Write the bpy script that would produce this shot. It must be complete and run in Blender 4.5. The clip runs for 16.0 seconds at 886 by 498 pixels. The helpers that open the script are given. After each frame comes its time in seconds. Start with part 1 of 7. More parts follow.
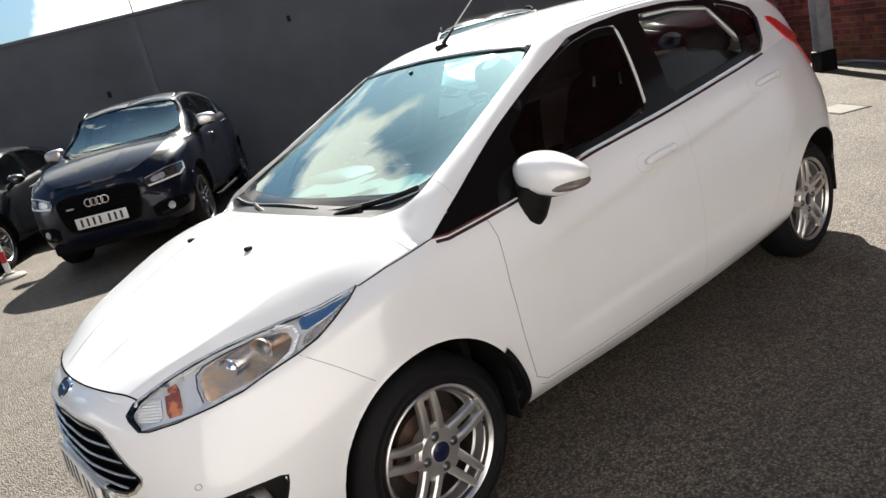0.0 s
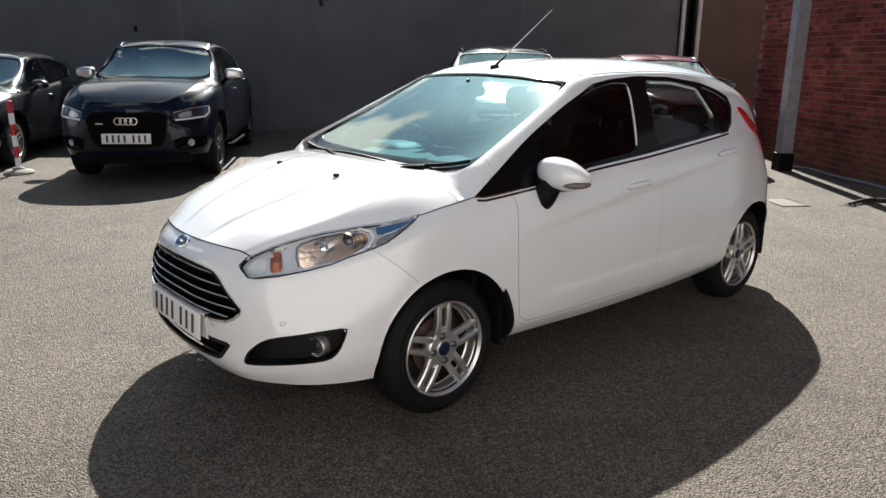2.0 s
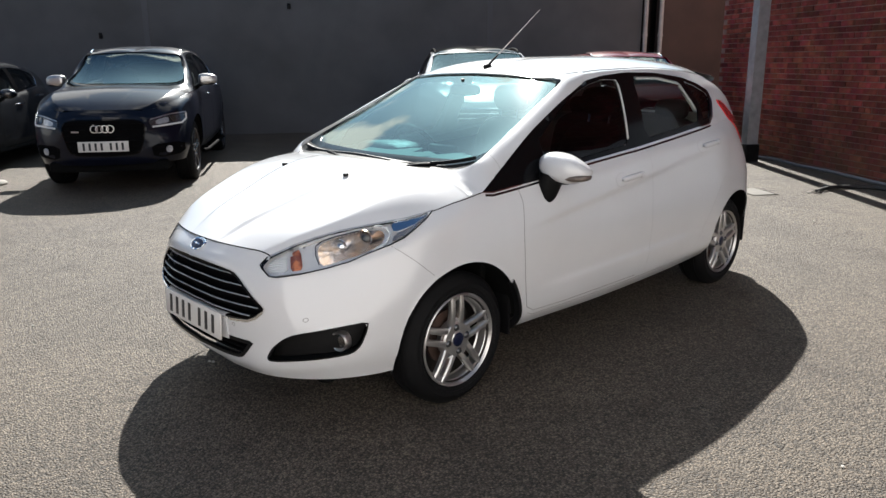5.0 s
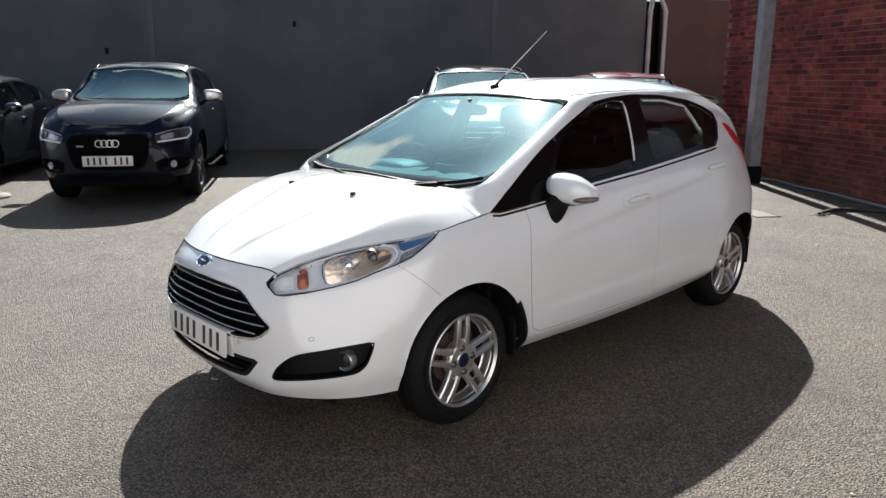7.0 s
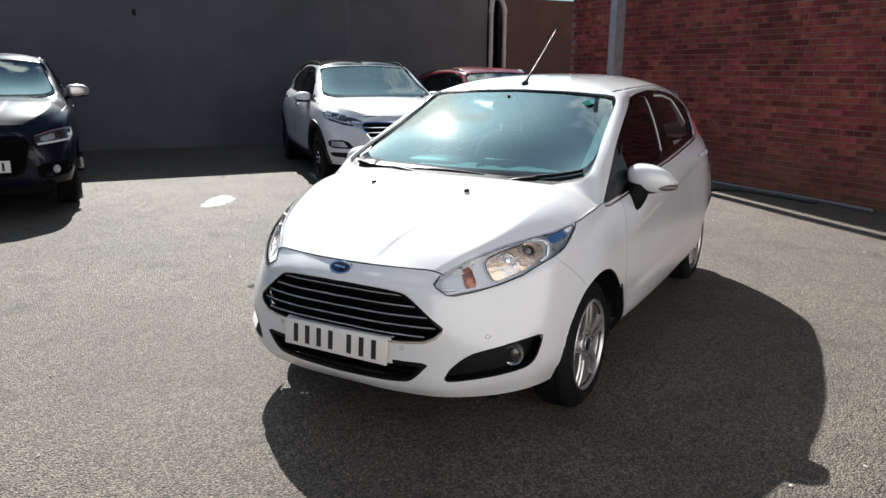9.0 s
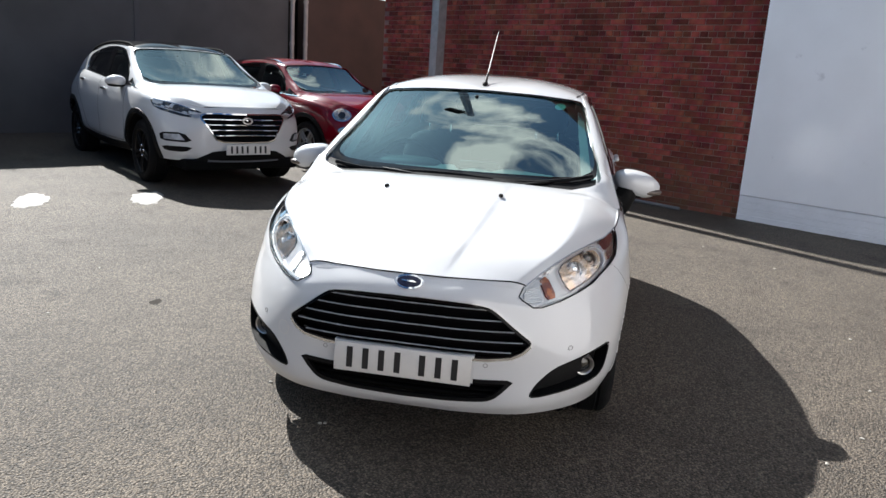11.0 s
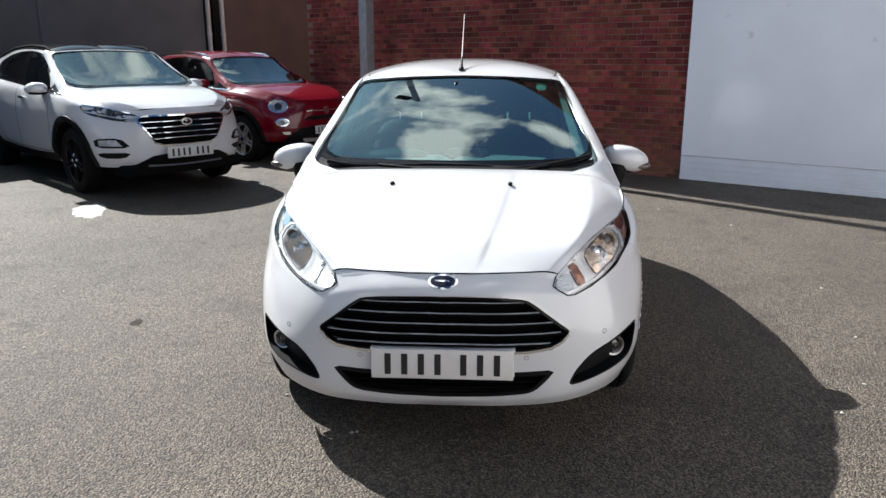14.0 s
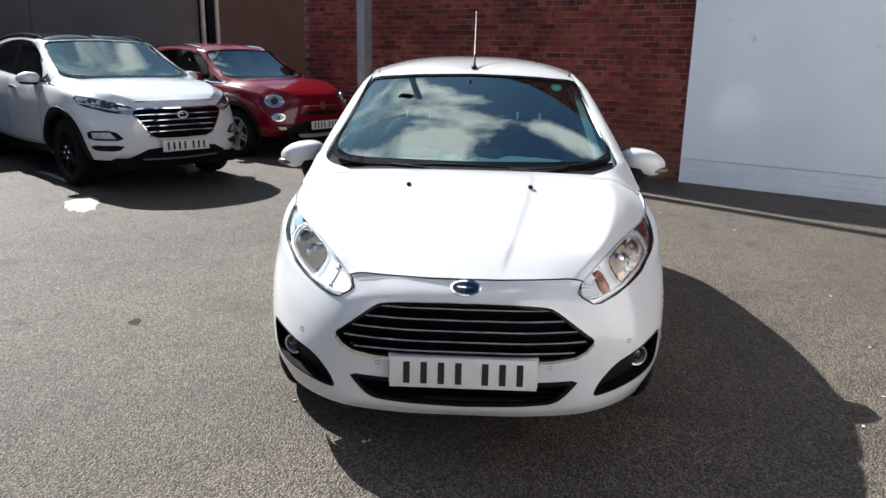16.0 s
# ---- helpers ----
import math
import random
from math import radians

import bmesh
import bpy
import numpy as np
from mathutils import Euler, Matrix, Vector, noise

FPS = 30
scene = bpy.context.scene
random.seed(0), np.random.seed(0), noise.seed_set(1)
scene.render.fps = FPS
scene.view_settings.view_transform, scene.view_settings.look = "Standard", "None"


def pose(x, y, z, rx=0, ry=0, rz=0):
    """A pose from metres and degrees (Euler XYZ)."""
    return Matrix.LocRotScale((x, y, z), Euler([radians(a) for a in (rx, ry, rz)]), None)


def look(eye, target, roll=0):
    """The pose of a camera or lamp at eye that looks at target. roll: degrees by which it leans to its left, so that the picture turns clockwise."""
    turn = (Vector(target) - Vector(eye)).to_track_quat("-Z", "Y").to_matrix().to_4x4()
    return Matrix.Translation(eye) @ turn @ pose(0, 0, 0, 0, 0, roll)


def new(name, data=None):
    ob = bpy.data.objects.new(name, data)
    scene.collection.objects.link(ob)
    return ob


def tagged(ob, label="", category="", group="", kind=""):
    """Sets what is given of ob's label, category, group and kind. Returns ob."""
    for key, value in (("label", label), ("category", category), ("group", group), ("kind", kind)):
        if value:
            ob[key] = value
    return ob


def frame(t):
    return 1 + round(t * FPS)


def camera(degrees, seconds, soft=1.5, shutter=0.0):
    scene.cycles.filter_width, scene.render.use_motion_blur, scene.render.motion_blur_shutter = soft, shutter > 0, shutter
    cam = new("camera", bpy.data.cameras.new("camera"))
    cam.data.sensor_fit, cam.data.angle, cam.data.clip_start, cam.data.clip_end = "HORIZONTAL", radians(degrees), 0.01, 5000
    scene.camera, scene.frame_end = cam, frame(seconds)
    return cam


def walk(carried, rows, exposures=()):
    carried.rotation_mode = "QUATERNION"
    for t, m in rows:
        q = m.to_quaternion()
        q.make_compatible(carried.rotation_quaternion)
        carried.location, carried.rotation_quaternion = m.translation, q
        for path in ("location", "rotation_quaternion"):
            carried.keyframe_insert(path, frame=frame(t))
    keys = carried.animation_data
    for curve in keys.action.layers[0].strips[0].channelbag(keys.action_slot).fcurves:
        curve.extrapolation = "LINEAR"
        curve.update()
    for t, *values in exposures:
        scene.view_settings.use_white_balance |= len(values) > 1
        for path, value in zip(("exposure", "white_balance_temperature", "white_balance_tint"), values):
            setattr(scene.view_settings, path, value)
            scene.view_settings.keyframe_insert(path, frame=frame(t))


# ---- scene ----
cam = camera(62.1, 16.0)

PATH = [
    (0, (-1.085, -2.508, 1.455), (0.061, -0.956, 0.929), -14.0),
    (0.5, (-1.433, -2.694, 1.446), (-0.235, -1.182, 0.919), -12.2),
    (1, (-1.66, -2.862, 1.454), (-0.446, -1.358, 0.941), -9.2),
    (1.5, (-1.803, -2.997, 1.463), (-0.566, -1.513, 0.947), -2.1),
    (2, (-1.923, -3.002, 1.47), (-0.66, -1.534, 0.973), 0.7),
    (2.5, (-2.058, -2.923, 1.46), (-0.744, -1.505, 0.945), -0.2),
    (3, (-2.156, -2.867, 1.46), (-0.817, -1.481, 0.924), -1.5),
    (3.5, (-2.154, -2.909, 1.468), (-0.809, -1.525, 0.945), -0.8),
    (4, (-2.15, -2.941, 1.466), (-0.815, -1.545, 0.948), -0.5),
    (6.5, (-2.14, -2.954, 1.481), (-0.803, -1.54, 1.019), -0.5),
    (7, (-2.157, -2.923, 1.481), (-0.815, -1.51, 1.03), 0.2),
    (7.5, (-2.305, -2.713, 1.46), (-0.882, -1.371, 1.039), 1.8),
    (8, (-2.597, -2.424, 1.473), (-1.103, -1.168, 1.038), 1.3),
    (8.5, (-2.872, -2.218, 1.507), (-1.28, -1.089, 1.068), 1.3),
    (9, (-3.106, -1.798, 1.491), (-1.416, -0.835, 1.026), 0.4),
    (9.5, (-3.31, -1.484, 1.468), (-1.527, -0.725, 0.972), 0.5),
    (9.7, (-3.393, -1.384, 1.428), (-1.578, -0.685, 0.961), 1.2),
    (11.8, (-3.278, -0.181, 1.492), (-1.351, -0.052, 0.972), 2.1),
    (12, (-3.263, -0.147, 1.501), (-1.338, -0.04, 0.971), 1.2),
    (12.5, (-3.305, -0.12, 1.514), (-1.368, -0.01, 1.027), 1.0),
    (13, (-3.331, -0.134, 1.513), (-1.399, -0.017, 1.009), 0.9),
    (13.5, (-3.335, -0.141, 1.508), (-1.404, -0.028, 0.999), 0.6),
    (14, (-3.334, -0.152, 1.508), (-1.402, -0.037, 1.001), -0.1),
    (14.5, (-3.327, -0.162, 1.509), (-1.393, -0.053, 1.01), 0.3),
    (15, (-3.322, -0.146, 1.509), (-1.388, -0.024, 1.013), 0.1),
    (15.5, (-3.317, -0.119, 1.513), (-1.383, -0.006, 1.018), 0.2),
    (16, (-3.24, -0.019, 1.507), (-1.308, 0.06, 0.994), 1.1),
]
walk(cam, [(t, look(eye, target, roll)) for t, eye, target, roll in PATH], [(0.0, 1.76, 6720, 10), (0.8, 1.56, 6680, 10), (1.6, 1.35, 6600, 10), (4.2, 1.38, 6500, 10), (6.4, 1.39, 6330, 10), (9.6, 1.33, 6300, 10), (12.0, 1.33, 6180, 10), (16.0, 1.31, 6180, 10)])

# ---- light ----
SUN_WAY = Vector((0.785, 0.842, 1.0)).normalized()      # towards the sun
world = bpy.data.worlds.new("sky")
scene.world = world
world.use_nodes = True
wn, wl = world.node_tree.nodes, world.node_tree.links
wn.clear()
w_out = wn.new("ShaderNodeOutputWorld")
w_bg = wn.new("ShaderNodeBackground")
w_sky = wn.new("ShaderNodeTexSky")
w_sky.sky_type = "NISHITA"
w_sky.sun_disc = False
w_sky.dust_density = 3.0
w_sky.sun_elevation = math.asin(SUN_WAY.z)
w_sky.sun_rotation = math.atan2(SUN_WAY.x, SUN_WAY.y)
w_noise = wn.new("ShaderNodeTexNoise")
w_noise.noise_dimensions = "4D"
w_noise.inputs["W"].default_value = 1.3
w_noise.inputs["Scale"].default_value = 3.0
w_noise.inputs["Detail"].default_value = 12.0
w_noise.inputs["Roughness"].default_value = 0.55
w_at = wn.new("ShaderNodeTexCoord")
w_shift = wn.new("ShaderNodeVectorMath")
w_shift.operation = "SUBTRACT"
w_shift.inputs[1].default_value = (0.095, -0.03, -0.062)
wl.new(w_at.outputs["Generated"], w_shift.inputs[0])
wl.new(w_shift.outputs["Vector"], w_noise.inputs["Vector"])
w_ramp = wn.new("ShaderNodeValToRGB")
w_ramp.color_ramp.elements[0].position, w_ramp.color_ramp.elements[1].position = 0.55, 0.615
w_mix = wn.new("ShaderNodeMixRGB")
w_mix.inputs["Color2"].default_value = (25.0, 25.0, 24.0, 1)
wl.new(w_noise.outputs["Fac"], w_ramp.inputs["Fac"])
wl.new(w_ramp.outputs["Color"], w_mix.inputs["Fac"])
w_blue = wn.new("ShaderNodeMixRGB")
w_blue.blend_type = "MULTIPLY"
w_blue.inputs["Fac"].default_value = 1.0
w_blue.inputs["Color2"].default_value = (0.66, 1.03, 1.34, 1)
wl.new(w_sky.outputs["Color"], w_blue.inputs["Color1"])
wl.new(w_blue.outputs["Color"], w_mix.inputs["Color1"])
wl.new(w_mix.outputs["Color"], w_bg.inputs["Color"])
w_bg.inputs["Strength"].default_value = 0.026
wl.new(w_bg.outputs["Background"], w_out.inputs["Surface"])

sun_data = bpy.data.lights.new("sun", "SUN")
sun_data.energy, sun_data.angle, sun_data.color = 5.0, radians(0.53), (1.0, 0.965, 0.90)
sun = new("sun", sun_data)
sun.matrix_world = look(SUN_WAY * 60, (0, 0, 0))


# ---- materials ----
def mat(name, color, rough=0.5, metal=0.0, coat=0.0, spec=0.5, var=0.0, scale=8.0, bump=0.0, bump_scale=60.0, emit=0.0, random_tint=0.0):
    m = bpy.data.materials.new(name)
    m.use_nodes = True
    n, l = m.node_tree.nodes, m.node_tree.links
    p = n["Principled BSDF"]
    p.inputs["Base Color"].default_value = (*color, 1)
    p.inputs["Roughness"].default_value = rough
    p.inputs["Metallic"].default_value = metal
    p.inputs["Coat Weight"].default_value = coat
    p.inputs["Coat Roughness"].default_value = 0.03
    p.inputs["Specular IOR Level"].default_value = spec
    tc = n.new("ShaderNodeTexCoord")
    if var or random_tint:
        nz = n.new("ShaderNodeTexNoise")
        nz.inputs["Scale"].default_value, nz.inputs["Detail"].default_value = scale, 6
        l.new(tc.outputs["Object"], nz.inputs["Vector"])
        mx = n.new("ShaderNodeMixRGB")
        mx.blend_type = "MULTIPLY"
        rp = n.new("ShaderNodeValToRGB")
        rp.color_ramp.elements[0].color = (1 - var, 1 - var, 1 - var, 1)
        rp.color_ramp.elements[1].color = (1 + var * .5, 1 + var * .5, 1 + var * .5, 1)
        rp.color_ramp.elements[0].position, rp.color_ramp.elements[1].position = 0.3, 0.7
        l.new(nz.outputs["Fac"], rp.inputs["Fac"])
        mx.inputs["Fac"].default_value = 1
        mx.inputs["Color1"].default_value = (*color, 1)
        l.new(rp.outputs["Color"], mx.inputs["Color2"])
        last = mx
        if random_tint:
            oi = n.new("ShaderNodeObjectInfo")
            hs = n.new("ShaderNodeHueSaturation")
            mr = n.new("ShaderNodeMapRange")
            mr.inputs["To Min"].default_value, mr.inputs["To Max"].default_value = 1 - random_tint, 1 + random_tint
            l.new(oi.outputs["Random"], mr.inputs["Value"])
            l.new(mr.outputs["Result"], hs.inputs["Value"])
            l.new(mx.outputs["Color"], hs.inputs["Color"])
            last = hs
        l.new(last.outputs["Color"], p.inputs["Base Color"])
        rr = n.new("ShaderNodeMapRange")
        rr.inputs["To Min"].default_value, rr.inputs["To Max"].default_value = rough * (1 - var * .6), min(1, rough * (1 + var * .6))
        l.new(nz.outputs["Fac"], rr.inputs["Value"])
        l.new(rr.outputs["Result"], p.inputs["Roughness"])
    if bump:
        bz = n.new("ShaderNodeTexNoise")
        bz.inputs["Scale"].default_value, bz.inputs["Detail"].default_value = bump_scale, 5
        l.new(tc.outputs["Object"], bz.inputs["Vector"])
        bp = n.new("ShaderNodeBump")
        bp.inputs["Strength"].default_value, bp.inputs["Distance"].default_value = bump, 0.01
        l.new(bz.outputs["Fac"], bp.inputs["Height"])
        l.new(bp.outputs["Normal"], p.inputs["Normal"])
    if emit:
        p.inputs["Emission Color"].default_value, p.inputs["Emission Strength"].default_value = (*color, 1), emit
    return m


def glass_mat(name, tint, rough=0.0, f0=0.04, dust=0.0, sheen=(1, 1, 1)):
    """Thin glazing: clear with a tint, mirror gloss that grows towards grazing, and a film of dust."""
    m = bpy.data.materials.new(name)
    m.use_nodes = True
    n, l = m.node_tree.nodes, m.node_tree.links
    n.remove(n["Principled BSDF"])
    tr, gl, lw, mx = n.new("ShaderNodeBsdfTransparent"), n.new("ShaderNodeBsdfGlossy"), n.new("ShaderNodeLayerWeight"), n.new("ShaderNodeMixShader")
    tr.inputs["Color"].default_value = (*tint, 1)
    gl.inputs["Roughness"].default_value = rough
    gl.inputs["Color"].default_value = (*sheen, 1)
    lw.inputs["Blend"].default_value = 0.5
    pw, mr = n.new("ShaderNodeMath"), n.new("ShaderNodeMapRange")
    pw.operation = "POWER"
    pw.inputs[1].default_value = 5.0
    mr.inputs["To Min"].default_value, mr.inputs["To Max"].default_value = f0, 0.8
    l.new(lw.outputs["Facing"], pw.inputs[0])
    l.new(pw.outputs["Value"], mr.inputs["Value"])
    l.new(mr.outputs["Result"], mx.inputs["Fac"])
    l.new(tr.outputs["BSDF"], mx.inputs[1])
    l.new(gl.outputs["BSDF"], mx.inputs[2])
    if dust:
        film, over_all = n.new("ShaderNodeBsdfGlossy"), n.new("ShaderNodeMixShader")
        film.inputs["Roughness"].default_value = 0.2
        over_all.inputs["Fac"].default_value = dust
        l.new(mx.outputs["Shader"], over_all.inputs[1])
        l.new(film.outputs["BSDF"], over_all.inputs[2])
        mx = over_all
    l.new(mx.outputs["Shader"], n["Material Output"].inputs["Surface"])
    return m


def asphalt_mat():
    m = bpy.data.materials.new("asphalt")
    m.use_nodes = True
    n, l = m.node_tree.nodes, m.node_tree.links
    p = n["Principled BSDF"]
    tc = n.new("ShaderNodeTexCoord")

    def noise_node(scale, detail=4, rough=0.6):
        z = n.new("ShaderNodeTexNoise")
        z.inputs["Scale"].default_value, z.inputs["Detail"].default_value, z.inputs["Roughness"].default_value = scale, detail, rough
        l.new(tc.outputs["Object"], z.inputs["Vector"])
        return z

    def ramp(src, a, b, ca, cb):
        r = n.new("ShaderNodeValToRGB")
        r.color_ramp.elements[0].position, r.color_ramp.elements[1].position = a, b
        r.color_ramp.elements[0].color, r.color_ramp.elements[1].color = (*ca, 1), (*cb, 1)
        l.new(src, r.inputs["Fac"])
        return r.outputs["Color"]

    def mult(a, b, fac=1.0):
        x = n.new("ShaderNodeMixRGB")
        x.blend_type = "MULTIPLY"
        x.inputs["Fac"].default_value = fac
        l.new(a, x.inputs["Color1"])
        l.new(b, x.inputs["Color2"])
        return x.outputs["Color"]

    vor = n.new("ShaderNodeTexVoronoi")
    vor.inputs["Scale"].default_value = 116
    l.new(tc.outputs["Object"], vor.inputs["Vector"])
    chips = n.new("ShaderNodeSeparateColor")
    l.new(vor.outputs["Color"], chips.inputs["Color"])
    base = ramp(chips.outputs["Red"], 0.1, 0.95, (0.0480, 0.0394, 0.0304), (0.208, 0.171, 0.133))
    gaps = ramp(vor.outputs["Distance"], 0.25, 0.72, (1.10, 1.10, 1.10), (0.42, 0.41, 0.40))
    patches = ramp(noise_node(0.55, 5).outputs["Fac"], 0.35, 0.68, (0.74, 0.73, 0.72), (1.16, 1.15, 1.12))
    stains = ramp(noise_node(2.6, 8, 0.7).outputs["Fac"], 0.32, 0.47, (0.60, 0.58, 0.57), (1, 1, 1))
    fine = ramp(noise_node(36, 3).outputs["Fac"], 0.3, 0.7, (0.8, 0.8, 0.8), (1.15, 1.15, 1.15))
    l.new(mult(mult(mult(mult(base, gaps), patches), stains), fine), p.inputs["Base Color"])
    p.inputs["Roughness"].default_value = 0.72
    p.inputs["Specular IOR Level"].default_value = 0.45
    bp = n.new("ShaderNodeBump")
    bp.inputs["Strength"].default_value, bp.inputs["Distance"].default_value = 0.9, 0.0115
    bp.invert = True
    l.new(vor.outputs["Distance"], bp.inputs["Height"])
    b2 = n.new("ShaderNodeBump")
    b2.inputs["Strength"].default_value, b2.inputs["Distance"].default_value = 0.35, 0.006
    l.new(noise_node(60, 4).outputs["Fac"], b2.inputs["Height"])
    l.new(bp.outputs["Normal"], b2.inputs["Normal"])
    l.new(b2.outputs["Normal"], p.inputs["Normal"])
    return m


M_ASPHALT = asphalt_mat()
M_WHITE = mat("white_paint", (0.645, 0.65, 0.66), 0.28, coat=1.0, var=0.03, scale=3)
M_NAVY = mat("navy_paint", (0.004, 0.0055, 0.013), 0.3, spec=0.10, coat=0.45, var=0.1)
M_BLACKCAR = mat("black_paint", (0.008, 0.009, 0.011), 0.25, coat=1.0, var=0.1)
M_RED = mat("red_paint", (0.145, 0.0012, 0.009), 0.3, spec=0.08, coat=0.8, var=0.05)
M_BLACK = mat("black_plastic", (0.006, 0.006, 0.0065), 0.5, spec=0.14, var=0.2, bump=0.15, bump_scale=300)
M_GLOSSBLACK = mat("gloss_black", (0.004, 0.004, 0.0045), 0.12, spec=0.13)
M_GAP = mat("shut_line", (0.006, 0.006, 0.006), 0.9, spec=0.03)
M_GRILLE = mat("grille_plastic", (0.004, 0.004, 0.0045), 0.8, spec=0.03, var=0.2, scale=30)
M_GAPSOFT = mat("shut_line_soft", (0.26, 0.26, 0.26), 0.7)
M_GAPFAINT = mat("shut_line_faint", (0.50, 0.50, 0.50), 0.5)
M_RUBBER = mat("tyre_rubber", (0.0065, 0.0065, 0.007), 0.7, spec=0.14, var=0.25, scale=14, bump=0.25, bump_scale=150)
M_CHROME = mat("chrome", (0.82, 0.83, 0.85), 0.07, metal=1.0)
M_CHROMEDARKSIDE = mat("chrome_dark_reflection", (0.16, 0.14, 0.14), 0.12, metal=0.9)
M_ALLOY = mat("alloy", (0.56, 0.55, 0.54), 0.30, metal=0.85, var=0.08, scale=10)
M_DARKALLOY = mat("dark_alloy", (0.10, 0.10, 0.105), 0.3, metal=0.8, var=0.08, scale=10)
M_BARREL = mat("rim_barrel", (0.045, 0.038, 0.034), 0.6, metal=0.3, var=0.35, scale=18)
M_STEEL = mat("brake_steel", (0.12, 0.075, 0.06), 0.5, metal=0.6, var=0.35, scale=20)
M_DARKWELL = mat("wheel_well", (0.005, 0.005, 0.005), 0.9, spec=0.1)
M_GLASS = glass_mat("windscreen_glass", (0.34, 0.54, 0.54), rough=0.01, f0=0.27, dust=0.0028, sheen=(0.86, 1.0, 0.95))
M_CARGLASS = glass_mat("parked_windscreen", (0.40, 0.56, 0.54), rough=0.01, f0=0.24, dust=0.003, sheen=(0.86, 1.0, 0.95))
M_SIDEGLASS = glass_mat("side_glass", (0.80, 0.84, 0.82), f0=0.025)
# Tint taken nearly black to give the cabin's shade behind the front windows.
M_DARKDOORGLASS = glass_mat("door_glass_darkened", (0.10, 0.115, 0.12), f0=0.026)
M_PRIVACY = glass_mat("privacy_glass", (0.10, 0.11, 0.11), f0=0.03)
M_LENS = glass_mat("lamp_lens", (0.93, 0.95, 0.96), f0=0.04)
M_MIRRORLENS = mat("smoky_lens", (0.16, 0.13, 0.11), 0.2, metal=0.2, var=0.4, scale=30)
M_LENSDARK = mat("lamp_glass_dark", (0.05, 0.045, 0.04), 0.03, metal=0.3, coat=1.0)
M_SEAT = mat("seat_cloth", (0.030, 0.031, 0.034), 0.9, var=0.25, scale=30, bump=0.3, bump_scale=400)
M_DASH = mat("dash_plastic", (0.06, 0.07, 0.066), 0.42, var=0.15, bump=0.2, bump_scale=350)
M_LINING = mat("pale_lining", (0.55, 0.56, 0.53), 0.85, var=0.08, scale=20)
M_PAPER = mat("paper", (0.26, 0.28, 0.26), 0.7, var=0.08, scale=20)
M_PLATE = mat("plate_white", (0.66, 0.64, 0.61), 0.35, var=0.04, scale=30)
M_INK = mat("plate_black", (0.012, 0.012, 0.013), 0.45)
M_AMBER = mat("amber_lens", (0.50, 0.17, 0.075), 0.25, var=0.45, scale=45)
M_TAIL = mat("tail_red", (0.45, 0.01, 0.015), 0.12, coat=1.0)
M_BLUE = mat("badge_blue", (0.005, 0.008, 0.030), 0.3, spec=0.2, coat=0.3)
M_BRICK = mat("brick", (0.232, 0.058, 0.045), 0.85, spec=0.12, var=0.45, scale=9, bump=0.5, bump_scale=90, random_tint=0.46)
M_BRICKS = mat("brick_joined", (0.232, 0.058, 0.045), 0.85, spec=0.12, var=0.45, scale=9, bump=0.5, bump_scale=90)
M_CLADTRIM = mat("grey_wall_trim", (0.088, 0.092, 0.108), 0.5, var=0.12, scale=3)
M_BOWL = mat("lamp_bowl", (0.86, 0.83, 0.81), 0.28, metal=0.55, var=0.1, scale=25, bump=0.1, bump_scale=22)
M_BOWLREFLECT = mat("lamp_bowl_warm_reflections", (0.86, 0.80, 0.75), 0.24, metal=0.85, var=0.12, scale=40)
M_BOWLDARK = mat("lamp_bowl_dark", (0.10, 0.105, 0.12), 0.2, metal=0.5, var=0.2, scale=25)
M_LAMPSILVER = mat("lamp_silver", (0.50, 0.52, 0.56), 0.25, metal=0.35, var=0.35, scale=22)
M_RIBBED = mat("ribbed_lens", (0.80, 0.81, 0.82), 0.25, metal=0.2)
M_MORTAR = mat("mortar", (0.27, 0.19, 0.165), 0.95, var=0.35, scale=4, bump=0.4, bump_scale=120)


def facets(m, scale, strength):
    """Breaks a mirror into small slanted facets."""
    n, l = m.node_tree.nodes, m.node_tree.links
    tc, vo, bp = n.new("ShaderNodeTexCoord"), n.new("ShaderNodeTexVoronoi"), n.new("ShaderNodeBump")
    vo.inputs["Scale"].default_value = scale
    vo.distance = "CHEBYCHEV"
    bp.inputs["Strength"].default_value, bp.inputs["Distance"].default_value = strength, 0.02
    l.new(tc.outputs["Object"], vo.inputs["Vector"])
    l.new(vo.outputs["Distance"], bp.inputs["Height"])
    l.new(bp.outputs["Normal"], n["Principled BSDF"].inputs["Normal"])


def ribs(m, scale, strength):
    """Fine straight ribs, as moulded into a lens."""
    n, l = m.node_tree.nodes, m.node_tree.links
    tc, wv, bp = n.new("ShaderNodeTexCoord"), n.new("ShaderNodeTexWave"), n.new("ShaderNodeBump")
    wv.inputs["Scale"].default_value = scale
    wv.bands_direction = "Z"
    bp.inputs["Strength"].default_value, bp.inputs["Distance"].default_value = strength, 0.004
    l.new(tc.outputs["Object"], wv.inputs["Vector"])
    l.new(wv.outputs["Fac"], bp.inputs["Height"])
    l.new(bp.outputs["Normal"], n["Principled BSDF"].inputs["Normal"])


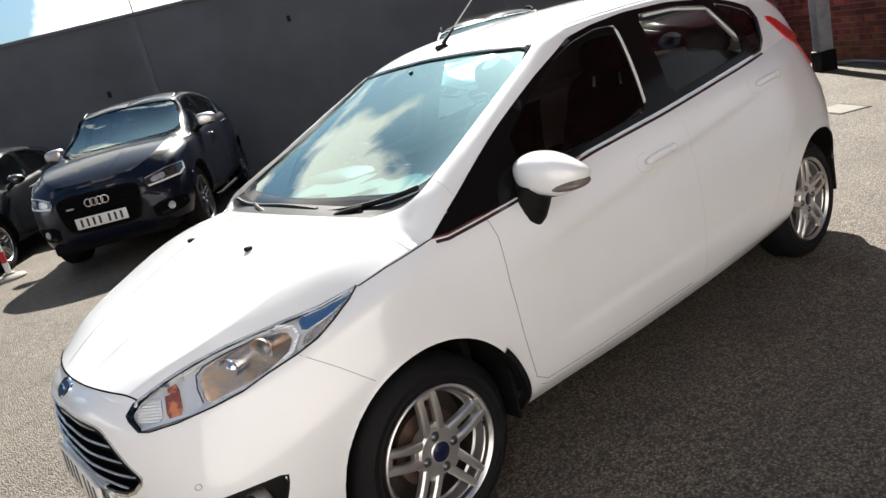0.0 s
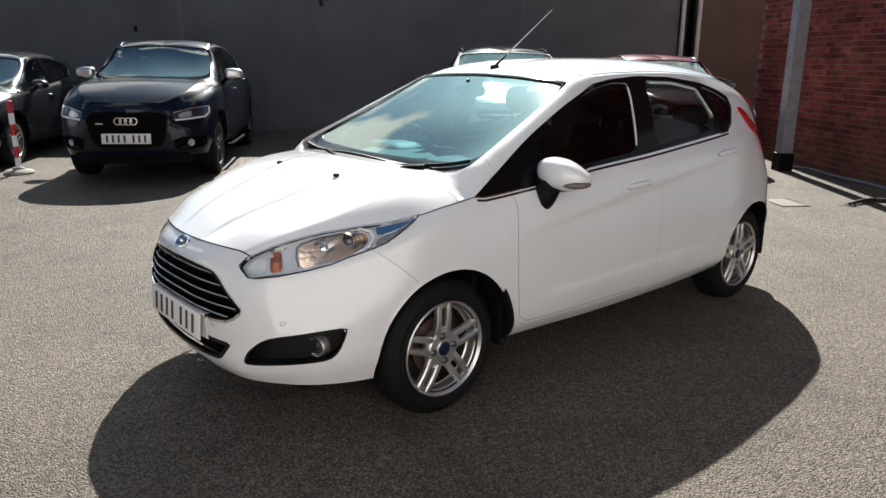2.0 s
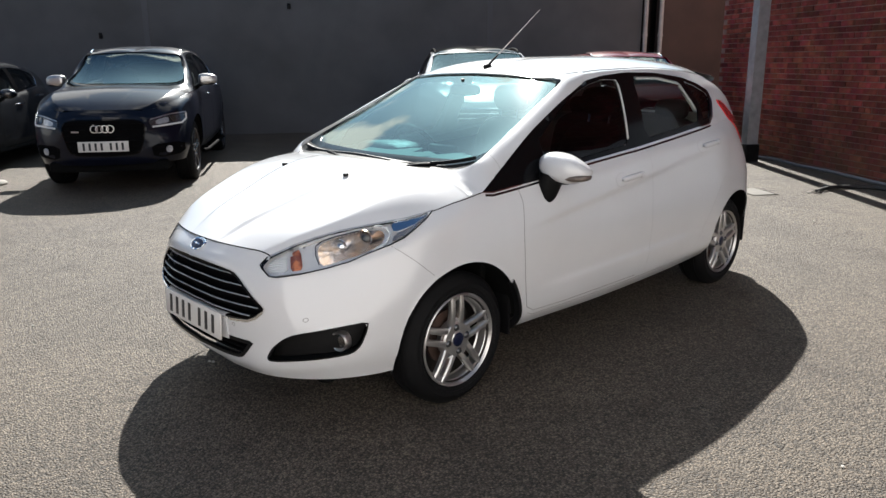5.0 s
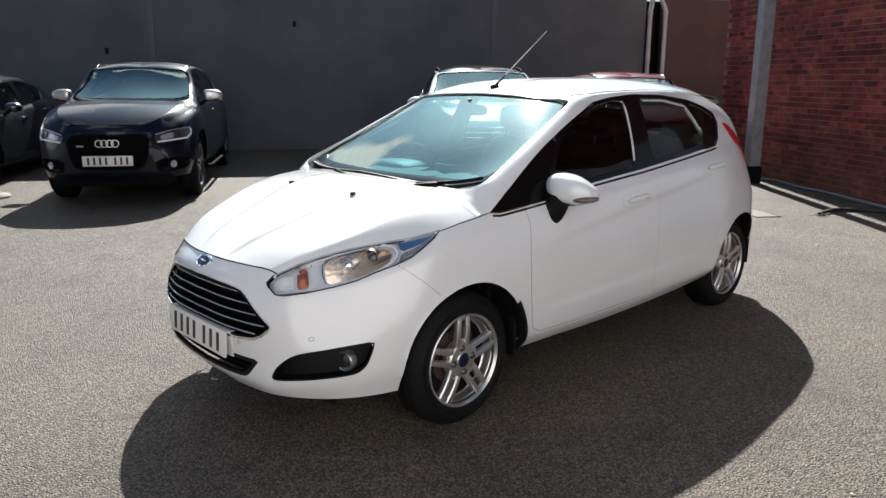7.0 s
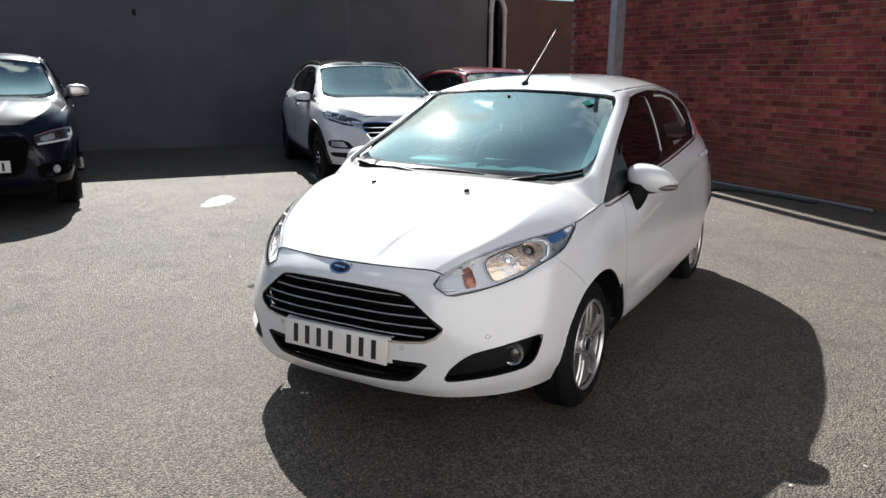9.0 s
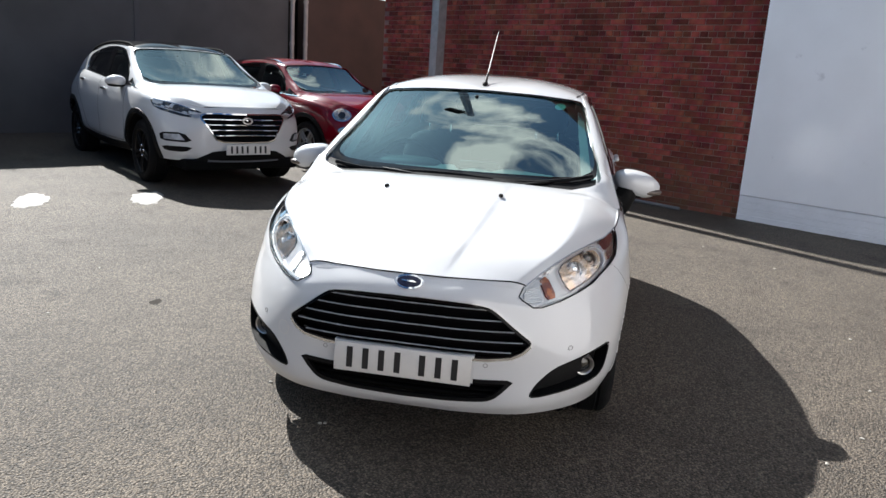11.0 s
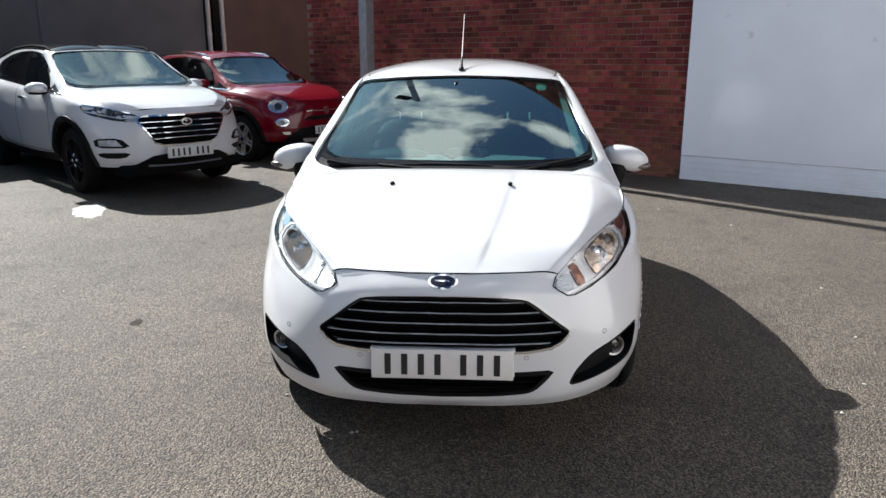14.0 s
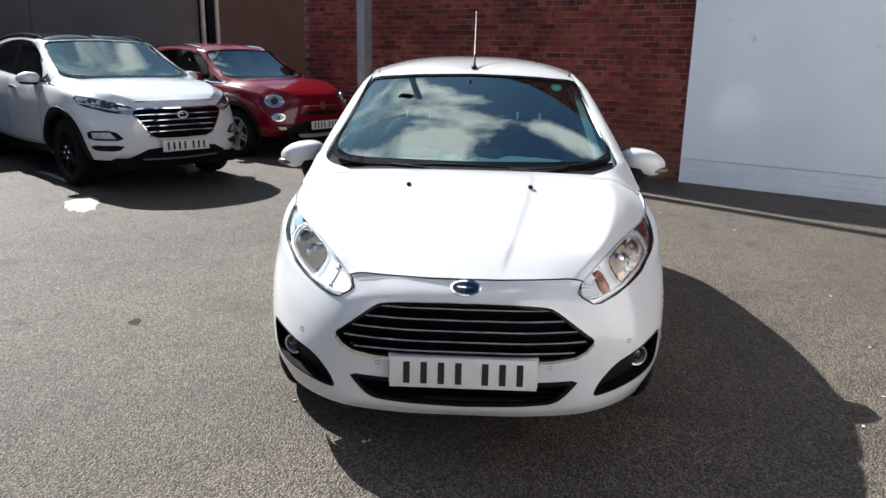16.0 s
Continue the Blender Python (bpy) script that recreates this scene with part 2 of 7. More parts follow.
def patchy(m, one, other, scale):
    """Lets two colours meet in soft-edged patches."""
    n, l = m.node_tree.nodes, m.node_tree.links
    tc, no, rp = n.new("ShaderNodeTexCoord"), n.new("ShaderNodeTexNoise"), n.new("ShaderNodeValToRGB")
    no.inputs["Scale"].default_value, no.inputs["Detail"].default_value = scale, 3.0
    rp.color_ramp.elements[0].position, rp.color_ramp.elements[1].position = 0.46, 0.54
    rp.color_ramp.elements[0].color, rp.color_ramp.elements[1].color = (*one, 1), (*other, 1)
    l.new(tc.outputs["Object"], no.inputs["Vector"])
    l.new(no.outputs["Fac"], rp.inputs["Fac"])
    l.new(rp.outputs["Color"], n["Principled BSDF"].inputs["Base Color"])


facets(M_BOWLREFLECT, 42, 0.07)
# Grey and gold patches paint in what the bowl would mirror.
patchy(M_BOWLREFLECT, (0.66, 0.62, 0.62), (0.74, 0.58, 0.46), 22)
patchy(M_AMBER, (0.20, 0.055, 0.035), (0.55, 0.19, 0.085), 26)
ribs(M_RIBBED, 45, 0.6)


def tint_islands(m, amount):
    """Varies the colour from piece to piece of a joined mesh."""
    n, l = m.node_tree.nodes, m.node_tree.links
    p = n["Principled BSDF"]
    src = p.inputs["Base Color"].links[0].from_socket
    g, hs, mr = n.new("ShaderNodeNewGeometry"), n.new("ShaderNodeHueSaturation"), n.new("ShaderNodeMapRange")
    mr.inputs["To Min"].default_value, mr.inputs["To Max"].default_value = 1 - amount, 1 + amount
    l.new(g.outputs["Random Per Island"], mr.inputs["Value"])
    l.new(mr.outputs["Result"], hs.inputs["Value"])
    l.new(src, hs.inputs["Color"])
    l.new(hs.outputs["Color"], p.inputs["Base Color"])


tint_islands(M_BRICKS, 0.46)


def weather(m):
    """Brings hue drift from brick to brick, sooty clouds over the wall, and mossy damp low down."""
    n, l = m.node_tree.nodes, m.node_tree.links
    p = n["Principled BSDF"]
    src = p.inputs["Base Color"].links[0].from_socket
    g = n.new("ShaderNodeNewGeometry")
    hue, soot, fleck = n.new("ShaderNodeTexNoise"), n.new("ShaderNodeTexNoise"), n.new("ShaderNodeTexNoise")
    hue.inputs["Scale"].default_value, soot.inputs["Scale"].default_value, fleck.inputs["Scale"].default_value = 6.0, 0.9, 14.0
    soot.inputs["Detail"].default_value = 7
    for z in (hue, soot, fleck):
        l.new(g.outputs["Position"], z.inputs["Vector"])
    hs, mh = n.new("ShaderNodeHueSaturation"), n.new("ShaderNodeMapRange")
    mh.inputs["From Min"].default_value, mh.inputs["From Max"].default_value = 0.3, 0.7
    mh.inputs["To Min"].default_value, mh.inputs["To Max"].default_value = 0.478, 0.518
    l.new(hue.outputs["Fac"], mh.inputs["Value"])
    l.new(mh.outputs["Result"], hs.inputs["Hue"])
    l.new(src, hs.inputs["Color"])
    rs = n.new("ShaderNodeValToRGB")
    rs.color_ramp.elements[0].position, rs.color_ramp.elements[1].position = 0.36, 0.62
    rs.color_ramp.elements[0].color, rs.color_ramp.elements[1].color = (0.70, 0.68, 0.70, 1), (1.08, 1.06, 1.04, 1)
    l.new(soot.outputs["Fac"], rs.inputs["Fac"])
    mu = n.new("ShaderNodeMixRGB")
    mu.blend_type = "MULTIPLY"
    mu.inputs["Fac"].default_value = 1.0
    l.new(hs.outputs["Color"], mu.inputs["Color1"])
    l.new(rs.outputs["Color"], mu.inputs["Color2"])
    sep, damp, mul = n.new("ShaderNodeSeparateXYZ"), n.new("ShaderNodeMapRange"), n.new("ShaderNodeMath")
    l.new(g.outputs["Position"], sep.inputs["Vector"])
    damp.inputs["From Min"].default_value, damp.inputs["From Max"].default_value = 0.95, 0.0
    l.new(sep.outputs["Z"], damp.inputs["Value"])
    mul.operation = "MULTIPLY"
    l.new(damp.outputs["Result"], mul.inputs[0])
    l.new(soot.outputs["Fac"], mul.inputs[1])
    moss = n.new("ShaderNodeMixRGB")
    moss.inputs["Color2"].default_value = (0.105, 0.078, 0.048, 1)
    l.new(mul.outputs["Value"], moss.inputs["Fac"])
    l.new(mu.outputs["Color"], moss.inputs["Color1"])
    l.new(moss.outputs["Color"], p.inputs["Base Color"])


weather(M_BRICKS)
weather(M_BRICK)
weather(M_MORTAR)
M_CLAD = mat("grey_wall", (0.089, 0.091, 0.100), 0.65, var=0.30, scale=1.1, bump=0.1, bump_scale=60)
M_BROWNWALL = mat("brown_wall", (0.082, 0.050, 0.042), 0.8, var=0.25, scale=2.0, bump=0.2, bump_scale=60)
M_PANEL = mat("white_panel", (0.86, 0.89, 0.96), 0.10, spec=0.6, var=0.06, scale=1.2, bump=0.05, bump_scale=3)
M_PAINTEDBRICK = mat("white_painted_brick", (0.80, 0.83, 0.90), 0.45, var=0.08, scale=3, bump=0.25, bump_scale=50)


def smudges(m, scale, low, high, shade):
    """Scattered darker marks."""
    n, l = m.node_tree.nodes, m.node_tree.links
    p = n["Principled BSDF"]
    src = p.inputs["Base Color"].links[0].from_socket
    tc, no, rp, mx = n.new("ShaderNodeTexCoord"), n.new("ShaderNodeTexNoise"), n.new("ShaderNodeValToRGB"), n.new("ShaderNodeMixRGB")
    no.inputs["Scale"].default_value, no.inputs["Detail"].default_value, no.inputs["Roughness"].default_value = scale, 4.0, 0.55
    rp.color_ramp.elements[0].position, rp.color_ramp.elements[1].position = low, high
    rp.color_ramp.elements[0].color, rp.color_ramp.elements[1].color = (1, 1, 1, 1), (*shade, 1)
    mx.blend_type = "MULTIPLY"
    mx.inputs["Fac"].default_value = 1.0
    l.new(tc.outputs["Object"], no.inputs["Vector"])
    l.new(no.outputs["Fac"], rp.inputs["Fac"])
    l.new(src, mx.inputs["Color1"])
    l.new(rp.outputs["Color"], mx.inputs["Color2"])
    l.new(mx.outputs["Color"], p.inputs["Base Color"])


smudges(M_PANEL, 3.2, 0.67, 0.75, (0.72, 0.72, 0.74))
M_GALV = mat("galvanised", (0.42, 0.44, 0.46), 0.45, metal=0.6, var=0.22, scale=10)
M_PIPE = mat("pale_pipe", (0.46, 0.42, 0.40), 0.5, var=0.2, scale=8)
M_HOSE = mat("hose", (0.02, 0.02, 0.021), 0.55)
M_GREYHOSE = mat("grey_conduit", (0.13, 0.135, 0.15), 0.6)
M_REDPLASTIC = mat("red_plastic", (0.45, 0.02, 0.02), 0.45)
M_WHITEPLASTIC = mat("white_plastic", (0.75, 0.74, 0.72), 0.45)
M_PLASTER = mat("pale_plaster", (0.74, 0.725, 0.71), 0.9, var=0.15, scale=2, bump=0.2, bump_scale=60)
M_SOUTHWALL = mat("bounce_wall", (0.70, 0.675, 0.67), 0.9, var=0.18, scale=1.5, bump=0.2, bump_scale=60)
M_CONCRETE = mat("concrete", (0.25, 0.235, 0.21), 0.9, var=0.2, scale=12, bump=0.3, bump_scale=80)
M_PALEPATCH = mat("pale_patch", (0.285, 0.27, 0.25), 0.75, var=0.35, scale=15, bump=0.2, bump_scale=60)
M_GRIT = mat("grit", (0.40, 0.38, 0.34), 0.8, var=0.2, scale=40)
M_STICKER = mat("sticker_green", (0.25, 0.55, 0.45), 0.5)
M_SLAB = mat("pale_slab", (0.15, 0.14, 0.122), 0.85, var=0.2, scale=14, bump=0.3, bump_scale=70)
M_COPING = mat("coping", (0.12, 0.12, 0.125), 0.7, var=0.2)
M_PATCH = mat("tar_patch", (0.045, 0.040, 0.035), 0.95, spec=0.05, var=0.3, scale=20, bump=0.4, bump_scale=120)


# ---- mesh helpers ----
def mesh_from(name, bm, material, smooth=True, sharp=40):
    me = bpy.data.meshes.new(name)
    bm.normal_update()
    for f in bm.faces:
        f.smooth = smooth
    if smooth:
        lim = radians(sharp)
        for e in bm.edges:
            if len(e.link_faces) == 2 and e.calc_face_angle(0) > lim:
                e.smooth = False
    bm.to_mesh(me)
    bm.free()
    if material:
        me.materials.append(material)
    return me


def part(name, bm, material, parent=None, label="", smooth=True, sharp=40):
    ob = new(name, mesh_from(name, bm, material, smooth, sharp))
    if parent:
        ob.parent = parent
    if label:
        tagged(ob, label)
    return ob


def even_shade(ob, rounds=25):
    """Evens out the shading of a pane, so that it mirrors as one smooth sheet."""
    me = ob.data
    n = np.array([v.normal[:] for v in me.vertices])
    e = np.array([ed.vertices[:] for ed in me.edges])
    for _ in range(rounds):
        total = n.copy()
        np.add.at(total, e[:, 0], n[e[:, 1]])
        np.add.at(total, e[:, 1], n[e[:, 0]])
        n = total / np.linalg.norm(total, axis=1, keepdims=True)
    me.normals_split_custom_set_from_vertices([tuple(v) for v in n])
    return ob


def box(bm, lo, hi, m=None, bevel=0.0):
    r = bmesh.ops.create_cube(bm, size=1)
    lo, hi = Vector(lo), Vector(hi)
    bmesh.ops.scale(bm, vec=hi - lo, verts=r["verts"])
    bmesh.ops.translate(bm, vec=(lo + hi) / 2, verts=r["verts"])
    vs = r["verts"]
    if bevel:
        es = list({e for v in vs for e in v.link_edges})
        g = bmesh.ops.bevel(bm, geom=es, offset=bevel, segments=2, affect="EDGES", profile=0.5)
        vs = list({v for f in g["faces"] for v in f.verts} | {v for v in vs if v.is_valid})
    if m is not None:
        bmesh.ops.transform(bm, matrix=m, verts=vs)
    return bm


def tube(bm, pts, radius, sides=8, caps=True):
    pts = [Vector(p) for p in pts]
    rad = radius if isinstance(radius, (list, tuple)) else [radius] * len(pts)
    rings, ref = [], Vector((0, 0, 1))
    for i, p in enumerate(pts):
        t = (pts[min(i + 1, len(pts) - 1)] - pts[max(i - 1, 0)]).normalized()
        if abs(t.dot(ref)) > 0.95:
            ref = Vector((1, 0, 0)) if abs(t.x) < 0.9 else Vector((0, 1, 0))
        a = t.cross(ref).normalized()
        b = t.cross(a)
        rings.append([bm.verts.new(p + rad[i] * (math.cos(2 * math.pi * k / sides) * a + math.sin(2 * math.pi * k / sides) * b)) for k in range(sides)])
    for r0, r1 in zip(rings, rings[1:]):
        for k in range(sides):
            bm.faces.new((r0[k], r0[(k + 1) % sides], r1[(k + 1) % sides], r1[k]))
    if caps:
        bm.faces.new(rings[0][::-1])
        bm.faces.new(rings[-1])
    return bm


def lathe(bm, profile, m, sides=48, closed=False):
    """Profile of (radius, along), turned about the local z axis and posed by m."""
    rings = []
    for r, z in profile:
        rings.append([bm.verts.new(m @ Vector((r * math.cos(2 * math.pi * k / sides), r * math.sin(2 * math.pi * k / sides), z))) for k in range(sides)])
    pairs = list(zip(rings, rings[1:])) + ([(rings[-1], rings[0])] if closed else [])
    for r0, r1 in pairs:
        for k in range(sides):
            bm.faces.new((r0[k], r0[(k + 1) % sides], r1[(k + 1) % sides], r1[k]))
    return bm


def blob(bm, centre, size, m=None, power=2.6, n=20):
    """A rounded block: a superellipsoid."""
    def f(v):
        return math.copysign(abs(v) ** (2 / power), v)
    rows = []
    for i in range(n + 1):
        a = -math.pi / 2 + math.pi * i / n
        rows.append([])
        for k in range(2 * n):
            b = math.pi * k / n
            p = Vector((size[0] * f(math.cos(a)) * f(math.cos(b)), size[1] * f(math.cos(a)) * f(math.sin(b)), size[2] * f(math.sin(a))))
            p = (m @ p if m else p) + Vector(centre)
            rows[-1].append(bm.verts.new(p))
    for r0, r1 in zip(rows, rows[1:]):
        for k in range(2 * n):
            bm.faces.new((r0[k], r0[(k + 1) % (2 * n)], r1[(k + 1) % (2 * n)], r1[k]))
    bmesh.ops.remove_doubles(bm, verts=bm.verts, dist=1e-5)
    return bm


# ---- the yard ----
U = Vector((0.555, 0.832, 0))        # along the brick wall, towards the grey wall
V = Vector((0.832, -0.555, 0))       # towards the brick wall
WALL_U, BRICK_V, BRICK_END = 10.55, 6.55, 7.95


def uv(u, v, z=0.0):
    return U * u + V * v + Vector((0, 0, z))


def ground_z(x, y):
    u, v = x * U.x + y * U.y, x * V.x + y * V.y
    rise = 0.021 * max(0.0, u - 2.0) if u < 40 else 0.8
    return rise * (1.0 if v < 2 else max(0.25, 1 - (v - 2) / 6))


def flat_block(name, corners, z0, z1, material, label="", kind="structure", category=""):
    """An upright block over a four-cornered plan given in yard places."""
    bm = bmesh.new()
    lo = [bm.verts.new(uv(u, v, z0)) for u, v in corners]
    hi = [bm.verts.new(uv(u, v, z1)) for u, v in corners]
    k = len(corners)
    bm.faces.new(lo[::-1])
    bm.faces.new(hi)
    for i in range(k):
        bm.faces.new((lo[i], lo[(i + 1) % k], hi[(i + 1) % k], hi[i]))
    bmesh.ops.recalc_face_normals(bm, faces=bm.faces)
    return tagged(part(name, bm, material, smooth=False), label, category, kind=kind)


def build_ground():
    bm = bmesh.new()
    xs = np.concatenate([[-600, -120, -40], np.arange(-16, 24.1, 0.8), [50, 140, 600]])
    g = [[bm.verts.new((x, y, ground_z(x, y))) for y in xs] for x in xs]
    for i in range(len(xs) - 1):
        for j in range(len(xs) - 1):
            bm.faces.new((g[i][j], g[i + 1][j], g[i + 1][j + 1], g[i][j + 1]))
    return tagged(part("ground", bm, M_ASPHALT), "worn sunlit grey-brown tarmac of a walled yard", "ground", kind="structure")


build_ground()
wall_grey = flat_block("wall_north", [(WALL_U, -30), (WALL_U, 6.3), (WALL_U + 0.3, 6.3), (WALL_U + 0.3, -30)], -0.2, 3.06, M_CLAD, "tall dark grey painted boundary wall in shade", category="wall")
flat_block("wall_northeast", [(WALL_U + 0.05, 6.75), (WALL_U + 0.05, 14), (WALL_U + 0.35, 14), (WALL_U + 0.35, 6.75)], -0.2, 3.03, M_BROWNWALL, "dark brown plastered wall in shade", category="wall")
# The gap's shade is put in as a black sheet behind it.
flat_block("recess_shade", [(WALL_U + 0.32, 6.28), (WALL_U + 0.32, 6.77), (WALL_U + 0.5, 6.77), (WALL_U + 0.5, 6.28)], -0.2, 3.0, M_GLOSSBLACK, "black sheet standing for the shade in a gap between two walls", category="wall")
# Plain walls that close the yard behind the camera.
flat_block("wall_southwest", [(-6.6, -24), (-6.6, -5), (-7.0, -5), (-7.0, -24)], -0.2, 3.0, M_BROWNWALL, "plain brown wall closing the yard", category="wall")
# Unseen; pale and near so that it bounces sunlight onto the hatchback.
flat_block("wall_south", [(-6.6, -5), (-6.6, 6.4), (-7.0, 6.4), (-7.0, -5)], -0.2, 4.8, M_SOUTHWALL, "unseen plain pale wall closing the yard, added to bounce sunlight", category="wall")
flat_block("wall_west", [(-7.0, -24), (WALL_U, -24), (WALL_U, -24.3), (-7.0, -24.3)], -0.2, 3.0, M_PLASTER, "plain pale wall closing the yard", category="wall")


# ---- car building ----
from mathutils.bvhtree import BVHTree
from mathutils.geometry import delaunay_2d_cdt


def hermite(pts, params, at):
    """A smooth curve through pts at the given params, at new params."""
    pts, params, at = np.asarray(pts, float), np.asarray(params, float), np.asarray(at, float)
    n = len(params)
    d = np.diff(pts, axis=0) / np.diff(params).reshape((-1,) + (1,) * (pts.ndim - 1))
    h = np.diff(params)
    tan = np.empty_like(pts)
    tan[0], tan[-1] = d[0], d[-1]
    for i in range(1, n - 1):
        tan[i] = (d[i - 1] * h[i] + d[i] * h[i - 1]) / (h[i - 1] + h[i])
    k = np.clip(np.searchsorted(params, at, side="right") - 1, 0, n - 2)
    t = ((at - params[k]) / h[k]).reshape((-1,) + (1,) * (pts.ndim - 1))
    hk = h[k].reshape(t.shape)
    return ((2 * t**3 - 3 * t**2 + 1) * pts[k] + (t**3 - 2 * t**2 + t) * hk * tan[k] + (-2 * t**3 + 3 * t**2) * pts[k + 1] + (t**3 - t**2) * hk * tan[k + 1])


def loft(loops, ns, nr):
    """Points of a smooth surface through loops of equally many points: an array of nr by ns."""
    a = np.asarray(loops, float)
    ps = np.r_[0, np.cumsum(np.linalg.norm(np.diff(a, axis=1), axis=2).mean(0))]
    a = np.stack([hermite(row, ps, np.linspace(0, ps[-1], ns)) for row in a])
    pr = np.r_[0, np.cumsum(np.linalg.norm(np.diff(a, axis=0), axis=2).mean(1))]
    return hermite(a, pr, np.linspace(0, pr[-1], nr))


def add_grid(bm, pts, flip=False):
    vs = [[bm.verts.new(p) for p in row] for row in pts]
    for r0, r1 in zip(vs, vs[1:]):
        for i in range(len(r0) - 1):
            q = (r0[i], r0[i + 1], r1[i + 1], r1[i])
            bm.faces.new(q[::-1] if flip else q)


def mirrored(pts):
    p = np.array(pts)
    p[..., 1] *= -1
    return p


def chaikin(pts, rounds=2, r=0.2, closed=True):
    pts = [Vector(p) for p in pts]
    for _ in range(rounds):
        out = []
        k = len(pts)
        for i in range(k if closed else k - 1):
            a, b = pts[i], pts[(i + 1) % k]
            out += [a.lerp(b, r), a.lerp(b, 1 - r)]
        pts = out if closed else [pts[0]] + out[1:-1] + [pts[-1]]
        r = 0.25
    return pts


def resample(pts, step, closed=True):
    pts = [Vector(p) for p in pts]
    out = []
    k = len(pts)
    for i in range(k if closed else k - 1):
        a, b = pts[i], pts[(i + 1) % k]
        n = max(1, int(math.ceil((b - a).length / step)))
        out += [a.lerp(b, j / n) for j in range(n)]
    return out if closed else out + [pts[-1]]


def inside(p, poly):
    x, y, c = p[0], p[1], False
    k = len(poly)
    for i in range(k):
        a, b = poly[i], poly[i - 1]
        if (a[1] > y) != (b[1] > y) and x < (b[0] - a[0]) * (y - a[1]) / (b[1] - a[1]) + a[0]:
            c = not c
    return c


def nearest_on(p, poly):
    best, out = 1e9, None
    k = len(poly)
    p = Vector(p)
    for i in range(k):
        a, b = Vector(poly[i - 1]), Vector(poly[i])
        d = b - a
        t = max(0, min(1, (p - a).dot(d) / max(d.length_squared, 1e-12)))
        q = a + d * t
        if (q - p).length < best:
            best, out = (q - p).length, q
    return out


class Way:
    """A direction from which a surface is looked at: d points to the eye, a and b span the view."""

    def __init__(self, d, a=None):
        self.d = Vector(d).normalized()
        self.a = (Vector(a) if a else Vector((0, 0, 1)).cross(self.d)).normalized()
        self.b = self.d.cross(self.a)

    def flat(self, pts):
        return [(Vector(p).dot(self.a), Vector(p).dot(self.b)) for p in pts]


FRONT, REAR, LEFT, RIGHT, ABOVE = Way((-1, 0, 0), (0, 1, 0)), Way((1, 0, 0), (0, 1, 0)), Way((0, -1, 0), (1, 0, 0)), Way((0, 1, 0), (1, 0, 0)), Way((0, 0, 1), (1, 0, 0))
for way in (FRONT, REAR, LEFT, RIGHT):
    way.b = Vector((0, 0, 1))
ABOVE.b = Vector((0, 1, 0))


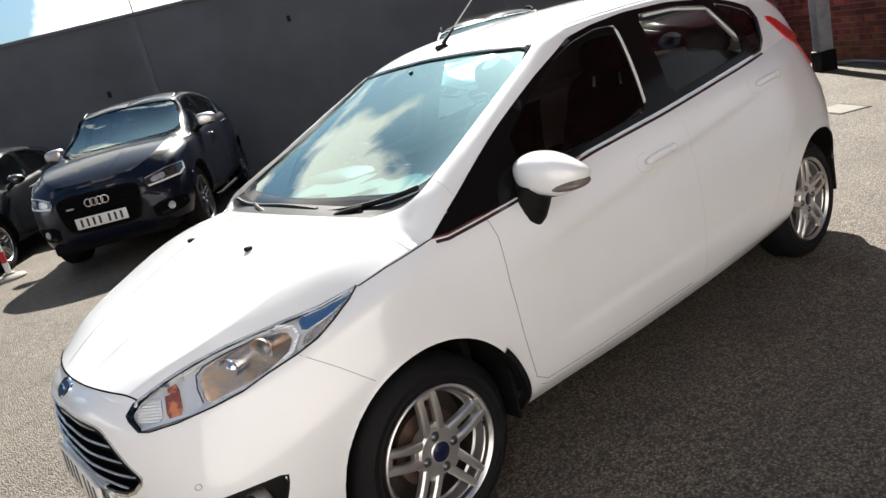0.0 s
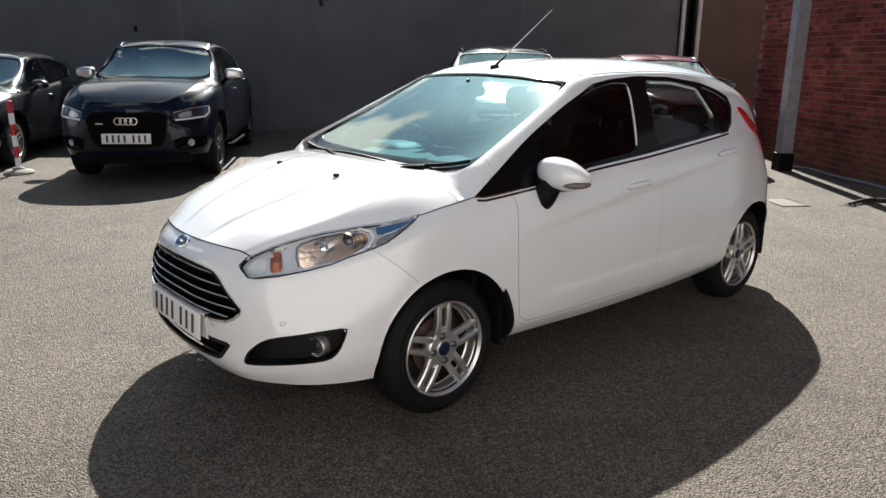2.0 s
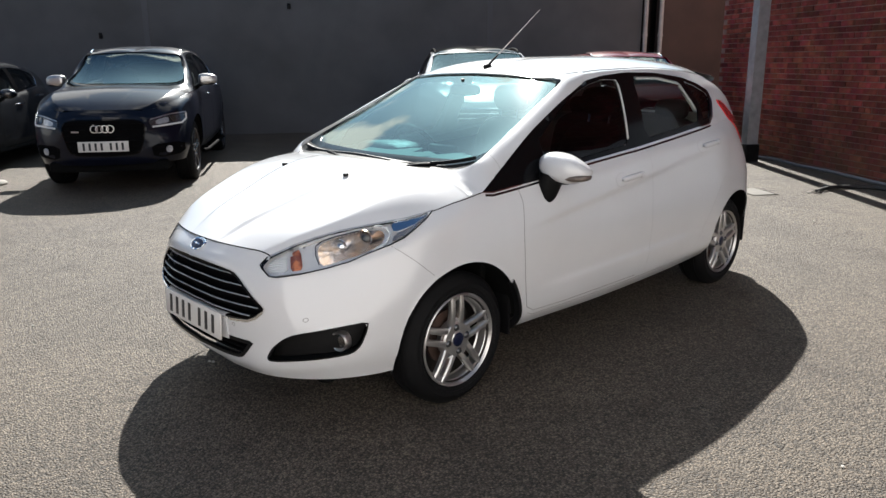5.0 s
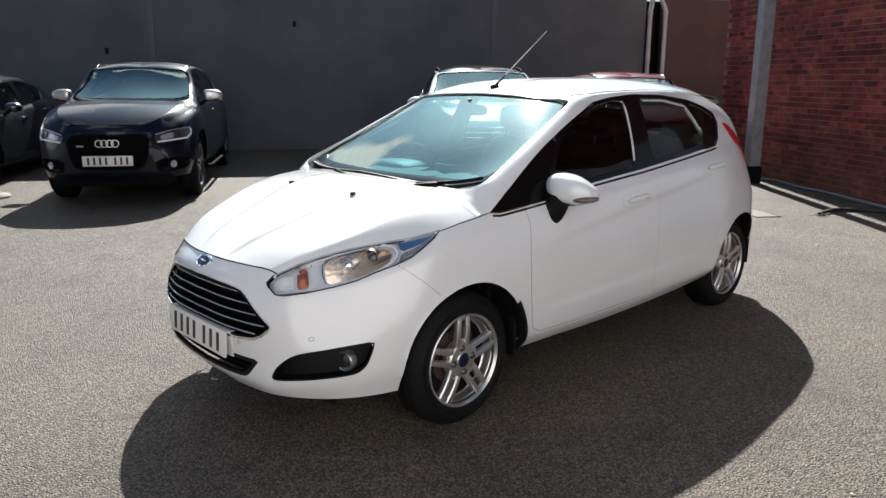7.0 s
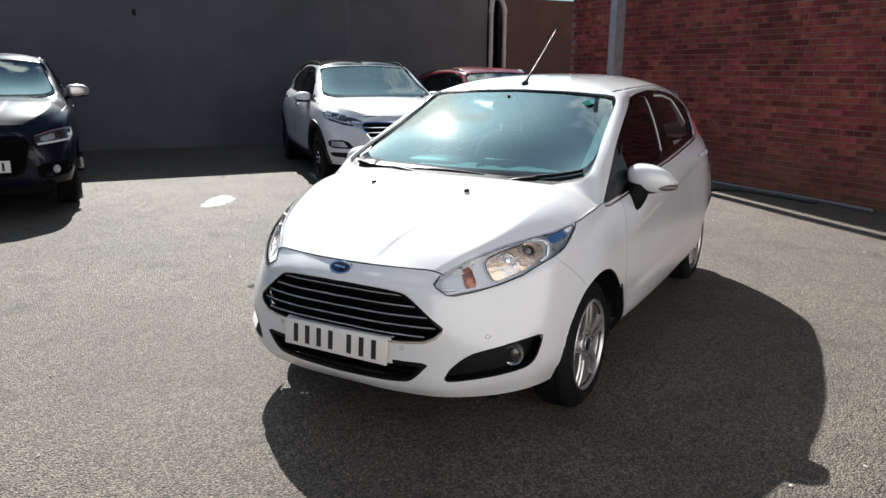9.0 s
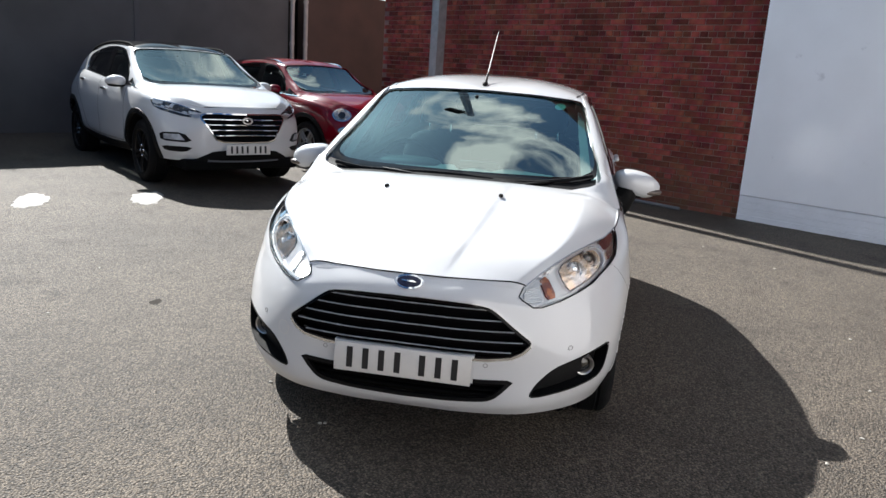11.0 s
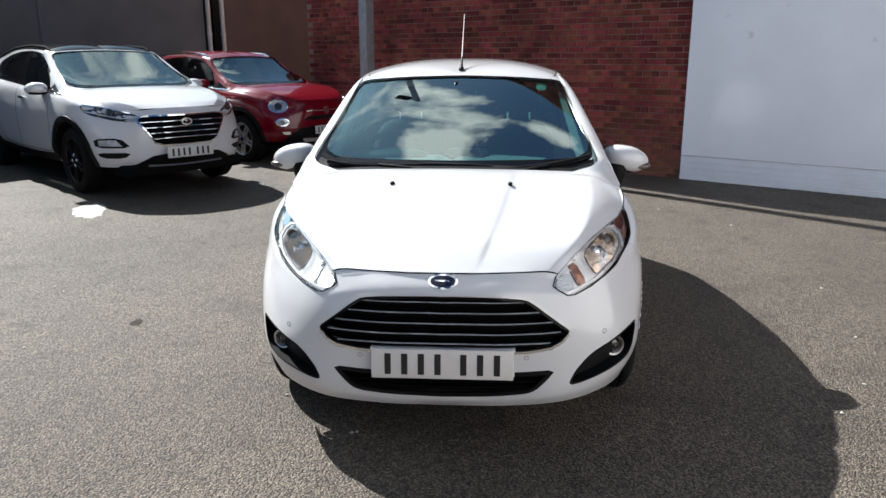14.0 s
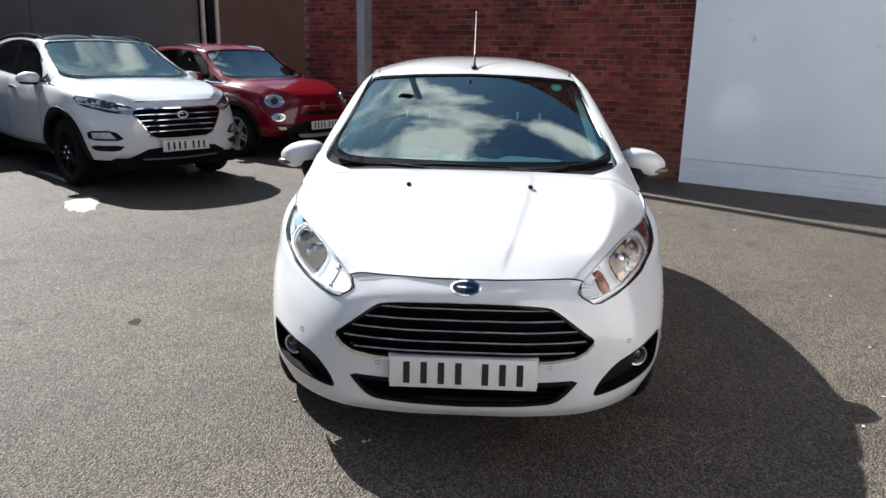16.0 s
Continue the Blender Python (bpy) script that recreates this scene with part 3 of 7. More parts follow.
class Skin:
    """A car's outer surface, on which details are laid by looking at it from a Way."""

    def __init__(self, bm):
        self.tree = BVHTree.FromBMesh(bm)

    def at(self, way, p):
        o = way.a * p[0] + way.b * p[1]
        hit, nor, _, _ = self.tree.ray_cast(o + way.d * 8, -way.d)
        if hit is None:
            hit, nor, _, _ = self.tree.find_nearest(o + way.d * 0.8)
        if nor.dot(way.d) < 0:
            nor = -nor
        return hit, nor

    def patch(self, way, poly, offset=0.003, depth=0.01, step=0.03, edge=0.02, holes=()):
        """A piece over the polygon, following the surface, with a rim that goes in by depth."""
        ring = [Vector(p) for p in resample(poly, edge)]
        cuts = [[Vector(p) for p in resample(h, edge)] for h in holes]
        pts, edges = [], []
        for r in [ring] + cuts:
            n0, k = len(pts), len(r)
            pts += [tuple(p) for p in r]
            edges += [(n0 + i, n0 + (i + 1) % k) for i in range(k)]
        xs, ys = [p[0] for p in ring], [p[1] for p in ring]
        for x in np.arange(min(xs) + step / 2, max(xs), step):
            for y in np.arange(min(ys) + step / 2, max(ys), step):
                q = (float(x), float(y))
                if inside(q, ring) and not any(inside(q, c) for c in cuts) and min((nearest_on(q, c) - Vector(q)).length for c in [ring] + cuts) > step * 0.45:
                    pts.append(q)
        vo, _, fo, *_ = delaunay_2d_cdt([Vector(p) for p in pts], edges, [], 0, 1e-6)
        bm = bmesh.new()
        vs = []
        for p in vo:
            hit, nor = self.at(way, p)
            vs.append(bm.verts.new(hit + nor * offset))
        for f in fo:
            c = sum((vo[i] for i in f), Vector((0, 0))) / len(f)
            if inside(c, ring) and not any(inside(c, h) for h in cuts):
                try:
                    bm.faces.new([vs[i] for i in f])
                except ValueError:
                    pass
        for v in [v for v in bm.verts if not v.link_faces]:
            bm.verts.remove(v)
        bm.normal_update()
        for f in bm.faces:
            if f.normal.dot(way.d) < 0:
                f.normal_flip()
        if depth:
            g = bmesh.ops.extrude_edge_only(bm, edges=[e for e in bm.edges if e.is_boundary])
            for q in g["geom"]:
                if isinstance(q, bmesh.types.BMVert):
                    q.co -= way.d * depth
        return bm

    def ribbon(self, way, pts, width, height=0.002, closed=False, step=0.02, sink=0.004, bm=None):
        """A raised strip along a line on the surface."""
        line = resample(pts, step, closed)
        bm = bm or bmesh.new()
        hits = [self.at(way, p) for p in line]
        k = len(line)
        rows = []
        for i, (p, nor) in enumerate(hits):
            q0 = hits[(i - 1) % k if closed else max(i - 1, 0)][0]
            q1 = hits[(i + 1) % k if closed else min(i + 1, k - 1)][0]
            t = q1 - q0
            s = nor.cross(t.normalized()).normalized() * width / 2 if t.length > 1e-6 else Vector((0, 0, width / 2))
            rows.append([bm.verts.new(c) for c in (p - s - nor * sink, p - s * 0.8 + nor * height, p + s * 0.8 + nor * height, p + s - nor * sink)])
        for i in range(k if closed else k - 1):
            r0, r1 = rows[i], rows[(i + 1) % k]
            for j in range(3):
                bm.faces.new((r0[j], r1[j], r1[j + 1], r0[j + 1]))
        bmesh.ops.recalc_face_normals(bm, faces=bm.faces)
        return bm

    def hole(self, bm, way, poly, nearer_than=-9.0):
        """Opens the polygon in bm, a mesh of this surface: inner faces go, border points slide to the outline."""
        poly = [Vector(p) for p in poly]
        xs, ys = [p[0] for p in poly], [p[1] for p in poly]
        ins = set()
        for v in bm.verts:
            p = (v.co.dot(way.a), v.co.dot(way.b))
            if v.co.dot(way.d) > nearer_than and min(xs) <= p[0] <= max(xs) and min(ys) <= p[1] <= max(ys) and inside(p, poly):
                ins.add(v)
        bmesh.ops.delete(bm, geom=[f for f in bm.faces if all(v in ins for v in f.verts)], context="FACES_ONLY")
        for v in ins:
            if v.is_valid and v.link_faces:
                q = nearest_on((v.co.dot(way.a), v.co.dot(way.b)), poly)
                v.co, _ = self.at(way, q)
        for v in [v for v in bm.verts if not v.link_faces]:
            bm.verts.remove(v)


class Screen:
    """A windscreen of one even curvature, fitted to a skin between two heights: x from (y, z)."""

    def __init__(self, skin, half, z0, z1):
        pts = [skin.at(FRONT, (y, z))[0] for y in np.linspace(-half, half, 41) for z in np.linspace(z0, z1, 25)]
        y, z, x = np.array([p.y for p in pts]), np.array([p.z for p in pts]), np.array([p.x for p in pts])
        self.z0, self.z1 = z0, z1
        self.k, *_ = np.linalg.lstsq(self.terms(y, z), x, rcond=None)

    def terms(self, y, z):
        y, z = np.asarray(y, float), np.asarray(z, float) - self.z0
        return np.stack([np.ones_like(y), z, z**2, y**2, y**2 * z, y**4, y**4 * z], -1)

    def x(self, y, z):
        return float(self.terms(y, z) @ self.k)

    def normal(self, y, z):
        h = .002
        return Vector((-1, (self.x(y + h, z) - self.x(y - h, z)) / (2 * h), (self.x(y, z + h) - self.x(y, z - h)) / (2 * h))).normalized()

    def bent(self, y, z):
        """The normal with the glass bending over towards the roof."""
        n = self.normal(y, z)
        k = max(0.0, (z - self.z0) / (self.z1 - self.z0) - .25)
        return Vector((n.x, n.y * .8, n.z - n.x * 0.85 * k)).normalized()

    def above(self, x, y):
        """The place of the screen over a place of the plan."""
        a, b = self.z0 - .12, self.z0 + .4
        for _ in range(30):
            m = (a + b) / 2
            a, b = (m, b) if self.x(y, m) < x else (a, m)
        return Vector((x, y, a))

    def pull(self, bm, out):
        for v in bm.verts:
            y, z = v.co.y, v.co.z
            v.co.x = self.x(y, z)
            v.co += self.normal(y, z) * out
        return bm

    def pane(self, skin, poly, step, glass):
        """The glass over an outline in the front view."""
        me = mesh_from("windscreen", self.pull(skin.patch(FRONT, poly, 0, 0, step), -.003), glass)
        me.normals_split_custom_set_from_vertices([self.bent(v.co.y, v.co.z) for v in me.vertices])
        return me

    def border(self, skin, poly, hole, step):
        bm = self.pull(skin.patch(FRONT, poly, 0, 0, step, holes=(hole,)), .002)
        g = bmesh.ops.extrude_edge_only(bm, edges=[e for e in bm.edges if e.is_boundary])
        for q in g["geom"]:
            if isinstance(q, bmesh.types.BMVert):
                q.co.x += .006
        return bm


# The net of a small hatchback, right half; front axle at x = 0, ground at z = 0, x to the tail.
NET_BODY = [
    [(-.775, 0, .222), (-.77, .25, .224), (-.735, .45, .230), (-.62, .61, .230), (-.45, .725, .232), (-.15, .78, .235), (.35, .80, .252), (1.0, .808, .244), (1.7, .808, .254), (2.35, .795, .280), (2.75, .76, .28), (2.98, .65, .29), (3.06, .4, .29), (3.08, 0, .29)],
    [(-.812, 0, .262), (-.80, .25, .266), (-.768, .45, .276), (-.655, .625, .295), (-.47, .755, .31), (-.15, .825, .322), (.35, .84, .308), (1.0, .846, .298), (1.7, .846, .309), (2.35, .845, .342), (2.73, .795, .36), (2.95, .645, .37), (3.06, .41, .38), (3.10, 0, .38)],
    [(-.832, 0, .40), (-.820, .25, .405), (-.775, .45, .415), (-.665, .625, .425), (-.475, .765, .43), (-.15, .845, .46), (.35, .855, .44), (1.0, .858, .44), (1.7, .859, .46), (2.35, .866, .49), (2.73, .81, .50), (2.97, .65, .50), (3.09, .41, .50), (3.12, 0, .50)],
    [(-.840, 0, .53), (-.826, .25, .53), (-.766, .45, .535), (-.645, .61, .545), (-.455, .758, .555), (-.15, .845, .59), (.35, .855, .58), (1.0, .860, .58), (1.7, .861, .60), (2.35, .868, .63), (2.73, .803, .64), (2.96, .643, .64), (3.08, .41, .65), (3.11, 0, .65)],
    [(-.828, 0, .645), (-.806, .25, .64), (-.735, .45, .635), (-.605, .60, .645), (-.42, .738, .665), (-.14, .828, .71), (.33, .846, .72), (1.0, .848, .74), (1.7, .850, .77), (2.35, .855, .80), (2.73, .778, .81), (2.93, .63, .80), (3.05, .41, .80), (3.08, 0, .80)],
    [(-.806, 0, .705), (-.782, .25, .70), (-.71, .44, .683), (-.575, .582, .705), (-.39, .71, .75), (-.13, .795, .825), (.28, .812, .875), (1.0, .818, .92), (1.7, .816, .975), (2.35, .805, 1.015), (2.68, .715, 1.02), (2.87, .605, .96), (3.02, .41, .94), (3.04, 0, .94)],
    [(-.768, 0, .742), (-.745, .25, .737), (-.69, .425, .722), (-.545, .56, .757), (-.35, .67, .81), (-.10, .752, .876), (.22, .778, .925), (1.0, .782, .972), (1.7, .775, 1.03), (2.35, .745, 1.075), (2.68, .672, 1.09), (2.85, .575, 1.06), (3.02, .4, 1.045), (3.03, 0, 1.045)],
]
NET_TOP = [
    [(.10, 0, .985), (.15, .42, .98), (.215, .725, .962), (.62, .774, .945), (1.25, .775, .99), (1.9, .763, 1.04), (2.4, .735, 1.075), (2.80, .64, 1.07), (2.97, .38, 1.05), (3.0, 0, 1.05)],
    [(.48, 0, 1.185), (.52, .40, 1.178), (.60, .666, 1.172), (.86, .702, 1.158), (1.3, .708, 1.18), (1.9, .698, 1.21), (2.4, .665, 1.22), (2.76, .58, 1.22), (2.91, .35, 1.22), (2.93, 0, 1.22)],
    [(.72, 0, 1.315), (.75, .385, 1.305), (.82, .616, 1.286), (1.01, .640, 1.292), (1.35, .652, 1.305), (1.9, .645, 1.312), (2.4, .612, 1.305), (2.70, .535, 1.295), (2.85, .33, 1.30), (2.87, 0, 1.30)],
    [(.93, 0, 1.412), (.95, .36, 1.40), (1.01, .557, 1.384), (1.16, .578, 1.398), (1.42, .59, 1.412), (1.92, .583, 1.410), (2.37, .543, 1.376), (2.64, .475, 1.352), (2.79, .30, 1.36), (2.82, 0, 1.37)],
]
HOOD_C = [(-.768, .742), (-.66, .797), (-.45, .878), (-.184, .968), (.0, .999), (.06, 1.003)]
HOOD_E = [(-.69, .425, .722), (-.545, .56, .757), (-.35, .67, .81), (-.10, .752, .876), (.165, .774, .916)]
ROOF_C = [(.93, 1.412), (1.2, 1.462), (1.7, 1.492), (2.2, 1.480), (2.6, 1.436), (2.83, 1.375)]


def identity(p):
    return p


def car_shell(warp=identity, ns=340, nr=72, crease=1.0):
    """The closed skin of a car as three bmeshes: body sides, bonnet, and upper shell (roof and glazing in one), from the warped net."""
    body_net = [[warp(p) for p in row] for row in NET_BODY]
    top_net = [[warp(p) for p in row] for row in NET_TOP]
    side = loft(body_net, ns, nr)
    if crease == 1.0:
        # the feature line that rises along the doors
        x, z = side[..., 0], side[..., 2]
        d = z - (.690 + .125 * x)
        live = np.clip((x - .30) / .35, 0, 1) * np.clip((2.55 - x) / .45, 0, 1)
        lift = np.where(d > 0, np.exp(-(d / .10) ** 2), np.exp(-(d / .020) ** 2))
        side[..., 1] += .0065 * live * lift
        d = z - (.405 + .02 * x)
        live = np.clip((x - .42) / .25, 0, 1) * np.clip((2.05 - x) / .3, 0, 1)
        side[..., 1] += .007 * live * np.where(d < 0, np.exp(-(d / .07) ** 2), np.exp(-(d / .022) ** 2))
    body = bmesh.new()
    rim = side[-1].copy()
    nose = np.clip((0.1 - rim[:, 0]) / 0.8, 0, 1)
    rim[:, 0] += 0.045 * nose
    rim[:, 1] *= 0.93
    rim[:, 2] -= 0.016
    flange = np.stack([side[-1], rim])
    add_grid(body, side)
    add_grid(body, flange)
    add_grid(body, mirrored(side), True)
    add_grid(body, mirrored(flange), True)
    # bonnet
    hood = bmesh.new()
    hc = np.array([warp((x, 0, z)) for x, z in HOOD_C])
    he = np.array([warp(p) for p in HOOD_E])
    nt, nf = 60, 90
    tt = np.linspace(0, 1, nt)
    pc = np.r_[0, np.cumsum(np.linalg.norm(np.diff(hc, axis=0), axis=1))]
    pe = np.r_[0, np.cumsum(np.linalg.norm(np.diff(he, axis=0), axis=1))]
    cen, edg = hermite(hc, pc, tt * pc[-1]), hermite(he, pe, tt * pe[-1])
    ff = np.linspace(-1, 1, nf * 2 + 1)
    rows = []
    for c, e in zip(cen, edg):
        k = np.abs(ff)
        x = c[0] + (e[0] - c[0]) * k**2
        y = e[1] * ff
        t = (c[0] - cen[0][0]) / (cen[-1][0] - cen[0][0])
        kc = 0.91 - 0.12 * t
        drop = np.where(k < kc, 0.24 * (k / kc) ** 2, 0.24 + 0.76 * np.clip((k - kc) / (1 - kc), 0, 1) ** (1.1 + .45 * t))
        live = crease * min(1, 6 * t, 5 * (1 - t))
        z = c[2] + (e[2] - c[2]) * drop + live * (0.0045 / (1 + np.exp((k - 0.91 + 0.12 * t) / 0.008)) + 0.0085 / (1 + np.exp((k - 0.28 - 0.09 * t) / 0.010)))
        rows.append(np.stack([x, y, z], 1))
    add_grid(hood, np.array(rows)[:, ::-1])
    # upper shell
    top = bmesh.new()
    up = loft(top_net, 170, 40)
    low = up[0].copy()
    low[:, 2] -= 0.07
    low[:, 1] *= 0.985
    skirt = np.stack([low, up[0]])
    for pts in (skirt, up):
        add_grid(top, pts)
        add_grid(top, mirrored(pts), True)
    roof = bmesh.new()
    edge = up[-1]
    rc = np.array([warp((x, 0, z)) for x, z in ROOF_C])
    pr = np.r_[0, np.cumsum(np.linalg.norm(np.diff(rc, axis=0), axis=1))]
    n = len(edge)
    centre = hermite(rc, pr, np.linspace(0, pr[-1], n))
    ff = np.linspace(0, 1, 26)
    rows = []
    for c, e in zip(centre, edge):
        rows.append([c + (e - c) * np.array([f, f, f ** 2.8]) for f in ff])
    rows = np.array(rows)
    add_grid(roof, rows)
    add_grid(roof, mirrored(rows), True)
    for bm in (body, hood, top, roof):
        bmesh.ops.remove_doubles(bm, verts=bm.verts, dist=1e-4)
    return body, hood, top, roof


def arch(bm, x0, z0, r):
    """Opens a round wheel arch in both sides."""
    ins = {v for v in bm.verts if math.hypot(v.co.x - x0, v.co.z - z0) < r and abs(v.co.y) > 0.3}
    bmesh.ops.delete(bm, geom=[f for f in bm.faces if all(v in ins for v in f.verts)], context="FACES_ONLY")
    for v in ins:
        if v.is_valid and v.link_faces:
            d = Vector((v.co.x - x0, v.co.z - z0))
            d = d.normalized() * r if d.length > 1e-6 else Vector((0, r))
            v.co.x, v.co.z = x0 + d.x, z0 + d.y
    for v in [v for v in bm.verts if not v.link_faces]:
        bm.verts.remove(v)


def merge(*bms):
    out = bmesh.new()
    for b in bms:
        me = bpy.data.meshes.new("tmp")
        b.to_mesh(me)
        out.from_mesh(me)
        bpy.data.meshes.remove(me)
    return out


def pillar_skin(s, skin, glass, parent, paint, warp=identity):
    """The painted panel that sweeps from the bonnet's rear corner up the windscreen pillar: inner edge beside the glass, outer edge over the door glass."""
    loops = []
    for back in (.080, .040):
        feet = [warp((.06 + .105 * (y / .774) ** 2 - back, y, .95)) for y in np.linspace(.54, .772, 14)]
        loops.append([skin.at(ABOVE, p[:2])[0] + Vector((0, 0, .0012)) for p in feet])
    inner = [Vector(warp(p)) for p in ((.128, .590, .994), (.162, .643, 1.004), (.203, .682, 1.027))]
    for y, z, h in ((.676, 1.075, .016), (.650, 1.135, .016), (.626, 1.20, .015), (.607, 1.26, .013), (.592, 1.315, .010), (.574, 1.372, .006)):
        _, y, z = warp((.5, y, z))
        inner.append(Vector((glass.x(y, z), y, z)) + glass.normal(y, z) * h)
    inner.append(skin.at(ABOVE, warp((1.15, .552, 1.4))[:2])[0] + Vector((0, 0, .002)))
    outer = [warp(p) for p in ((.150, .784, .917), (.190, .778, .938), (.250, .766, .972), (.325, .752, 1.013), (.449, .728, 1.083), (.576, .703, 1.148), (.720, .679, 1.213), (.850, .658, 1.268), (1.0, .630, 1.321), (1.13, .600, 1.366))]
    for i, (a, b) in enumerate(zip(inner, outer)):
        loops.append([a.lerp(Vector(b), k) + Vector((-.25, .55, .80)) * (.016 if i < 3 else .011) * 4 * k * (1 - k) for k in np.linspace(0, 1, 14)])
    grid = loft([[(p[0], p[1] * s, p[2]) for p in row] for row in loops], 27, 66)
    bm = bmesh.new()
    lip = [Vector(row[0]) + Vector((.010, 0, -.020)) for row in grid]
    add_grid(bm, [[q] + [Vector(p) for p in row] for q, row in zip(lip, grid)])
    bmesh.ops.recalc_face_normals(bm, faces=bm.faces)
    panel = part("pillar_panel", bm, paint, parent, sharp=55)
    row = [Vector(p) + Vector((0, 0, .0006)) for p in grid[15][5:]]
    part("panel_joint", tube(bmesh.new(), row, .0011, 6), M_GAPFAINT, panel)


def wheel_at(parent, x, y, r, width=0.195, spokes=5, rim_r=0.208, finish="silver", double=True, hub_z=None):
    """A tyre on an alloy rim; y is the outer face, its sign the side."""
    s = 1 if y > 0 else -1
    m = Matrix.Translation((x, y, hub_z or r)) @ Matrix.Rotation(radians(-90 * s), 4, "X")  # local z points outwards
    bm = bmesh.new()
    w = width
    lathe(bm, [(rim_r - .012, -.012), (rim_r + .010, -.004), (rim_r + .022, .003), (rim_r + .026, .000), (rim_r + .045, .003), (r - .034, -.004), (r - .014, -.018), (r - .003, -.034), (r, -.05),
               (r - .006, -.056), (r - .006, -.060), (r, -.066), (r, -w + .066), (r - .006, -w + .060), (r - .006, -w + .056), (r, -w + .05), (r - .014, -w + .02), (rim_r, -w)], m, 72)
    wh = part("wheel", bm, M_RUBBER, parent)
    rim_mat = {"silver": M_ALLOY, "dark": M_DARKALLOY, "black": M_BLACK}[finish]
    # the dull barrel behind the spokes
    bm = bmesh.new()
    lathe(bm, [(rim_r - .015, -.010), (rim_r - .022, -.03), (rim_r - .028, -.12), (rim_r - .02, -w + .02)], m, 64)
    lathe(bm, [(rim_r - .025, -.13), (.02, -.13)], m, 64)
    part("rim_barrel", bm, M_BARREL, wh, "dull dark brown inside of the rim")
    bm = bmesh.new()
    lathe(bm, [(rim_r + .002, -.010), (rim_r + .001, -.002), (rim_r - .003, .001), (rim_r - .008, -.003), (rim_r - .012, -.014), (rim_r - .022, -.024), (rim_r - .026, -.060), (rim_r - .032, -.066)], m, 64)
    hub = [(.0, -.010), (.034, -.010), (.038, -.013), (.072, -.014), (.079, -.020), (.082, -.06)]
    lathe(bm, hub, m, 40)
    # spokes: paired bars, each with a ridge, that part towards the rim and join at a foot there
    for k in range(spokes):
        a = 2 * math.pi * k / spokes + math.pi / 2
        rot = m @ Matrix.Rotation(a, 4, "Z")
        for off in ((-1, 1) if double else (0,)):
            n = 8
            rows = []
            for i in range(n + 1):
                t = i / n
                rr = .050 + (rim_r - .010 - .050) * t
                cy = off * (.0270 - .0015 * t)
                hw = (.0150 if double else .022) - .0030 * t
                zt = -.018 + .007 * math.sin(math.pi * t) + .010 * t
                rows.append([bm.verts.new(rot @ Vector(q)) for q in ((rr, cy - hw, zt - .026), (rr, cy - hw, zt - .007), (rr, cy - hw * .62, zt - .001), (rr, cy, zt), (rr, cy + hw * .62, zt - .001), (rr, cy + hw, zt - .007), (rr, cy + hw, zt - .026))])
            for r0, r1 in zip(rows, rows[1:]):
                for j in range(6):
                    bm.faces.new((r0[j], r0[j + 1], r1[j + 1], r1[j]))
        if double:
            box(bm, (rim_r - .030, -.034, -.036), (rim_r - .008, .034, -.012), rot, bevel=.004)
            box(bm, (.060, -.020, -.040), (.094, .020, -.022), rot, bevel=.005)
    bmesh.ops.recalc_face_normals(bm, faces=bm.faces)
    part("rim", bm, rim_mat, wh, {"silver": "five twin-spoke silver alloy rim", "dark": "dark grey alloy rim", "black": "black alloy rim"}[finish], sharp=35)
    bm = bmesh.new()
    lathe(bm, [(.0, -.006), (.027, -.006), (.033, -.011)], m, 28)
    part("centre_cap", bm, M_BLUE if finish == "silver" else M_BLACK, wh)
    for k in range(4):
        a = 2 * math.pi * k / 4 + .12
        bm = bmesh.new()
        lathe(bm, [(.0, -.004), (.008, -.004), (.011, -.008), (.0155, -.012), (.0165, -.016)], m @ Matrix.Translation((.056 * math.cos(a), .056 * math.sin(a), 0)), 14)
        part("wheel_nut", bm, M_DARKALLOY if finish == "silver" else M_CHROME, wh)
    bm = bmesh.new()
    lathe(bm, [(.04, -.075), (.122, -.075), (.122, -.095), (.04, -.095)], m, 40)
    part("brake_disc", bm, M_STEEL, wh, "rust-tinged steel brake disc")
    part("tyre_valve", tube(bmesh.new(), [m @ Vector((rim_r - .022, .0, -.02)), m @ Vector((rim_r - .034, .0, .0))], .004, 6), M_BLACK, wh)
    return wh


def arch_liner(parent, x0, z0, r, y_out, depth=0.42, skin=None):
    for s in (1, -1):
        bm = bmesh.new()
        n = 28
        outer, inner = [], []
        for i in range(n + 1):
            a = math.pi * (-0.05 + 1.10 * i / n)
            p = (x0 + (r + .004) * math.cos(a), z0 + (r + .004) * math.sin(a))
            edge = abs(skin.at(RIGHT if s > 0 else LEFT, p)[0].y) if skin and p[1] > .3 else y_out - .11
            outer.append(bm.verts.new((p[0], s * min(y_out, edge - .006), p[1])))
            inner.append(bm.verts.new((p[0], s * (y_out - depth), p[1])))
        for i in range(n):
            bm.faces.new((outer[i], outer[i + 1], inner[i + 1], inner[i]))
        bm.faces.new(inner)
        part("arch_liner", bm, M_DARKWELL, parent)


def underside(parent, x0, x1, half, z):
    bm = bmesh.new()
    box(bm, (x0, -half, z), (x1, half, z + .12), bevel=.03)
    return part("floorpan", bm, M_DARKWELL, parent)


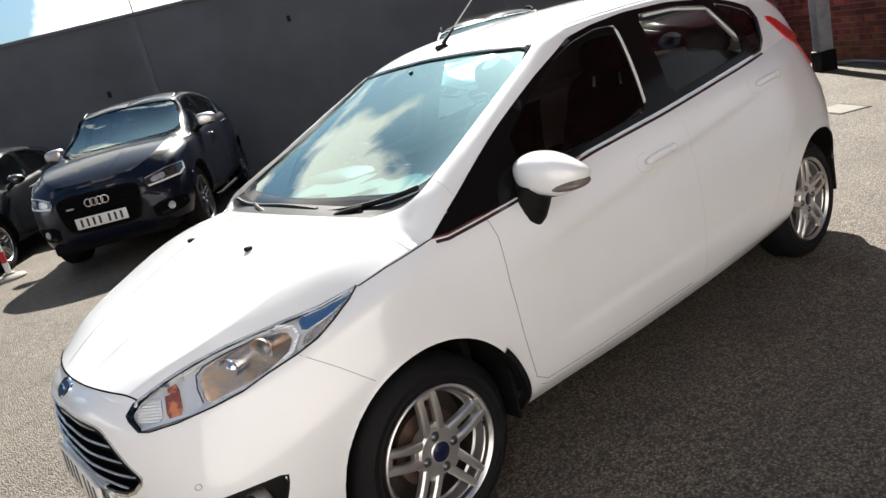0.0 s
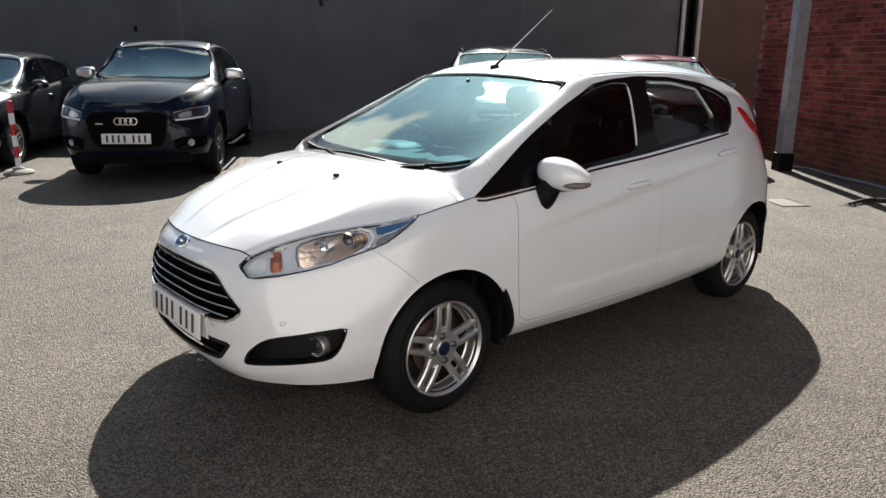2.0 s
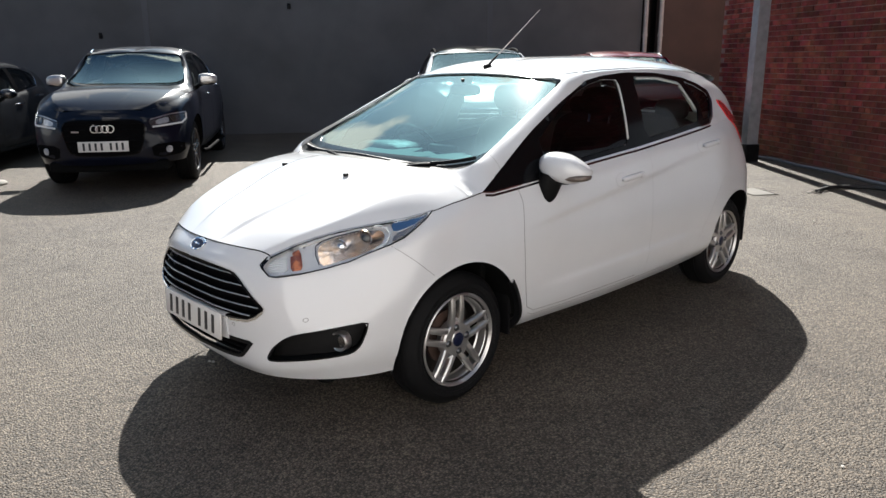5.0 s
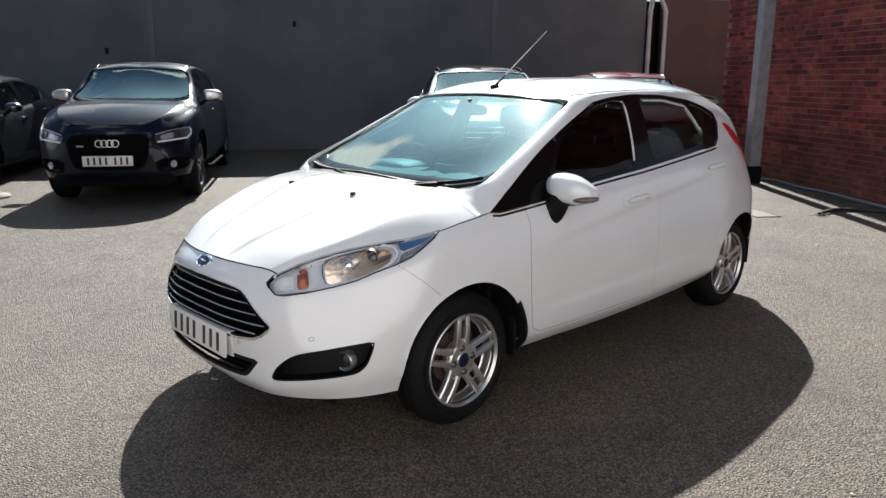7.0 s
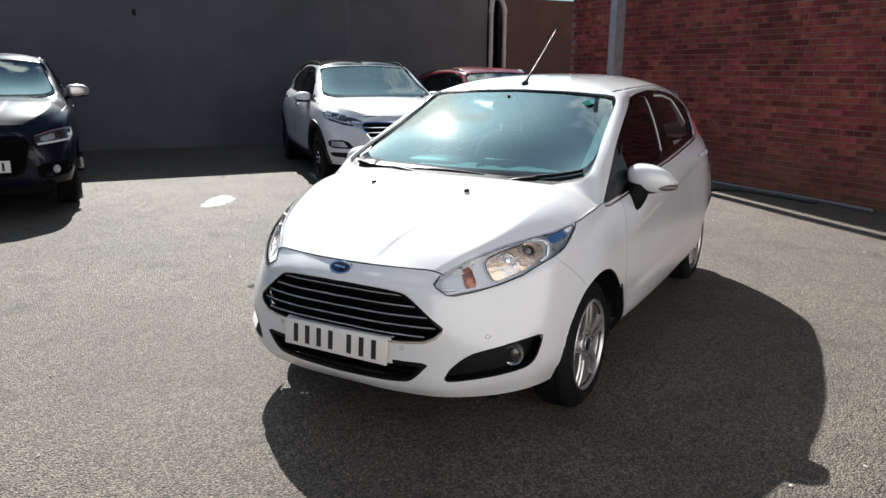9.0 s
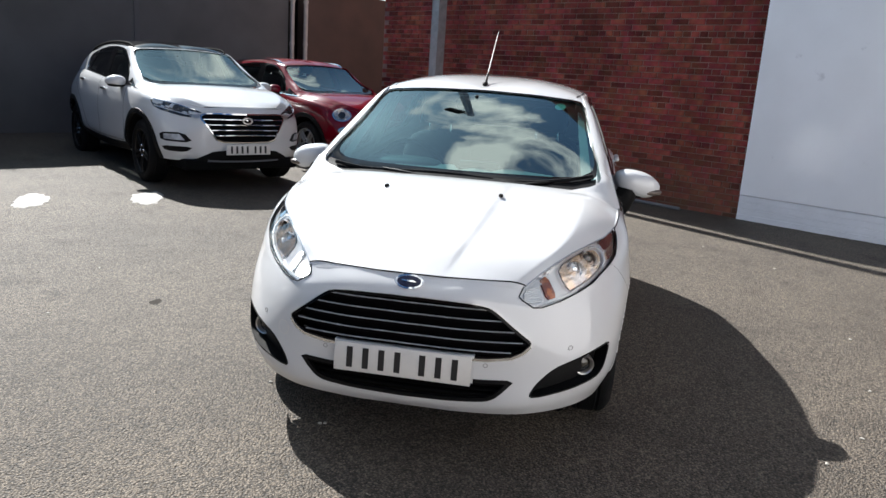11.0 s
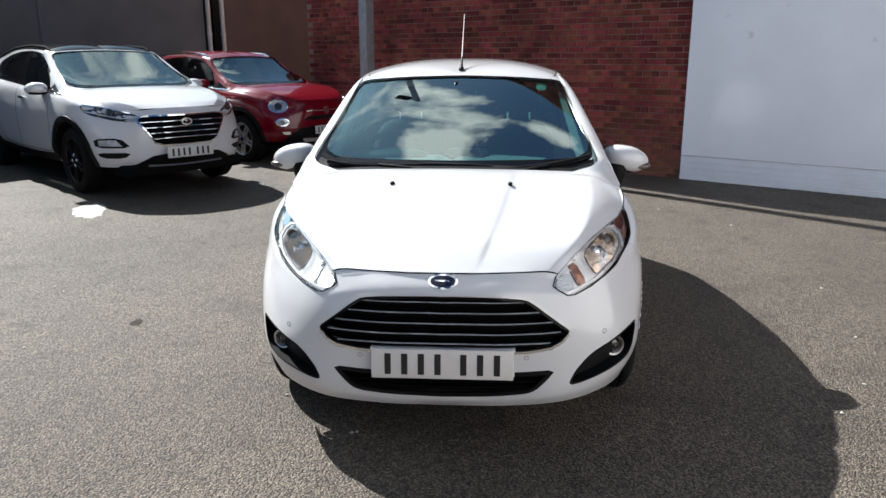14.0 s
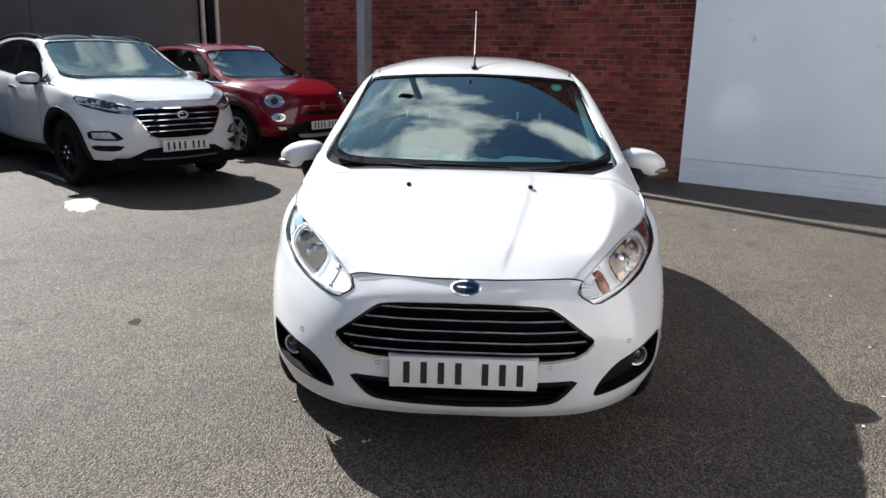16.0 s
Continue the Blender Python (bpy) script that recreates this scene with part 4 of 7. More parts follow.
def seat(parent, x, y, z, scale=1.0):
    bm = bmesh.new()
    blob(bm, (x - .02, y, z + .10), (.27, .25, .10), power=4, n=10)
    sq = part("seat", bm, M_SEAT, parent, "dark grey cloth front seat")
    bm = bmesh.new()
    blob(bm, (x + .33, y, z + .40), (.09, .24, .36), Matrix.Rotation(radians(14), 3, "Y"), power=3.6, n=10)
    part("backrest", bm, M_SEAT, sq)
    bm = bmesh.new()
    blob(bm, (x + .43, y, z + .875), (.055, .13, .085), power=3, n=10)
    part("headrest", bm, M_SEAT, sq)
    for d in (-.072, .072):
        part("headrest_post", tube(bmesh.new(), [(x + .405, y + d, z + .68), (x + .43, y + d, z + .84)], .008, 8), M_CHROME, sq)
    return sq


# ---- the white hatchback ----
def over(pts):
    """The same places on the car's other side."""
    return [(p[0], -p[1], p[2]) for p in pts]


def sides():
    """The left side's and the right side's view and sign."""
    return ((LEFT, -1), (RIGHT, 1))


def ring_mesh(skin, way, centre, r0, r1, height=0.003, n=28):
    """A flat ring lying on the surface round a place in the view."""
    bm = bmesh.new()
    rows = []
    for k in range(n):
        a = 2 * math.pi * k / n
        row = []
        for r, h in ((r0, -.002), (r0, height), (r1, height), (r1, -.002)):
            p, nor = skin.at(way, (centre[0] + r * math.cos(a), centre[1] + r * math.sin(a)))
            row.append(bm.verts.new(p + nor * h))
        rows.append(row)
    for k in range(n):
        for j in range(3):
            bm.faces.new((rows[k][j], rows[k][j + 1], rows[(k + 1) % n][j + 1], rows[(k + 1) % n][j]))
    bmesh.ops.recalc_face_normals(bm, faces=bm.faces)
    return bm


def ellipse(cx, cy, rx, ry, n=32):
    return [(cx + rx * math.cos(2 * math.pi * k / n), cy + ry * math.sin(2 * math.pi * k / n)) for k in range(n)]


def span_at(poly, z):
    """The widest stretch of a polygon at a height."""
    xs = []
    k = len(poly)
    for i in range(k):
        (x0, z0), (x1, z1) = poly[i - 1], poly[i]
        if (z0 > z) != (z1 > z):
            xs.append(x0 + (x1 - x0) * (z - z0) / (z1 - z0))
    return min(xs), max(xs)


def slat_mesh(skin, x0, x1, z, bow, inset, h, d, n=28, taper=0.0):
    """A bar across the front that follows the bodywork, set in by inset; z rises by bow towards the middle."""
    bm = bmesh.new()
    rows = []
    mid, half = (x0 + x1) / 2, (x1 - x0) / 2
    for i in range(n + 1):
        y = x0 + (x1 - x0) * i / n
        zz = z + bow * (1 - ((y - mid) / half) ** 2)
        p, _ = skin.at(FRONT, (y, zz))
        x = p.x + inset
        hh = h * (1 - taper * abs((y - mid) / half) ** 4)
        rows.append([bm.verts.new(q) for q in ((x + d, y, zz + hh / 2), (x + .002, y, zz + hh / 2), (x, y, zz + hh * .3), (x, y, zz - hh * .3), (x + .002, y, zz - hh / 2), (x + d, y, zz - hh / 2))])
    for r0, r1 in zip(rows, rows[1:]):
        for j in range(6):
            bm.faces.new((r0[j], r0[(j + 1) % 6], r1[(j + 1) % 6], r1[j]))
    bm.faces.new(rows[0])
    bm.faces.new(rows[-1][::-1])
    bmesh.ops.recalc_face_normals(bm, faces=bm.faces)
    return bm


def inset(poly, d):
    """A polygon drawn in by d along its own normals."""
    pts = [Vector(p) for p in resample(poly, .03)]
    k = len(pts)
    area = sum(pts[i - 1].x * pts[i].y - pts[i].x * pts[i - 1].y for i in range(k))
    sign = 1 if area > 0 else -1
    out = []
    for i in range(k):
        t = (pts[(i + 1) % k] - pts[i - 1]).normalized()
        out.append(pts[i] + Vector((-t.y, t.x)) * d * sign)
    return out


def plate(parent, x, z, groups, w=0.52, h=0.111, lean=4.0, y=0.0, turn=0.0):
    """A white registration plate with one dark bar for each of its characters."""
    m = Matrix.Translation((x, y, z)) @ Matrix.Rotation(radians(turn), 4, "Z") @ Matrix.Rotation(radians(lean), 4, "Y")
    bm = bmesh.new()
    box(bm, (-.006, -w / 2, -h / 2), (.004, w / 2, h / 2), m, bevel=.003)
    pl = part("number_plate", bm, M_PLATE, parent, "white plate with a row of dark bars")
    total = sum(groups) * .061 + (len(groups) - 1) * .033
    at = total / 2
    for g in groups:
        for _ in range(g):
            bm = bmesh.new()
            box(bm, (-.0075, at - .042, -.0395), (-.0055, at - .019, .0395), m)
            part("bar", bm, M_INK, pl, smooth=False)
            at -= .061
        at -= .033
    return pl


hatch = tagged(new("hatchback"), "white five-door hatchback parked on sunlit tarmac", "car")
HUB_Z, AXLE_F, AXLE_R = 0.293, -0.018, 2.489
f_body, f_hood, f_top, f_roof = car_shell()
FS = Skin(merge(f_body, f_hood, f_top, f_roof))
arch(f_body, AXLE_F + .006, HUB_Z + .005, .345)
arch(f_body, AXLE_R, HUB_Z + .005, .345)

# outlines on the skin; the left side's, where a thing has two sides
GRILLE = chaikin([(0, .674), (.21, .668), (.298, .656), (.335, .634), (.418, .568), (.466, .531), (.462, .511), (.436, .487), (.397, .470), (.31, .462), (0, .462), (-.31, .462), (-.397, .470), (-.436, .487), (-.462, .511), (-.466, .531), (-.418, .568), (-.335, .634), (-.298, .656), (-.21, .668)], 1)
INTAKE = chaikin([(0, .386), (.27, .380), (.420, .384), (.378, .335), (.345, .303), (.31, .289), (.2, .281), (0, .278), (-.2, .281), (-.31, .289), (-.345, .303), (-.378, .335), (-.420, .384), (-.27, .380)], 1)
FOG = [(-.471, -.763, .479), (-.478, -.763, .443), (-.503, -.751, .380), (-.535, -.731, .350), (-.590, -.694, .340), (-.680, -.609, .326), (-.757, -.485, .309), (-.766, -.470, .322), (-.756, -.492, .366), (-.730, -.538, .411), (-.700, -.580, .435), (-.574, -.700, .465)]
LAMP = [(-.727, -.402, .689), (-.699, -.414, .718), (-.604, -.466, .756), (-.525, -.512, .781), (-.445, -.562, .803), (-.337, -.638, .827), (-.223, -.712, .848), (-.110, -.748, .868), (-.150, -.759, .845), (-.218, -.764, .812), (-.276, -.759, .782), (-.338, -.740, .760), (-.422, -.701, .732), (-.484, -.671, .707), (-.556, -.621, .685), (-.642, -.551, .662), (-.704, -.487, .649), (-.723, -.457, .651), (-.729, -.416, .676)]
LAMP_HIGH = [LAMP[0]] + LAMP[1:8]
LAMP_LOW = [LAMP[18], LAMP[17], LAMP[16], LAMP[15], LAMP[14], LAMP[13], LAMP[12], LAMP[11], LAMP[10], LAMP[9], LAMP[8], LAMP[7]]
DLO = [(.150, .915), (.21, .907), (.494, .928), (.922, .972), (1.359, 1.002), (1.862, 1.045), (2.23, 1.079), (2.30, 1.118), (2.390, 1.225), (2.384, 1.273), (2.262, 1.321), (2.107, 1.359), (1.781, 1.392), (1.484, 1.398), (1.27, 1.384), (1.125, 1.362), (1.0, 1.318), (.836, 1.260), (.576, 1.146), (.449, 1.081), (.325, 1.010), (.215, .948)]
PANES = {
    "front_window": chaikin([(.50, .962), (.925, .998), (1.325, 1.028), (1.395, 1.360), (1.27, 1.366), (1.125, 1.342), (.966, 1.293), (.747, 1.190), (.575, 1.085)], 1, .1),
    "rear_window": chaikin([(1.488, 1.046), (1.90, 1.080), (2.10, 1.098), (2.135, 1.17), (2.045, 1.332), (1.80, 1.368), (1.535, 1.375)], 1, .1),
    "rear_quarter_light": chaikin([(2.165, 1.105), (2.265, 1.116), (2.345, 1.215), (2.34, 1.258), (2.22, 1.305), (2.10, 1.338), (2.185, 1.18)], 1, .1),
}
SCREEN = chaikin([(0, .996), (.25, .994), (.47, .990), (.585, .998), (.664, 1.034), (.668, 1.075), (.643, 1.20), (.592, 1.335), (.550, 1.378), (.30, 1.396), (0, 1.404), (-.30, 1.396), (-.550, 1.378), (-.592, 1.335), (-.643, 1.20), (-.668, 1.075), (-.664, 1.034), (-.585, .998), (-.47, .990), (-.25, .994)], 1, .15)
CLEAR = chaikin([(0, 1.022), (.25, 1.022), (.47, 1.022), (.585, 1.030), (.645, 1.056), (.655, 1.09), (.629, 1.20), (.584, 1.32), (.550, 1.368), (.30, 1.390), (0, 1.399), (-.30, 1.390), (-.550, 1.368), (-.584, 1.32), (-.629, 1.20), (-.655, 1.09), (-.645, 1.056), (-.585, 1.030), (-.47, 1.022), (-.25, 1.022)], 1, .15)
BACKLIGHT = chaikin([(-.50, 1.09), (.50, 1.09), (.46, 1.29), (.40, 1.325), (-.40, 1.325), (-.46, 1.29)], 1, .2)

# openings
FS.hole(f_body, FRONT, GRILLE, 0.3)
FS.hole(f_body, FRONT, INTAKE, 0.3)
lamp_ways = []
for s in (-1, 1):
    pts, fog = (LAMP, FOG) if s < 0 else (over(LAMP), over(FOG))
    wl_, wf_ = Way((-.62, .66 * s, .42)), Way((-.72, .69 * s, .05))
    lamp_ways.append((s, wl_, chaikin(wl_.flat(pts), 1), wf_, chaikin(wf_.flat(fog), 1)))
    for bm in (f_body, f_hood):
        FS.hole(bm, wl_, lamp_ways[-1][2], 0.3)
    FS.hole(f_body, wf_, lamp_ways[-1][4], 0.3)
for way, s in sides():
    for poly in PANES.values():
        FS.hole(f_top, way, poly, 0.3)
        FS.hole(f_body, way, poly, 0.3)
FS.hole(f_top, FRONT, chaikin([(-.560, .93), (.560, .93), (.655, 1.050), (.660, 1.085), (.634, 1.20), (.589, 1.325), (.553, 1.370), (.30, 1.392), (0, 1.401), (-.30, 1.392), (-.553, 1.370), (-.589, 1.325), (-.634, 1.20), (-.660, 1.085), (-.655, 1.050)], 1, .15), -2.0)
FS.hole(f_top, REAR, BACKLIGHT, 2.0)

body = part("body", f_body, M_WHITE, hatch, sharp=55)
bonnet = part("bonnet", f_hood, M_WHITE, hatch, sharp=55)
upper = part("pillar_frame", f_top, M_WHITE, hatch, sharp=55)
roof = part("roof", f_roof, M_WHITE, hatch, sharp=55)
for wx, wy in ((AXLE_F, .815), (AXLE_R, .782)):
    for s in (-1, 1):
        wheel_at(hatch, wx, s * wy, .298, hub_z=HUB_Z - .004)
    arch_liner(hatch, wx + (.006 if wx < 1 else 0), HUB_Z + .005, .345, .84, skin=FS)
underside(hatch, -.6, 2.9, .62, .19)

# glazing
GLASS = Screen(FS, .60, 1.04, 1.36)
ws = tagged(new("windscreen", GLASS.pane(FS, SCREEN, .05, M_GLASS)), "clear windscreen that mirrors the sky")
ws.parent = hatch
part("screen_border", GLASS.border(FS, SCREEN, CLEAR, .05), M_GLOSSBLACK, ws)
part("tailgate_window", FS.patch(REAR, BACKLIGHT, .001, 0, .06), M_PRIVACY, hatch)
for way, s in sides():
    trim = part("window_surround", FS.patch(way, chaikin(DLO, 1, .1), .004, .008, .03, holes=tuple(PANES.values())), M_GLOSSBLACK, hatch, "gloss black window surround")
    for nm, poly in PANES.items():
        even_shade(part(nm, FS.patch(way, poly, -.003, 0, .06), {"front_window": M_DARKDOORGLASS, "rear_window": M_SIDEGLASS}.get(nm, M_PRIVACY), trim))
    part("window_channel", FS.ribbon(way, [(1.322, 1.035), (1.385, 1.348)], .013, .001), M_LINING, trim, "pale edge of the window channel")
    part("window_channel", FS.ribbon(way, [(1.58, 1.366), (1.80, 1.360), (2.035, 1.325), (2.118, 1.175)], .011, .001), M_LINING, trim, "pale edge of the window channel")
    sail = bmesh.new()
    t0, t1, t2 = Vector((.150, s * .780, .913)), Vector((.58, s * .806, .936)), Vector((.62, s * .687, 1.168))
    grid = [[t0.lerp(t1.lerp(t2, v), u) + Vector((0, s * (.004 + .010 * u * (1 - u)), 0)) for v in np.linspace(0, 1, 9)] for u in np.linspace(0, 1, 13)]
    add_grid(sail, grid)
    bmesh.ops.remove_doubles(sail, verts=sail.verts, dist=1e-4)
    bmesh.ops.recalc_face_normals(sail, faces=sail.faces)
    part("quarter_light", sail, M_GLOSSBLACK, trim, "gloss black quarter light beside the mirror")
    part("chrome_strip", FS.ribbon(way, [(.155, .913), (.21, .907), (.494, .928), (.922, .972), (1.359, 1.002), (1.862, 1.045), (2.23, 1.079), (2.30, 1.118), (2.385, 1.222)], .008, .007), M_CHROME, trim)
    # The dark reflection along the strip's lower edge is painted as a ribbon.
    part("strip_foot", FS.ribbon(way, [(.165, .901), (.21, .896), (.494, .917), (.922, .961), (1.359, .991), (1.862, 1.034), (2.225, 1.067)], .012, .004), M_CHROMEDARKSIDE, trim, "lower edge of the chrome strip, coloured as its dark reflection")
    part("roof_seam", FS.ribbon(ABOVE, [(1.02, s * .532), (1.16, s * .556), (1.42, s * .573), (1.92, s * .566), (2.38, s * .533), (2.6, s * .49)], .012, .001), M_BLACK, hatch)

# shut lines
def bonnet_front():
    """The slot along the bonnet's leading edge: a painted lip below it and the dark line itself."""
    hy, hx, hz = [0, .071, .127, .189, .25, .312, .368, .401, .423], [.768, .766, .761, .753, .741, .726, .709, .698, .690], [.742, .742, .741, .741, .740, .739, .738, .732, .723]
    by, bx, bz = [0, .059, .119, .178, .235, .289, .329, .379, .423], [.768, .765, .760, .755, .748, .737, .729, .713, .692], [.742, .742, .741, .740, .738, .734, .729, .723, .716]
    lip, line = bmesh.new(), bmesh.new()
    rows = []
    for y in np.linspace(-.423, .423, 57):
        k = abs(y)
        h = Vector((-np.interp(k, hy, hx), y, np.interp(k, hy, hz)))
        b = Vector((-np.interp(k, by, bx), y, np.interp(k, by, bz)))
        out, down = Vector((-.70, y * .5, .70)).normalized(), Vector((-.70, y * .5, -.70)).normalized()
        rows.append(([b + down * .012 - out * .001, b + down * .004 + out * .0012, h + out * .0016, h - down * .004 - out * .003],
                     [h + down * .0034 - out * .003, h + down * .0026 + out * .0030, h - down * .0022 + out * .0030, h - down * .0030 - out * .003]))
    for which, bm in ((0, lip), (1, line)):
        add_grid(bm, [r[which] for r in rows])
        bmesh.ops.recalc_face_normals(bm, faces=bm.faces)
        if sum((f.normal.z for f in bm.faces)) < 0:
            bmesh.ops.reverse_faces(bm, faces=bm.faces)
    part("bonnet_lip", lip, M_WHITE, bonnet)
    part("bonnet_gap", line, M_GAP, bonnet)


bonnet_front()
for way, s in sides():
    part("wing_gap", FS.ribbon(way, [(-.112, .868), (-.018, .889), (.075, .902), (.155, .914)], .005, .001), M_GAP, bonnet)
    part("front_door_gap", FS.ribbon(way, [(.365, .915), (.376, .846), (.363, .70), (.367, .51), (.385, .355), (.435, .325), (.70, .318), (1.30, .318)], .004, .0006), M_GAPSOFT, body)
    part("rear_door_gap", FS.ribbon(way, [(1.44, 1.0), (1.452, .80), (1.445, .55), (1.41, .35), (1.39, .320), (1.85, .335), (1.96, .38), (2.06, .52), (2.20, .70), (2.33, .82), (2.36, .95), (2.335, 1.06)], .0018, .0004), M_GAPFAINT, body)
    part("bumper_gap", FS.ribbon(way, [(-.335, .757), (-.259, .693), (-.184, .622)], .003, .0005), M_GAPSOFT, body)
    part("sill_line", FS.ribbon(way, [(.40, .318), (.44, .302), (1.0, .296), (1.9, .309)], .003, .0006), M_GAPSOFT, body)
    # mudflaps
    ya, yb = sorted((s * .62, s * .765))
    part("mudflap", box(bmesh.new(), (AXLE_R + .326, ya, .235), (AXLE_R + .346, yb, .53), None, .008), M_BLACK, hatch, "black rubber mudflap")
    ya, yb = sorted((s * .62, s * .80))
    part("mudflap", box(bmesh.new(), (.318, ya, .215), (.336, yb, .46), None, .008), M_BLACK, hatch, "black rubber mudflap")
    edge = [(AXLE_F + .006 + .352 * math.cos(a), HUB_Z + .005 + .352 * math.sin(a)) for a in np.linspace(radians(36), radians(-8), 14)]
    part("mudflap", FS.ribbon(way, edge, .024, .008, sink=.02), M_BLACK, hatch, "black rubber edge of the mudflap")
    # door handles
    for hx, hz in ((1.225, .868), (2.068, .972)):
        p, nor = FS.at(way, (hx, hz))
        tilt = Matrix.Rotation(radians(-4 if s < 0 else -4), 3, "Y")
        bm = bmesh.new()
        blob(bm, p + nor * .012, (.088, .016, .0145), tilt, 3.0, 14)
        hd = part("door_handle", bm, M_WHITE, body, "body-coloured pull handle")
        # Shade at the edge of the handle's cup, drawn as a grey line.
        part("handle_cup_shade", FS.ribbon(way, [(hx - .075 + .052 * math.cos(a), hz - .006 + .036 * math.sin(a)) for a in np.linspace(math.pi * .35, math.pi * 1.75, 20)], .003, .0006), M_GAPFAINT, hd)
        part("key_cap", blob(bmesh.new(), p + nor * .012 + Vector((.088, 0, .004)), (.02, .016, .016), None, 3, 8), M_WHITE, hd)

# nose
gr = part("grille", FS.patch(FRONT, GRILLE, -.05, 0, .04), M_GRILLE, hatch, "black grille with thin chrome-edged bars")
part("grille_frame", FS.patch(FRONT, GRILLE, .003, .02, .03, holes=(inset(GRILLE, .011),)), M_GLOSSBLACK, gr)
part("grille_edge", FS.ribbon(FRONT, GRILLE, .0032, .004, True), M_ALLOY, gr)
part("grille_lower_trim", FS.ribbon(FRONT, [(-.462, .513), (-.436, .488), (-.397, .470), (-.31, .461), (0, .459), (.31, .461), (.397, .470), (.436, .488), (.462, .513)], .013, .006), M_CHROME, gr)
for z in (.640, .601, .562, .523, .486):
    a, b = span_at(GRILLE, z - .004)
    sl = part("grille_bar", slat_mesh(FS, a + .008, b - .008, z - .006, .006, .006, .009, .03), M_GRILLE, gr)
    part("chrome_edge", slat_mesh(FS, a + .03, b - .03, z + .003, .006, .001, .0036, .006), M_LAMPSILVER, sl)
it = part("lower_intake", FS.patch(FRONT, INTAKE, -.06, 0, .04), M_BLACK, hatch, "black lower air intake")
part("intake_lip", FS.patch(FRONT, INTAKE, .002, .02, .03, holes=(inset(INTAKE, .016),)), M_BLACK, it)
for z in (.352, .330, .308):
    a, b = span_at(INTAKE, z)
    part("intake_bar", slat_mesh(FS, a, b, z, 0, .02, .008, .03), M_GRILLE, it)
plate(hatch, -.846, .420, (4, 3))
part("plate_plinth", FS.patch(FRONT, [(-.265, .364), (.265, .364), (.265, .476), (-.265, .476)], .004, .03, .06), M_WHITE, hatch)
bd = part("badge", FS.patch(FRONT, ellipse(0, .717, .0545, .0222), .006, .008, .02), M_CHROME, hatch, "blue oval badge with a chrome rim")
part("badge_field", FS.patch(FRONT, ellipse(0, .717, .0445, .0160), .0075, .001, .02), M_BLUE, bd)
part("badge_bar", FS.patch(FRONT, [(-.028, .7145), (-.018, .7200), (.029, .7205), (.026, .7165), (-.009, .7150)], .0085, .001, .02), M_CHROME, bd)
for y, z in ((.307, .438), (-.307, .438), (.612, .496), (-.610, .493)):
    part("parking_sensor", ring_mesh(FS, FRONT, (y, z), .0065, .0088, .0010, 20), M_GAPSOFT, body)
part("tow_cover", ring_mesh(FS, FRONT, (.503, .465), .0255, .0275, .0005, 28), M_PLATE, body)
for s in (-1, 1):
    bm = bmesh.new()
    p, nor = FS.at(ABOVE, (-.184, s * .254))
    blob(bm, p + nor * .004, (.014, .010, .008), None, 3, 8)
    part("washer_jet", bm, M_BLACK, bonnet)

